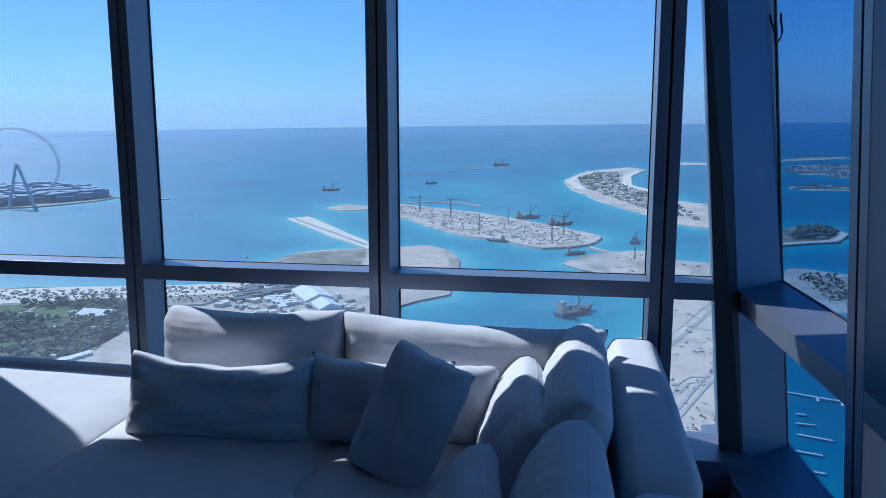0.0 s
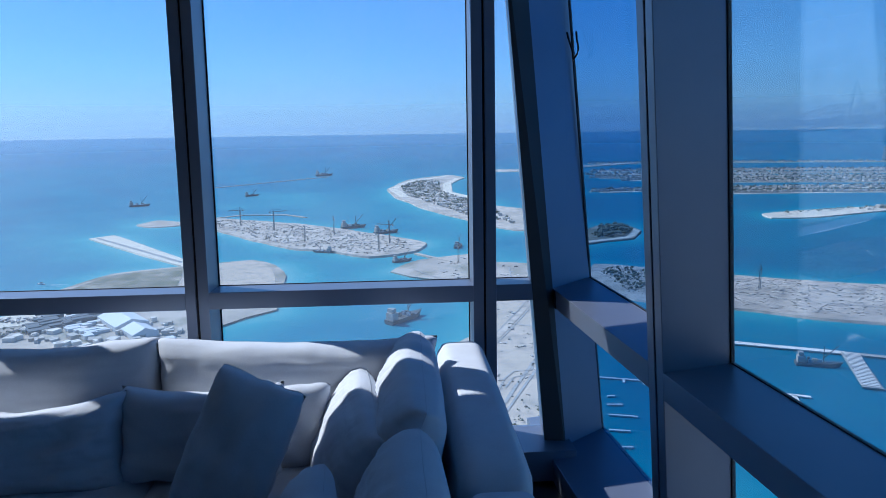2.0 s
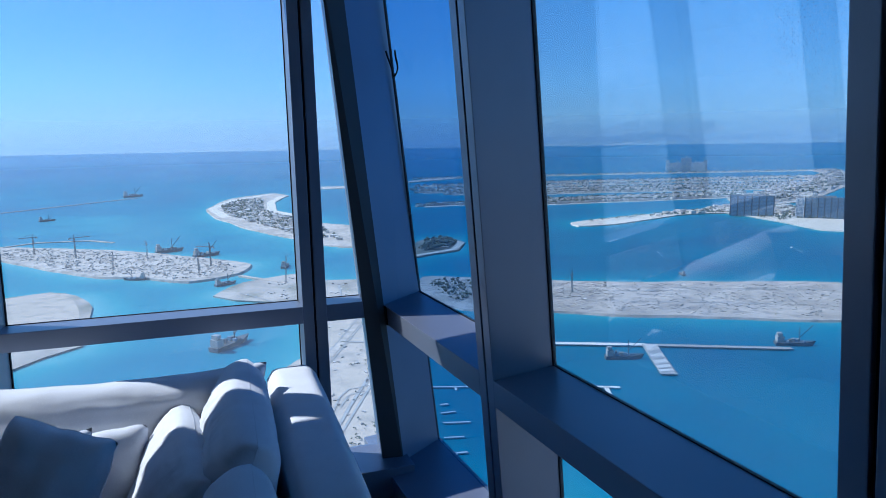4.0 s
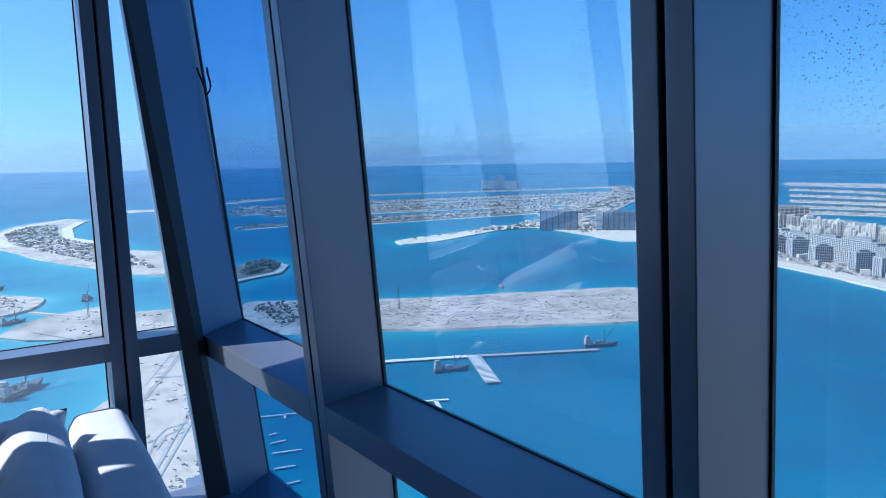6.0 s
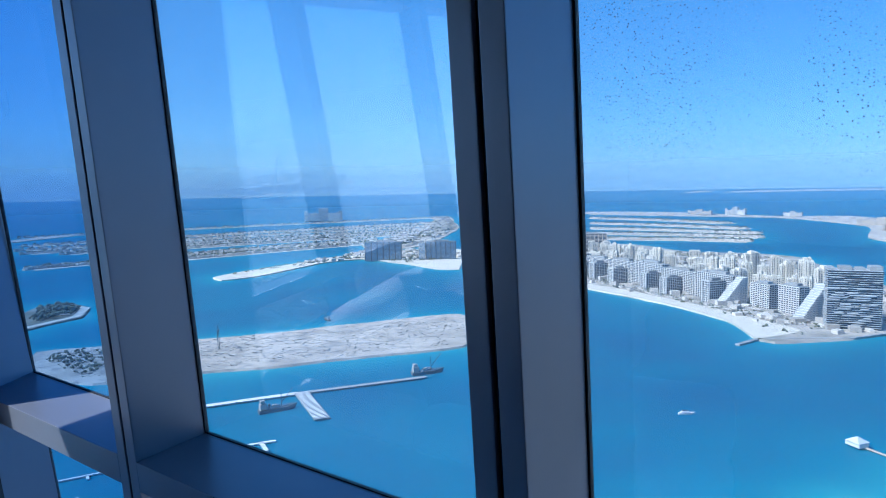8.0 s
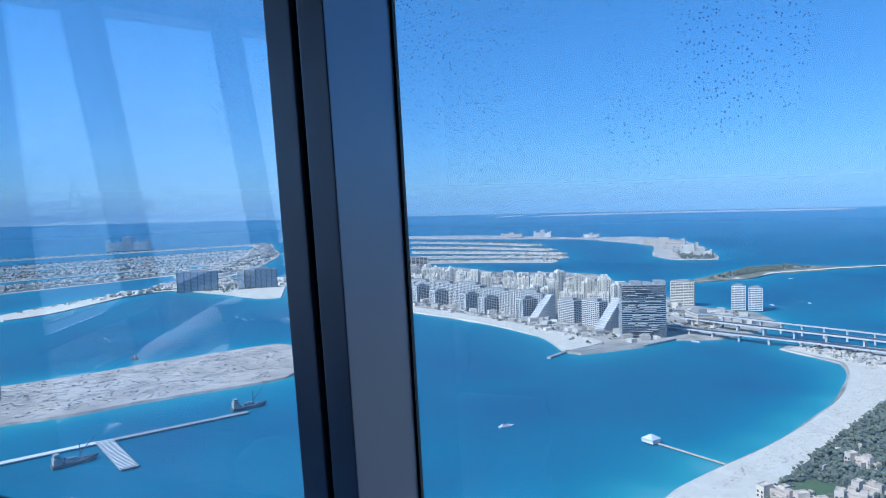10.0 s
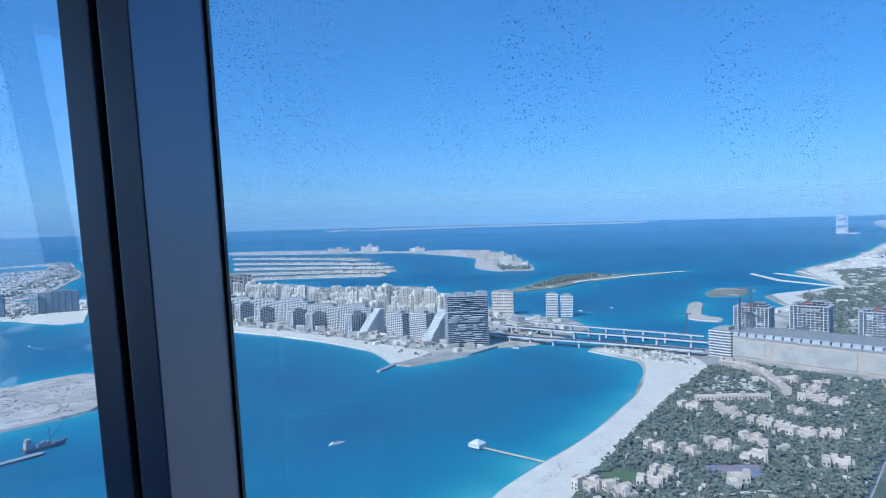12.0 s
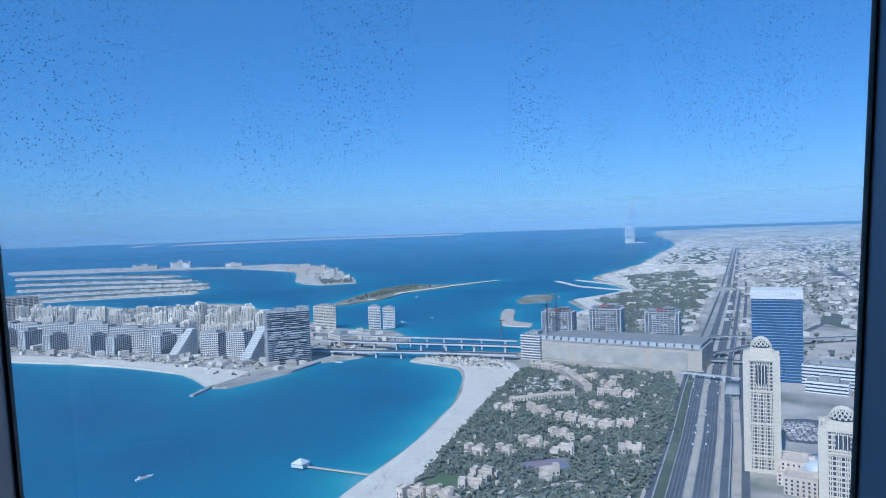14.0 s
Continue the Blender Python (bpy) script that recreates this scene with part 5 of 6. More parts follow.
LAWN = [(593, -127), (619, -146), (611, -172), (590, -170), (575, -149)]
POOLS = [(916, -331), (966, -383), (930, -423), (868, -402), (884, -331)]
land("garden", "dense resort garden", "garden", GARDEN, "green", 3.0, 30, 3, 63, foot=0, keep=False)
many_trees("tree_cover", "dense dark green palms and garden trees", [q for q in spots(GARDEN, 9500, 14) if not (inside(q, COURT) or inside(q, LAWN) or (inside(q, POOLS) and q[0] % 3 < 1.7))], (1.2, 3.6), 3.0, 14, 3)
many_trees("tree_cover", "street trees beside the highway", spots([(905, -585), (800, -525), (660, -420), (520, -308), (530, -322), (670, -440), (812, -545), (915, -600)], 260, 15), (2, 3.6), 3, 15, 2)
many_boxes("parasols", "fine rows of pale beach parasols and loungers on the sand", "parasols", spots([(560, -50), (678, -125), (766, -186), (885, -254), (990, -300), (1090, -325), (1010, -385), (921, -325), (822, -252), (674, -160)], 800, 16), (0.7, 1.5), (0.3, 0.8), "villa", 3.0, 16)
many_boxes("beach_club", "white tents and huts above the beach", "huts", spots([(1095, -318), (1190, -265), (1205, -320), (1130, -390), (1040, -385)], 150, 17), (3, 8), (2, 4), "villa", 3.0, 17)
many_trees("tree_cover", "palms among the beach huts", spots([(1095, -318), (1190, -265), (1205, -320), (1130, -390), (1040, -385)], 90, 18), (1.6, 3.0), 3.0, 18, 2)


def resort(x, y, turn, wings, label="sand coloured resort villa with flat roofs"):
    """A low house of several wings, with parapets, window openings and small corner turrets."""
    ob = thing("resort_house", label, "house", "resort houses", "", stand(x, y, 2.8, turn))
    for lx, ly, w, d, h in wings:
        bm = bmesh.new()
        box(bm, (lx - w / 2, ly - d / 2, 0), (lx + w / 2, ly + d / 2, h))
        p_ = part("wing", bm, "adobe", ob)
        bm = bmesh.new()
        for s_ in (-1, 1):
            box(bm, (lx - w / 2, ly + s_ * (d / 2 - 0.3) - 0.3, h), (lx + w / 2, ly + s_ * (d / 2 - 0.3) + 0.3, h + 1.0))
            box(bm, (lx + s_ * (w / 2 - 0.3) - 0.3, ly - d / 2 + 0.62, h), (lx + s_ * (w / 2 - 0.3) + 0.3, ly + d / 2 - 0.62, h + 1.0))
        part("parapet", bm, "adobe", p_)
        for fl in range(max(1, int(h / 3.6))):
            bm = bmesh.new()
            for i in range(max(2, int(w / 4))):
                ux = lx - w / 2 + (i + 0.5) * w / max(2, int(w / 4))
                box(bm, (ux - 0.8, ly - d / 2 - 0.06, fl * 3.6 + 0.8), (ux + 0.8, ly - d / 2 + 0.2, fl * 3.6 + 2.8))
                box(bm, (ux - 0.8, ly + d / 2 - 0.2, fl * 3.6 + 0.8), (ux + 0.8, ly + d / 2 + 0.06, fl * 3.6 + 2.8))
            part("window_row", bm, "window", p_)
    w0 = wings[0]
    bm = bmesh.new()
    box(bm, (w0[0] - w0[2] / 2 - 1, w0[1] - 2.5, 0), (w0[0] - w0[2] / 2 + 4, w0[1] + 2.5, w0[4] + 4))
    part("turret", bm, "adobe", ob)
    return ob


for i, (x, y, t_, s_) in enumerate(((803, -288, 30, 1.2), (782, -323, 20, 1.2), (828, -446, 45, 1.5), (806, -462, 35, 1.2), (738, -344, 60, 1.3), (718, -353, 40, 1.2), (694, -368, 48, 1.4),
                                    (690, -392, 48, 1.0), (683, -308, 20, 1.0), (665, -268, 35, 1.2), (663, -204, 25, 1.0), (652, -232, 35, 0.8), (612, -353, 45, 1.2), (579, -172, 62, 1.1), (598, -190, 62, 1.0), (574, -118, 35, 1.2), (560, -140, 35, 1.1),
                                    (868, -470, 20, 1.1), (770, -400, 15, 0.9))):
    resort(x, y, t_ + (7, -14, 18, 5, -13)[i % 5], [(0, 0, 15 * s_, 7 * s_, 7), (8 * s_, 5 * s_, 6 * s_, 9 * s_, 10), (-8 * s_, -5 * s_, 7 * s_, 6 * s_, 5), (2 * s_, -7 * s_, 5 * s_, 6 * s_, 8), (-3 * s_, 7 * s_, 6 * s_, 5 * s_, 5)])
g_ = random.Random(77)
for x, y in spots([(560, -120), (674, -180), (822, -275), (925, -345), (1000, -410), (900, -540), (800, -480), (680, -400), (560, -290), (480, -220)], 7, 78):
    resort(x, y, g_.uniform(0, 90), [(0, 0, g_.uniform(14, 24), g_.uniform(8, 12), g_.choice((5, 8, 9))), (g_.uniform(6, 10), g_.uniform(6, 9), 9, 11, 7)])
# long curved hotel wing above the garden pools
WING = [(1024, -413), (1003, -436), (951, -441), (892, -431), (848, -424)]
for a, b_ in zip(WING, WING[1:]):
    a, b_ = Vector(a), Vector(b_)
    cnt = max(1, round((b_ - a).length / 15))
    for i in range(cnt):
        q = a.lerp(b_, (i + 0.5) / cnt)
        resort(q.x, q.y, math.degrees(atan2(b_.y - a.y, b_.x - a.x)), [(0, 0, 17, 12, 12)], "curved cream hotel wing with arcades")
ARCADE = [(835, -396), (839, -366), (837, -335), (838, -306)]
for a, b_ in zip(ARCADE, ARCADE[1:]):
    q = Vector(a).lerp(Vector(b_), 0.5)
    resort(q.x, q.y, math.degrees(atan2(b_[1] - a[1], b_[0] - a[0])), [(0, 0, 31, 8, 8)], "long low cream wall with arcades in the garden")
many_boxes("garden_huts", "small pale huts and walls between the garden trees", "huts", spots(GARDEN, 90, 93), (2.5, 7), (3.5, 6), "adobe", 3.0, 93, squash=0.4)
land("tennis_court", "blue and red tennis courts among trees", "court", COURT, "court", 3.6, 20, 0, 64, foot=0, keep=False)
land("lawn", "oval green lawn in the garden", "lawn", LAWN, "lawn", 3.6, 12, 1, 65, foot=0, keep=False)
for pts in (((535, -175), (547, -192), (552, -213), (556, -235), (559, -264), (575, -300)), ((650, -345), (621, -328), (590, -326), (573, -311), (553, -308), (529, -302)), ((700, -250), (715, -290), (750, -320), (770, -370), (840, -400))):
    strip("garden_path", "pale winding garden path", "path", pts, 5, "sand", 4.6)
many_boxes("pool_decks", "pale huts and decks between the garden pools", "huts", spots(POOLS, 90, 79), (3, 8), (1.5, 3.5), "villa", 3.0, 79)

# ---------------------------------------------------------------- highway along the coast
HW = [(300, -187), (495, -337), (632, -447), (795, -573), (932, -683), (1130, -846), (1849, -1436), (4587, -3635)]


def offset(pts, o):
    res = []
    for i, p in enumerate(pts):
        d = (Vector(pts[min(i + 1, len(pts) - 1)]) - Vector(pts[max(i - 1, 0)])).normalized()
        res.append((p[0] - d.y * o, p[1] + d.x * o))
    return res


for nm, o, w, lab in (("carriageway", 10.5, 14, "wide asphalt carriageway of the highway"), ("carriageway", -11, 15, "wide asphalt carriageway of the highway"), ("service_road", 31, 6, "narrow asphalt service road"), ("service_road", -46, 7, "narrow asphalt service road")):
    strip("road", lab, "road", offset(HW, o), w, "asphalt", 3.1)
strip("median", "sandy median between the carriageways", "median", offset(HW, 0), 6.4, "sand", 3.3)
strip("verge", "sandy verge beside the railway", "verge", offset(HW, -33.5), 26, "sand", 2.95)
strip("verge", "grass verge beside the gardens", "verge", offset(HW[:5], 22.5), 9, "green", 3.05)
for o in (3.9, 17.1, -3.9, -18.1):
    strip("road_marking", "white edge line of the highway", "marking", offset(HW, o), 0.5, "paint", 3.2)
for o in (7, 10.5, 14, -7.5, -11, -14.5):
    strip("road_marking", "pale lane line of the highway", "marking", offset(HW, o), 0.25, "paint", 3.2)
viaduct("rail_viaduct", "slim raised rail viaduct beside the highway", offset(HW[:7], -29), 9, 10, 60, "concrete")
strip("kerb", "pale concrete kerb strip", "kerb", offset(HW, -33.5), 3, "concrete", 3.4)
strip("kerb", "pale concrete kerb strip", "kerb", offset(HW, 27.6), 1.6, "concrete", 3.4)
FLY = "curved concrete flyover over the highway"
viaduct("flyover", FLY, [(1000, -660), (986, -715), (992, -765), (1010, -820), (1030, -900), (1029, -949), (1011, -1059)], 12, 13, 45)
viaduct("flyover", FLY, [(972, -670), (946, -704), (920, -738), (915, -790)], 12, 10, 45)
viaduct("flyover", FLY, [(845, -778), (805, -770), (745, -780)], 10, 8, 45)
viaduct("flyover", FLY, [(1060, -720), (1120, -790), (1130, -850), (1095, -905), (1010, -840)], 9, 12, 45)
viaduct("footbridge", "slim grey footbridge over the highway", [(890, -597), (820, -650)], 5, 11, 30, "steel")
sta = thing("rail_station", "low grey rail station hall beside the highway", "station", "", "", stand(770, -598, 3, -39))
bm = bmesh.new()
box(bm, (-30, -8, 0), (30, 8, 9), None, 0.8)
part("hall", bm, "concrete", sta)
bm = bmesh.new()
bmesh.ops.create_cone(bm, cap_ends=True, segments=20, radius1=9, radius2=9, depth=64, matrix=pose(0, 0, 8.6, 0, 90, 0) @ Matrix.Diagonal((0.25, 1, 1, 1)))
part("roof", bm, "concrete", sta, "grey curved roof", True)


def car_mesh():
    bm = bmesh.new()
    box(bm, (-2.2, -0.9, 0.3), (2.2, 0.9, 0.95), None, 0.12)
    box(bm, (-1.2, -0.78, 0.95), (1.1, 0.78, 1.5), None, 0.15)
    return bm


for i in range(70):
    t = rng.uniform(0, 1) ** 1.5
    seg = rng.choice((0, 1, 2, 2, 3, 3, 4, 5))
    a, b_ = Vector(HW[seg]), Vector(HW[seg + 1])
    p = a.lerp(b_, t)
    d = (b_ - a).normalized()
    o = rng.choice((4.5, 8.5, 12.5, 16.5, -4.5, -8.5, -12.5, -16.5))
    ob = thing("car", rng.choice(("small white car on the highway", "small dark car on the highway")), "car", "cars on the highway", "", stand(p.x - d.y * o, p.y + d.x * o, 3.1, math.degrees(atan2(d.y, d.x))))
    part("car_body", car_mesh(), "canvas" if "white" in ob["label"] else "dark_steel", ob)
    for sx in (-1.35, 1.35):
        for sy in (-0.85, 0.85):
            bm = bmesh.new()
            bmesh.ops.create_cone(bm, cap_ends=True, segments=8, radius1=0.34, radius2=0.34, depth=0.24, matrix=pose(sx, sy, 0.34, 90, 0, 0))
            part("wheel", bm, "gasket", ob)

# ---------------------------------------------------------------- towers beside the highway
def domed_tower(x, y, turn, w, h, floors, label):
    ob = thing("domed_tower", label, "tower", "domed towers", "", stand(x, y, 2.5, turn))
    bm = bmesh.new()
    box(bm, (-w / 2, -w / 2, 0), (w / 2, w / 2, h * 0.84))
    part("shaft", bm, "tower_stone", ob)
    bm = bmesh.new()
    box(bm, (-w * 0.41, -w * 0.41, h * 0.84), (w * 0.41, w * 0.41, h * 0.89))
    box(bm, (-w * 0.34, -w * 0.34, h * 0.89), (w * 0.34, w * 0.34, h * 0.92))
    part("crown", bm, "tower_stone", ob)
    for sx in (-1, 1):
        for sy in (-1, 1):
            bm = bmesh.new()
            cw = w * 0.10
            box(bm, (sx * w * 0.46 - cw, sy * w * 0.46 - cw, 0), (sx * w * 0.46 + cw, sy * w * 0.46 + cw, h * 0.87), None, 0.3)
            part("corner_pier", bm, "tower_stone", ob)
    fh = h * 0.80 / floors
    wm = None
    for side in range(4):
        for fl in range(floors):
            for i in range(7):
                if wm is None:
                    bm = bmesh.new()
                    box(bm, (-w * 0.034, -0.15, 0.16 * fh), (w * 0.034, 0.5, 0.80 * fh))
                    q = part("window", bm, "window", ob)
                    wm = q.data
                else:
                    q = new("window", wm)
                    q.parent = ob
                q.matrix_local = pose(0, 0, 0, 0, 0, side * 90) @ Matrix.Translation(((i - 3) * w * 0.098, -w / 2, fl * fh + fh))
    for side in range(4):
        bm = bmesh.new()
        box(bm, (-w * 0.16, -w / 2 - 0.8, h * 0.66), (w * 0.16, -w / 2 - 0.2, h * 0.80))
        q = part("arch_panel", bm, "window", ob)
        q.matrix_local = pose(0, 0, 0, 0, 0, side * 90)
        for i in range(5):
            bm = bmesh.new()
            box(bm, (w * (-0.2 + 0.1 * i) - 0.35, -w / 2 - 1.1, h * 0.62), (w * (-0.2 + 0.1 * i) + 0.35, -w / 2 - 0.1, h * 0.82))
            q = part("fin", bm, "tower_stone", ob)
            q.matrix_local = pose(0, 0, 0, 0, 0, side * 90)
    # upright ribs between the windows, a belt at the setbacks, and balconies
    for side in range(4):
        for i in range(4):
            bm = bmesh.new()
            ux = (i - 1.5) * w * 0.196
            box(bm, (ux - w * 0.014, -w / 2 - 0.9, 0), (ux + w * 0.014, -w / 2 + 0.2, h * 0.62))
            q = part("rib", bm, "tower_stone", ob)
            q.matrix_local = pose(0, 0, 0, 0, 0, side * 90)
        for v_ in (0.12, 0.36, 0.60, 0.83):
            bm = bmesh.new()
            box(bm, (-w * 0.5, -w / 2 - 1.3, h * v_), (w * 0.5, -w / 2 + 0.1, h * v_ + 1.4))
            q = part("belt_course", bm, "tower_stone", ob)
            q.matrix_local = pose(0, 0, 0, 0, 0, side * 90)
    # lattice dome
    r = w * 0.31
    bm = bmesh.new()
    for i in range(14):
        for s_ in (-1, 1):
            pts = []
            for j in range(9):
                el = radians(8 + 80 * j / 8)
                az = i * 2 * pi / 14 + s_ * j * 0.14
                pts.append((r * cos(el) * cos(az), r * cos(el) * sin(az), h * 0.92 + r * 1.05 * sin(el)))
            tube(bm, pts, 0.62, 4)
    part("dome_lattice", bm, "tower_stone", ob, "cream lattice dome")
    # dark inner ball, put in so the lattice openings look dark
    bm = bmesh.new()
    bmesh.ops.create_uvsphere(bm, u_segments=16, v_segments=8, radius=r * 0.93, matrix=Matrix.Translation((0, 0, h * 0.92)))
    part("dome", bm, "window", ob, "dark inner ball behind the lattice", True)
    return ob


domed_tower(533, -446, 50, 28, 126, 30, "tall cream stone tower with a lattice dome")
domed_tower(441, -446, 45, 31, 78, 15, "cream stone tower with a lattice dome and tall windows")
for i in range(5):
    resort(520 - i * 12 + 6 * (i % 2), -470 + i * 9, 40, [(0, 0, 26, 18, 12 + 4 * (i % 3))], "low cream podium with arcades and small domes")
hall = thing("vaulted_hall", "low hall with a grey barrel vault", "hall", "", "", stand(486, -462, 10, 40))
bm = bmesh.new()
bmesh.ops.create_cone(bm, cap_ends=True, segments=24, radius1=11, radius2=11, depth=30, matrix=pose(0, 0, 4, 90, 0, 0))
part("vault", bm, "steel", hall, "grey barrel vault", True)

blue = thing("office_tower", "blue glass office tower with a white crown", "tower", "", "", stand(822, -716, 2.5, 49))
bm = bmesh.new()
box(bm, (-33, -20, 0), (33, 20, 120))
part("glazing", bm, "blue_glass", blue, "blue reflective glazing")
me_ = None
for i in range(28):
    if me_ is None:
        bm = bmesh.new()
        box(bm, (-33.5, -20.5, -0.5), (33.5, 20.5, 0.5))
        q = part("spandrel", bm, "band", blue)
        me_ = q.data
    else:
        q = new("spandrel", me_)
        q.parent = blue
    q.location = (0, 0, 4 + i * 4.2)
bm = bmesh.new()
box(bm, (-33.8, -20.8, 120), (33.8, 20.8, 133))
part("crown", bm, "white", blue, "white crown wall")
for lo, hi in ((-8, -9.2), (-11, -14.5), (-16, -19.5), (-21, -24.5)):
    bm = bmesh.new()
    box(bm, (hi, 20.6, 124.5), (lo, 21.2, 129.5))
    part("sign_bar", bm, "steel", blue, "grey sign letter shape")
slabs_tower("low_office", "long low white office with glazed bands", 760, -760, 38, 80, 40, 28, 6, core="window", slab="white", over=0.5, thick=0.55)
slabs_tower("low_office", "long low white office with glazed bands", 735, -720, 38, 50, 24, 14, 3, core="window", slab="white", over=0.5, thick=0.55)
CITY = [(700, -760), (560, -560), (480, -520), (520, -700), (700, -1100), (2300, -2300), (5500, -4600), (8000, -6500), (9000, -6200), (6400, -4500), (4700, -3750), (1900, -1480), (1150, -880), (900, -800)]
CITY = CITY[:4] + [(620, -1300), (1500, -3000), (4000, -6500), (8000, -9500), (10500, -8500)] + CITY[8:]
g_ = random.Random(91)


def groves(poly, count, seed, patch):
    """Places within an outline that gather in patches."""
    return [q for q in spots(poly, count, seed) if noise.noise(Vector((q[0] / patch, q[1] / patch, seed))) > 0.08]


for lab, mt, pts in (("dark planted ground beside the coast road", "green", [(3100, -2340), (3420, -2080), (4200, -2740), (5300, -3840), (5250, -4060), (3849, -2960)]),
                     ("dark planted ground beside the beach", "green", [(2070, -1520), (2250, -1310), (2480, -1425), (2560, -1570), (2380, -1770)]),
                     ("bare sand between the gardens", "beach", [(1763, -1276), (1853, -1075), (2185, -1275), (2030, -1480)]),
                     ("bare sand behind the beach", "beach", [(2440, -1840), (2660, -1470), (3300, -1990), (2985, -2270)]),
                     ("dark scrub field in the town", "green", [(4780, -4460), (4590, -4860), (3350, -3540), (3020, -2990)]),
                     ("bare pale field in the town", "sand", [(3330, -2720), (3310, -3110), (2380, -2300), (2740, -2230)]),
                     ("dark scrub field in the town", "green", [(1345, -1309), (1280, -1318), (1112, -1160), (1236, -1195)]),
                     ("bare sandy plot beside the flyover", "sand", [(1015, -960), (1025, -1070), (850, -880), (866, -806)])):
    land("plot", lab, "ground", pts, mt, 3.0, 40, 8, 90, foot=0, keep=False)
for pts, wd in (([(4577, -4220), (3055, -2934), (2156, -2183), (1500, -1640)], 34), ([(1058, -975), (1062, -1045), (1053, -1103), (980, -1250)], 14), ([(853, -785), (798, -784), (755, -790), (640, -820)], 12), ([(1700, -1330), (2100, -2150), (2600, -3300)], 18), ([(2600, -2060), (3300, -3100), (4000, -4200)], 22), ([(1130, -1050), (1600, -1800), (2200, -3000)], 14)):
    strip("road", "grey town road between houses", "road", pts, wd, "asphalt", 3.3)
LOT = [(654, -578), (632, -612), (566, -560), (588, -524)]
land("car_park", "grey asphalt car park", "car park", LOT, "asphalt", 3.0, 20, 1, 92, foot=0, keep=False)
many_boxes("town_houses", "sprawl of pale low town houses", "houses", spots(CITY, 11000, 21), (7, 22), (3, 9), "city", 2.5, 21)
many_trees("tree_cover", "scattered trees in the town", groves(CITY, 24000, 22, 260), (4, 8), 2.5, 22, 2)
COAST = [(1250, -560), (1580, -760), (1660, -870), (1900, -930), (1960, -1060), (2080, -1240), (2660, -1420), (3300, -2010), (4450, -2900), (6050, -4100), (8000, -5600), (7000, -5300), (4500, -3500), (1830, -1350), (1200, -850), (1050, -720)]
strip("beach_strip", "broad pale beach along the coast", "beach", [(1590, -775), (1670, -880), (1905, -945), (1970, -1075), (2090, -1255), (2660, -1440), (3300, -2030), (4450, -2920), (6050, -4120), (8000, -5630)], 60, "beach", 3.4, cut=60)
many_boxes("coast_houses", "villas and low hotels along the coast", "houses", spots(COAST, 900, 23), (12, 36), (4, 11), "villa", 2.5, 23)
many_trees("tree_cover", "dark tree belts along the coast", spots([(1300, -640), (1600, -860), (1900, -1000), (2000, -1200), (2600, -1480), (2700, -1900), (1900, -1400), (1300, -900), (1100, -720)], 4200, 24), (3, 7), 2.5, 24, 3)
for pts in (((2080, -1215), (2330, -1140), (2600, -1170)), ((2300, -1290), (2600, -1260)), ((2660, -1380), (2450, -1330)), ((1660, -850), (1560, -800)), ((3300, -1990), (3050, -1900)), ((3700, -2270), (3500, -2180))):
    strip("groyne", "thin pale rock groyne off the coast", "breakwater", pts, 16, "beach", 3, thick=4)
many_boxes("parked_cars", "rows of parked cars on a pale lot", "parked cars", [(590 + 3.1 * i - 3.4 * j, -532 - 1.9 * i - 5.0 * j + 0.8 * (i % 3)) for i in range(19) for j in range(6)], (3, 4.6), (1.2, 1.7), "clutter", 2.6, 25, radians(38))

# ---------------------------------------------------------------- fronds and villas
k = 0
for ob in list(scene.objects):
    if ob.name.startswith("palm_frond"):
        k += 1
        a, m_, b_, wd = FRONDS[k - 1]
        A, C, B = Vector(a), Vector(m_), Vector(b_)
        g_ = random.Random(300 + k)
        homes, gardens = [], []
        for j in range(84):
            t = (j + g_.uniform(0.2, 0.8)) / 84
            q = A * (1 - t) * (1 - 2 * t) + C * 4 * t * (1 - t) + B * t * (2 * t - 1)
            d = (A * (4 * t - 3) + C * (4 - 8 * t) + B * (4 * t - 1)).normalized()
            w = wd * (0.35 + 0.65 * (1 - abs(2 * t - 1) ** 3))
            for sd in (-1, 1):
                homes.append((q.x - d.y * sd * w * 0.30, q.y + d.x * sd * w * 0.30))
                gardens.append((q.x - d.y * sd * w * g_.uniform(0.02, 0.2), q.y + d.x * sd * w * g_.uniform(0.02, 0.2)))
        many_boxes("villas", "rows of pale villas on a palm frond", "villas", homes, (9, 16), (5, 9), "villa", 3, 300 + k)
        many_trees("tree_cover", "dark gardens on a palm frond", gardens, (5, 9), 3, 400 + k, 2)

for pts_, wd in RIMS:
    strip("frond_beach", "pale narrow beach round a palm frond", "beach", pts_, wd, "beach", 1.6, cut=60, thick=2.4)
CORE = [(2200, 1540), (2450, 1520), (3100, 1790), (3600, 2010), (4100, 2330), (4650, 2660), (4400, 2600), (3950, 2390), (3450, 2100), (3000, 1890), (2600, 1820), (2300, 1720)]
many_boxes("villas", "dense pale houses in the heart of the palm", "villas", spots(CORE, 420, 81), (12, 34), (5, 16), "villa", 2.8, 81)
many_trees("tree_cover", "dark gardens in the heart of the palm", spots(CORE, 420, 82), (6, 10), 2.8, 82, 2)

# ---------------------------------------------------------------- giant wheel
wheel = thing("giant_wheel", "giant observation wheel on white legs", "wheel", "", "", stand(-1248, 1981, 4, 32) @ Matrix.Diagonal((0.93, 0.93, 0.93, 1)))
bm = bmesh.new()
ring = [(0, 0, 0)] * 0
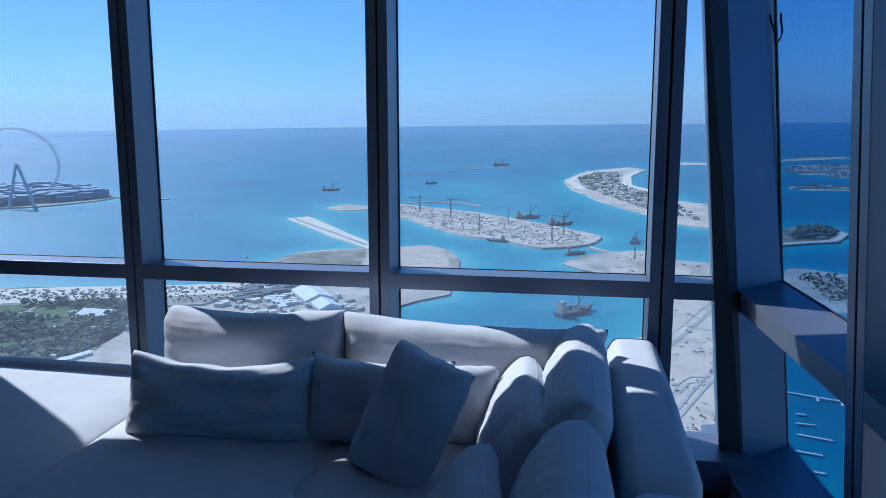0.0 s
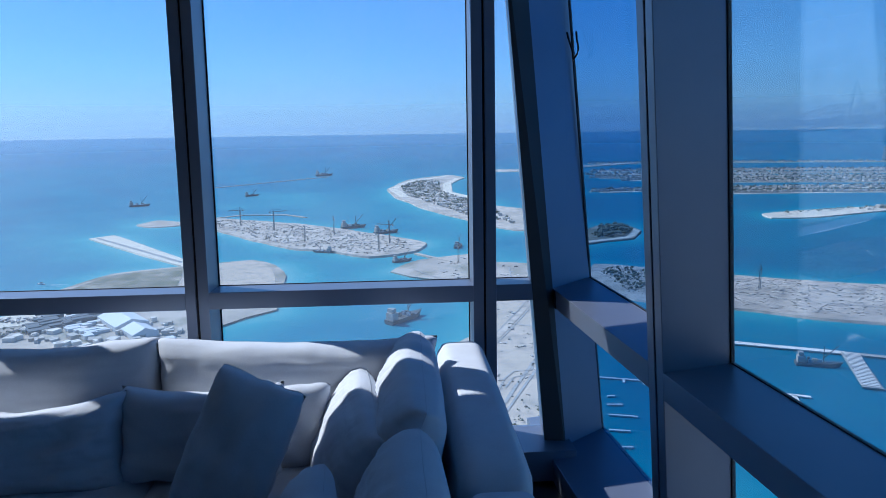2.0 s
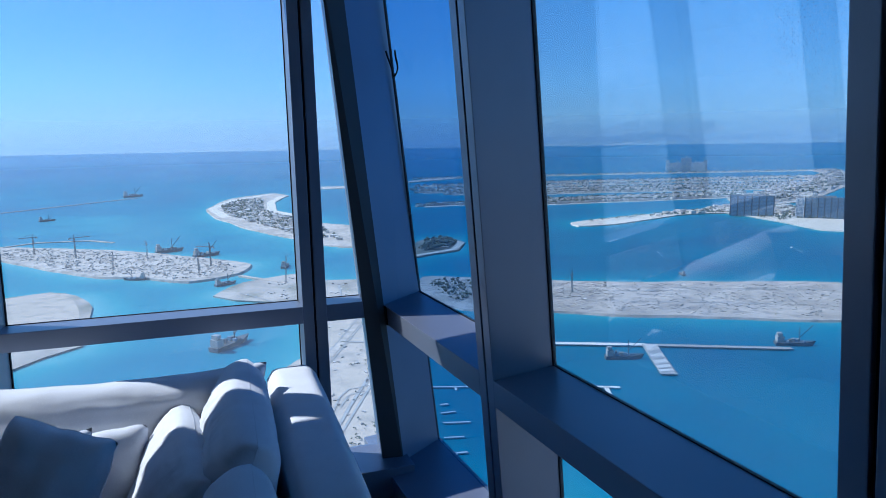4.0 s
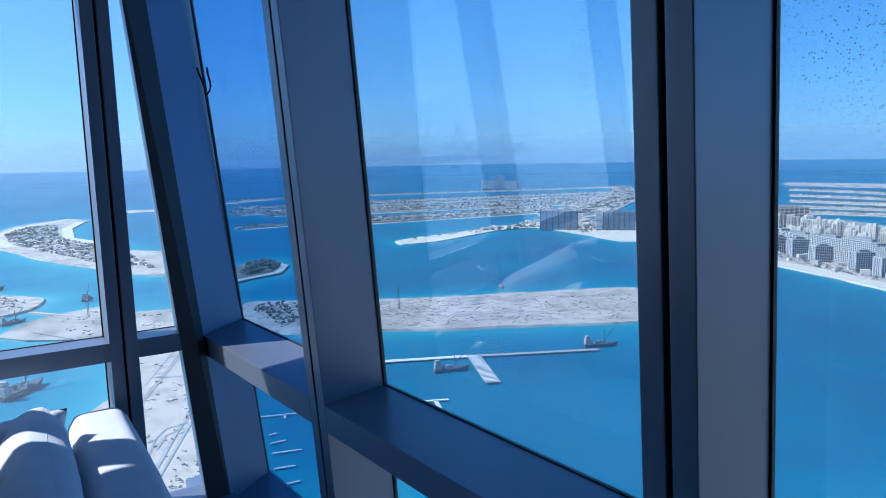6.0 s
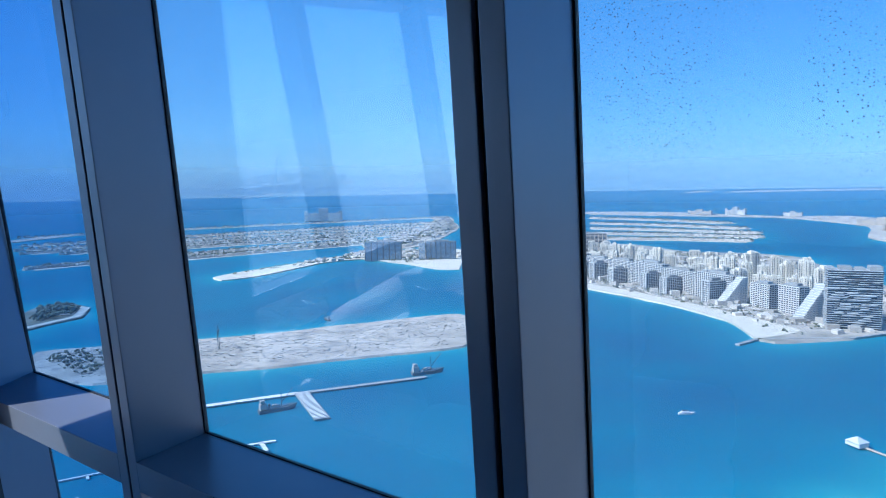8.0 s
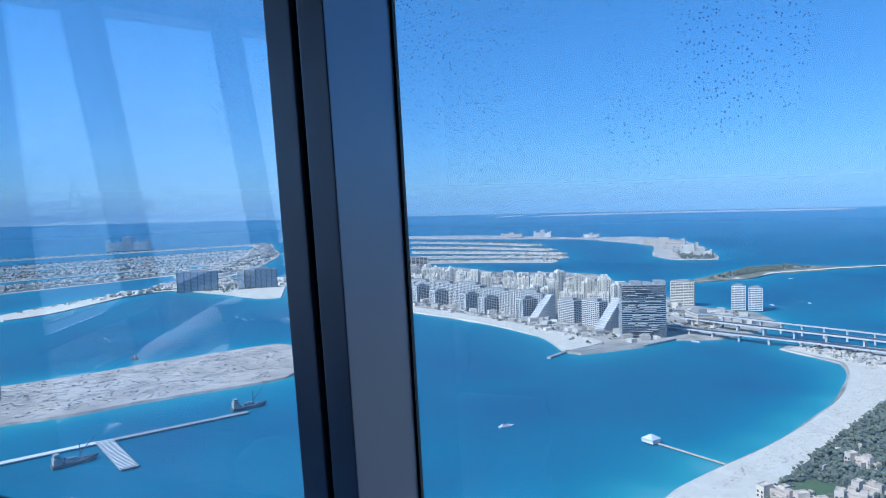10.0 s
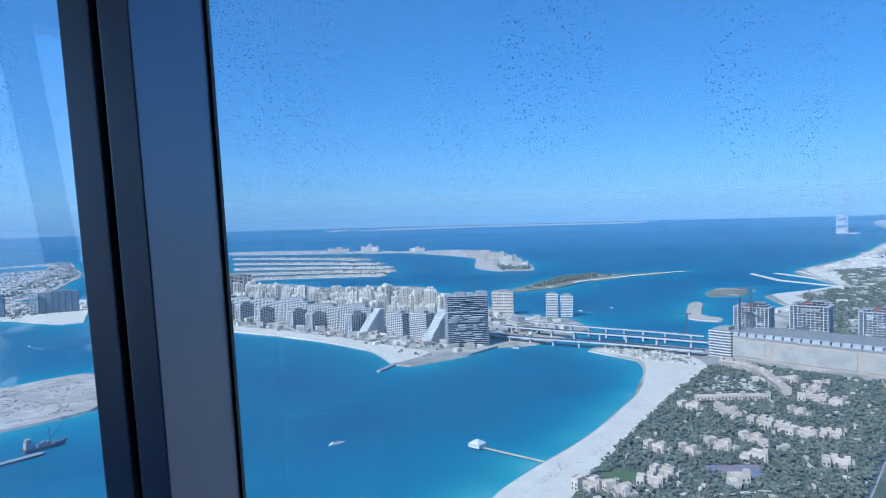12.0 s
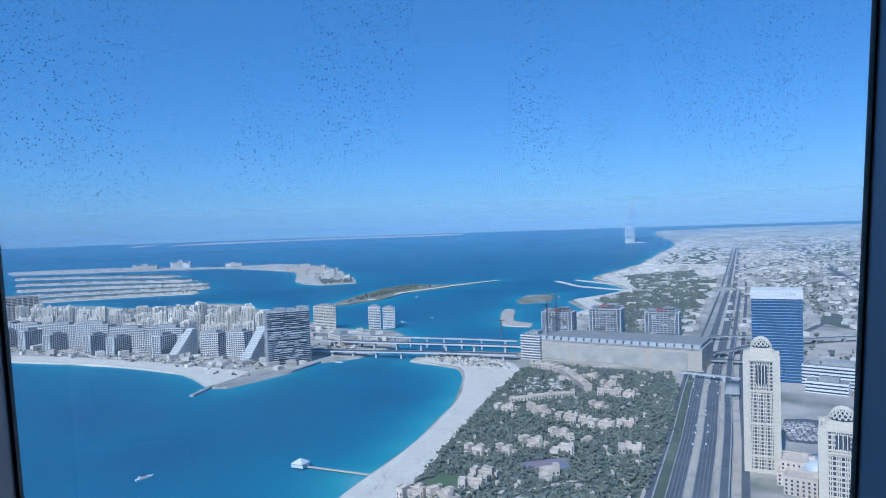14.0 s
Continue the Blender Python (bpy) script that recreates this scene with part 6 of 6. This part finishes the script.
for r_ in (118, 113):
    tube(bm, [(r_ * cos(a * 2 * pi / 72), 0, 128 + r_ * sin(a * 2 * pi / 72)) for a in range(72)], 0.9, 5, True)
part("rim", bm, "dark_steel", wheel)
bm = bmesh.new()
for a in range(0, 48):
    tube(bm, [(0, (-1) ** a * 5, 128), (113 * cos(a * 2 * pi / 48), 0, 128 + 113 * sin(a * 2 * pi / 48))], 0.16, 3)
part("spokes", bm, "steel", wheel)
for a in range(48):
    bm = bmesh.new()
    bmesh.ops.create_icosphere(bm, subdivisions=1, radius=1.7, matrix=Matrix.Translation((121 * cos(a * 2 * pi / 48), 0, 128 + 121 * sin(a * 2 * pi / 48))))
    part("cabin", bm, "dark_steel", wheel)
for sx in (-1, 1):
    for sy in (-1, 1):
        bm = bmesh.new()
        tube(bm, [(sx * 34, sy * 38, 0), (sx * 3, sy * 9, 128)], [5.5, 3.8], 8)
        part("leg", bm, "steel", wheel)
bm = bmesh.new()
tube(bm, [(0, -13, 128), (0, 13, 128)], 6.5, 12)
part("hub", bm, "steel", wheel)
W_IS = [(-1700, 2480), (-1560, 2560), (-1302, 2440), (-1120, 2230), (-1140, 2140), (-1240, 2020), (-1480, 1930)]
many_boxes("low_building", "grey low flats on the wheel's island", "buildings", spots(W_IS, 330, 31), (22, 60), (10, 30), "spandrel", 4, 31)
many_boxes("low_building", "pale low roofs on the wheel's island", "buildings", spots(W_IS, 90, 32), (15, 40), (5, 12), "city", 4, 32)
strip("breakwater_arm", "long thin dark breakwater off the wheel's island", "breakwater", [(-1081, 2215), (-880, 2150)], 14, "rock", 3, thick=4)
strip("breakwater_arm", "thin far breakwater line", "breakwater", [(-9000, 14500), (-6800, 14500)], 60, "rock", 8, thick=8)
strip("breakwater_arm", "thin submerged reef line", "breakwater", [(-230, 3000), (160, 3350), (330, 3500)], 14, "rock", 2, thick=3)
strip("breakwater_arm", "straight pale quay of the work island", "breakwater", [(219, 1470), (321, 1341)], 8, "sand", 3, thick=4)
strip("causeway", "thin pale causeway between the sites", "breakwater", [(277, 1245), (329, 1130)], 8, "sand", 3, thick=4)
strip("breakwater_arm", "thin curved sand arm of the work island", "breakwater", [(-153, 1945), (-60, 2000), (60, 1960), (110, 1880)], 10, "sand", 2, thick=3)

# ---------------------------------------------------------------- west beach, park and tents
land("beach_west", "broad pale west beach", "beach", [(-1500, 815), (-651, 962), (-477, 970), (-325, 980), (-250, 960), (-300, 925), (-430, 905), (-600, 880), (-1400, 740)], "beach", 2.9, 25, 4, 66, foot=8, keep=False)
PARK = [(-1000, 740), (-600, 868), (-446, 890), (-400, 830), (-370, 740), (-380, 680), (-440, 610), (-700, 560)]
land("park", "dark green park with paths", "garden", PARK, "green", 3.0, 25, 4, 67, foot=0, keep=False)
LAWNS = [[(-640, 850), (-584, 853), (-576, 871), (-548, 846), (-550, 830), (-566, 822), (-640, 815)], [(-515, 812), (-525, 845), (-496, 856), (-471, 837), (-468, 810), (-490, 801)]]
many_trees("tree_cover", "dark palms and park trees", [q for q in spots(PARK, 3400, 33) if noise.noise(Vector((q[0] / 40, q[1] / 40, 3))) > -0.16 and not any(inside(q, o) for o in LAWNS)], (2.4, 6.0), 3, 33, 3)
many_boxes("low_building", "low pale park buildings", "buildings", spots(PARK, 45, 34), (4, 11), (2.5, 4.5), "villa", 3, 34)
many_trees("palm_grove", "rows of young palms on the beach", [(-560 + i * 14 + (j % 2) * 5, 902 - i * 1.5 + j * 8) for i in range(20) for j in range(4)], (2.2, 3.4), 3, 35, 2)
many_boxes("parasols", "rows of parasols on the west beach", "parasols", spots([(-640, 890), (-640, 950), (-330, 965), (-280, 940), (-430, 915)], 260, 36), (2, 4), (1.5, 2.5), "clutter", 3, 36)
strip("breakwater_road", "grey road on the breakwater", "road", [(-372, 1665), (-150, 1290)], 9, "rock", 3.3)
for o in LAWNS:
    land("lawn", "light green lawn in the park", "lawn", o, "lawn", 3.7, 12, 2, 68, foot=0, keep=False)
strip("park_path", "pale curved path round the park lawn", "path", [(-600, 800), (-556, 815), (-538, 838), (-540, 862), (-515, 872), (-470, 862)], 4, "sand", 3.9)


def tent(x, y, turn, w, d, h, label="large white peaked event tent", bays=1):
    ob = thing("event_tent", label, "tent", "event tents", "", stand(x, y, 2.5, turn))
    for i in range(bays):
        bm = bmesh.new()
        y0, y1 = -d / 2 + d * i / bays, -d / 2 + d * (i + 1) / bays - 0.2
        prism(bm, [(-w / 2, y0, 0), (w / 2, y0, 0), (w / 2, y0, h * 0.5), (0, y0, h), (-w / 2, y0, h * 0.5)], [(-w / 2, y1, 0), (w / 2, y1, 0), (w / 2, y1, h * 0.5), (0, y1, h), (-w / 2, y1, h * 0.5)])
        bmesh.ops.recalc_face_normals(bm, faces=bm.faces)
        part("tent_bay", bm, "canvas", ob)
    return ob


tent(-180, 892, 28, 40, 70, 14)
tent(-152, 838, 28, 30, 40, 12)
tent(-436, 818, 75, 30, 44, 9, "white ribbed event tent beside the park", 9)
many_boxes("site_huts", "dark long halls on the event ground", "halls", spots([(-312, 951), (-296, 975), (-215, 962), (-205, 925), (-269, 870), (-290, 900)], 34, 37), (9, 26), (4, 8), "dark_steel", 2.5, 37, radians(28), squash=0.35)
many_boxes("site_huts", "white flat canopies on the event ground", "canopies", spots([(-290, 945), (-230, 955), (-165, 809), (-208, 838)], 26, 36), (8, 20), (3, 5), "canvas", 2.5, 36, radians(28), squash=0.35)
strip("event_road", "dark road past the event ground", "road", [(-420, 800), (-368, 858), (-319, 862), (-288, 929), (-310, 960)], 7, "asphalt", 3.4)
many_boxes("site_huts", "dark roofed halls and huts on the event ground", "halls", spots([(-290, 960), (-200, 950), (-100, 850), (-130, 760), (-300, 840)], 90, 38), (4, 15), (2.5, 5.5), "city", 2.5, 38)
many_boxes("parked_buses", "rows of white parked buses", "buses", [(-406 + 2.4 * i, 628 + 3.2 * i) for i in range(15)] + [(-160 + 6 * i, 780 + 3 * i) for i in range(9)], (10, 12), (3, 3.4), "canvas", 2.6, 39, radians(120), squash=0.25)
many_boxes("parked_cars", "lines of parked cars on sand", "parked cars", [(-353 + 3.0 * i, 613 + 1.6 * i) for i in range(8)] + [(-334 + 3.0 * i, 607 + 1.9 * i) for i in range(9)], (3.6, 4.6), (1.3, 1.7), "clutter", 2.6, 40, radians(110), squash=0.45)
land("event_ground", "bare sandy event ground", "ground", [(-400, 720), (-330, 780), (-260, 850), (-140, 770), (-130, 720), (-200, 560), (-380, 600)], "sand", 3.0, 20, 3, 71, foot=0, keep=False)
land("field", "flat grey green landing field", "field", [(-300, 1105), (-250, 1215), (-150, 1240), (-140, 1160), (-150, 1010), (-290, 1010)], "scrub", 3.1, 20, 2, 72, foot=0, keep=False)
land("field_end", "pale round sandy field end", "field", [(-130, 1245), (-30, 1262), (0, 1210), (10, 1120), (0, 1010), (-130, 1010)], "sand", 3.1, 20, 2, 73, foot=0, keep=False)
SITE = [(-130, 1900), (-30, 1830), (130, 1650), (255, 1460), (300, 1345), (270, 1280), (185, 1255), (115, 1350), (45, 1405), (-25, 1550), (-120, 1740)]
many_boxes("site_clutter", "stacks, huts and machines on the building site", "site clutter", spots(SITE, 950, 41), (1.0, 5.5), (0.5, 2.4), "site", 4, 41)
many_boxes("site_clutter", "stacks and machines on the reclaimed strip", "site clutter", spots([(560, 1010), (720, 870), (898, 740), (1060, 615), (1000, 540), (871, 500), (737, 605), (600, 730), (500, 840)], 1300, 42), (0.9, 5), (0.3, 1.4), "site", 3, 42)
many_trees("tree_cover", "dark scrub on the reclaimed strip", spots([(540, 1020), (640, 930), (610, 860), (500, 850)], 130, 43), (2, 5), 3, 43, 2)
many_boxes("site_clutter", "huts and spoil on the harbour sand", "site clutter", spots([(200, 500), (215, 690), (300, 850), (310, 960), (240, 1060), (290, 1160), (370, 1180), (440, 1070), (400, 980), (340, 850), (280, 640), (225, 500)], 90, 44), (1.5, 5), (0.6, 2), "clutter", 2.5, 44)
many_boxes("low_building", "low blocks on the outer crescent", "buildings", spots([(500, 2400), (560, 2750), (700, 3000), (760, 2900), (640, 2400), (660, 2100), (640, 1800), (600, 1560), (540, 1700)], 420, 45), (6, 18), (3, 8), "city", 3, 45)
many_trees("tree_cover", "dark gardens on the outer crescent", spots([(500, 2400), (560, 2750), (700, 3000), (760, 2900), (640, 2400), (660, 2100), (640, 1800), (600, 1560), (540, 1700)], 500, 46), (3, 7), 3, 46, 2)
for pts, w, mt in ((((150, 568), (245, 693), (295, 762), (356, 848), (400, 930)), 8, "worked_sand"), (((146, 560), (241, 696), (291, 766), (352, 853)), 1.6, "rock"), (((154, 556), (249, 687), (300, 757), (360, 842)), 1.6, "rock"),
                   (((150, 465), (194, 522), (217, 555), (271, 628), (330, 712)), 3.4, "rock"), (((154, 458), (196, 514), (264, 606), (330, 700)), 2.6, "rock"), (((280, 745), (308, 724), (335, 716)), 4, "rock"),
                   (((195, 545), (212, 574), (228, 590), (246, 588), (255, 606)), 2.0, "rock"), (((205, 552), (222, 575), (240, 578)), 1.6, "rock")):
    strip("harbour_road", "straight sandy site road with wheel tracks", "road", pts, w, mt, 3.3)
many_trees("tree_cover", "small dark scrub on the harbour sand", spots([(189, 501), (223, 505), (212, 470), (180, 470)], 26, 48) + spots([(200, 500), (260, 560), (340, 800), (250, 650)], 22, 49), (0.7, 1.7), 2.9, 48, 2)
for pts in (((300, 860), (270, 1000), (240, 1090)), ((330, 880), (380, 1000), (400, 1060)), ((560, 960), (720, 830), (1040, 580)), ((520, 900), (700, 720), (900, 560)), ((600, 900), (760, 760), (960, 640))):
    strip("site_track", "thin grey wheel track on sand", "track", pts, 2.6, "rock", 3.35)
land("sand_plain", "bare white reclaimed sand", "ground", [(150, 360), (182, 490), (198, 690), (230, 716), (292, 852), (345, 850), (290, 640), (228, 465), (240, 330)], "sand", 2.8, 15, 2, 74, foot=0, keep=False)

# ---------------------------------------------------------------- piers and boats
def pier(name, label, pts, width, z=2.2, mat="concrete", posts=12):
    ob = thing(name, label, "pier", "piers", "")
    strip("deck", "", "", pts, width, mat, z, thick=1.0, cut=20, parent=ob)
    for a, b_ in zip(pts, pts[1:]):
        a, b_ = Vector(a), Vector(b_)
        n_ = max(1, int((b_ - a).length / posts))
        bm = bmesh.new()
        for i in range(n_):
            p = a.lerp(b_, (i + 0.5) / n_)
            d = (b_ - a).normalized()
            for s_ in (-1, 1):
                q = out(p.x - d.y * s_ * width * 0.4, p.y + d.x * s_ * width * 0.4, 0)
                tube(bm, [q + Vector((0, 0, -1)), q + Vector((0, 0, z - 0.5))], 0.5, 5)
        part("piles", bm, "dark_concrete", ob)
    return ob


pier("harbour_pier", "long concrete harbour pier", [(478, 615), (580, 541)], 9, 2.4, "white")
pier("harbour_pier", "long grey harbour pier", [(580, 540), (707, 442)], 8, 2.4, "concrete")
pier("harbour_pier", "wide slatted pier arm", [(584, 540), (524, 456)], 17, 2.6, "concrete")
for i in range(24):
    p = Vector((584, 538)).lerp(Vector((524, 458)), (i + 0.5) / 24)
    bm = bmesh.new()
    box(bm, (-7.5, -1.0, 0), (7.5, 1.0, 0.5))
    q = tagged(link_mesh("pier_beam", bm, "white"), "pale cross beam on the pier", "beam", "pier beams")
    q.matrix_basis = stand(p.x, p.y, 2.62, -37)
pier("t_jetty", "short pale T-shaped jetty", [(435, 473), (457, 457)], 4, 1.8, "white")
pier("t_jetty", "short pale T-shaped jetty", [(446, 465), (434, 446)], 4, 1.8, "white")
pier("marina_jetty", "long pale marina jetty", [(300, 557), (345, 531)], 2.6, 1.6, "white")
for a, b_ in (((287, 512), (294, 510)), ((278, 495), (291, 491)), ((269, 476), (290, 465)), ((255, 450), (270, 443)), ((247, 422), (258, 418)), ((322, 544), (318, 536)), ((338, 535), (333, 526))):
    pier("marina_jetty", "short pale marina jetty", [a, b_], 2.2, 1.6, "white")
pier("beach_jetty", "thin wooden beach jetty", [(692, -30), (645, -90)], 2.5, 2.0, "beige")
pav = thing("jetty_pavilion", "white pavilion at the jetty's end", "pavilion", "", "", stand(694, -24, 2.0, 50))
bm = bmesh.new()
box(bm, (-7, -6, 0), (7, 6, 4))
part("body", bm, "white", pav)
bm = bmesh.new()
bmesh.ops.create_cone(bm, cap_ends=True, segments=4, radius1=10, radius2=1, depth=4, matrix=pose(0, 0, 6, 0, 0, 45))
part("roof", bm, "canvas", pav)


def boat(x, y, turn, length, label, kind_="yacht", mat="canvas", wake=0):
    ob = thing(kind_, label, "boat", "boats", "", stand(x, y, 0, turn))
    L, B_ = length, length * 0.26
    bm = bmesh.new()
    lo = [(-L / 2, -B_ * 0.4, 0), (L * 0.25, -B_ * 0.4, 0), (L * 0.46, 0, 0), (L * 0.25, B_ * 0.4, 0), (-L / 2, B_ * 0.4, 0)]
    hi = [(-L / 2, -B_ / 2, L * 0.09), (L * 0.22, -B_ / 2, L * 0.1), (L * 0.53, 0, L * 0.13), (L * 0.22, B_ / 2, L * 0.1), (-L / 2, B_ / 2, L * 0.09)]
    prism(bm, lo, hi)
    bmesh.ops.recalc_face_normals(bm, faces=bm.faces)
    part("hull", bm, mat, ob)
    if kind_ == "yacht":
        bm = bmesh.new()
        box(bm, (-L * 0.35, -B_ * 0.36, L * 0.09), (L * 0.12, B_ * 0.36, L * 0.19), None, L * 0.01)
        part("cabin", bm, "canvas", ob)
    if kind_ == "yacht":
        bm = bmesh.new()
        box(bm, (-L * 0.25, -B_ * 0.28, L * 0.19), (L * 0.02, B_ * 0.28, L * 0.25), None, L * 0.01)
        part("bridge_deck", bm, "window", ob)
    else:
        bm = bmesh.new()
        tube(bm, [(L * 0.1, 0, L * 0.1), (L * 0.1, 0, L * 0.5)], L * 0.012, 5)
        tube(bm, [(L * 0.1, 0, L * 0.2), (L * 0.42, 0, L * 0.55)], L * 0.012, 5)
        part("derrick", bm, "dark_steel", ob)
        bm = bmesh.new()
        box(bm, (-L * 0.47, -B_ * 0.36, L * 0.09), (-L * 0.3, B_ * 0.36, L * 0.24))
        box(bm, (-L * 0.45, -B_ * 0.28, L * 0.26), (-L * 0.34, B_ * 0.28, L * 0.33))
        part("deckhouse", bm, "concrete", ob)
        bm = bmesh.new()
        box(bm, (-L * 0.299, -B_ * 0.36, L * 0.19), (-L * 0.296, B_ * 0.36, L * 0.225))
        part("window_band", bm, "window", ob)
        gq = random.Random(int(x) + int(y))
        for _ in range(9):
            bm = bmesh.new()
            cx_, cy_ = gq.uniform(-L * 0.26, L * 0.24), gq.uniform(-B_ * 0.32, B_ * 0.32)
            s1, s2, s3 = gq.uniform(0.02, 0.06) * L, gq.uniform(0.02, 0.05) * L, gq.uniform(0.02, 0.09) * L
            box(bm, (cx_ - s1, cy_ - s2, L * 0.09), (cx_ + s1, cy_ + s2, L * 0.1 + s3))
            part("deck_cargo", bm, gq.choice(("clutter", "steel", "spandrel", "dark_steel")), ob)
    if wake:
        bm = bmesh.new()
        for s_ in (-1, 1):
            a = [bm.verts.new(p) for p in ((-L * 0.4, s_ * B_ * 0.3, 0.25), (-L * 0.4 - wake, s_ * (B_ * 0.3 + wake * 0.16), 0.25), (-L * 0.4 - wake, s_ * (B_ * 0.2 + wake * 0.10), 0.25), (-L * 0.4, 0, 0.25))]
            bm.faces.new(a if s_ == 1 else a[::-1])
        tagged(link_mesh("wake", bm, "foam"), "white foam wake behind a boat", "wake", "", "structure").matrix_basis = stand(x, y, 0, turn)
    return ob


boat(717, 127, -60, 18, "white motor yacht on calm water")
for x, y, t_, L in ((-395, 2376, 10, 62), (-41, 2595, 20, 50), (210, 1640, 10, 62), (272, 1530, 15, 60), (379, 1297, 60, 42), (165, 811, 35, 60), (239, 1185, 20, 40), (106, 1325, 150, 40)):
    boat(x, y, t_, L, "grey work ship with derrick", "work_ship", "dark_steel")
boat(316, 3600, 10, 90, "dark barge far out", "work_ship", "dark_steel")
boat(950, 808, 60, 26, "dark dredger near the strip", "work_ship", "dark_steel")
boat(728, 452, -38, 44, "grey barge at the pier's end", "work_ship", "dark_steel")
boat(527, 522, -30, 42, "grey flat barge beside the pier", "work_ship", "dark_steel")
for x, y, t_, L, wk in ((-356, 1190, 150, 14, 40), (-640, 1750, 160, 14, 60), (1020, 700, 40, 8, 20), (1100, 1000, 60, 9, 50), (1380, 880, 60, 10, 60), (1700, -330, 30, 14, 50), (1740, -420, 200, 12, 40), (2300, -500, 100, 14, 0), (1290, 25, 10, 12, 0), (1230, -118, 60, 16, 0)):
    boat(x, y, t_, L, "small white motor boat", "yacht", "canvas", wk)
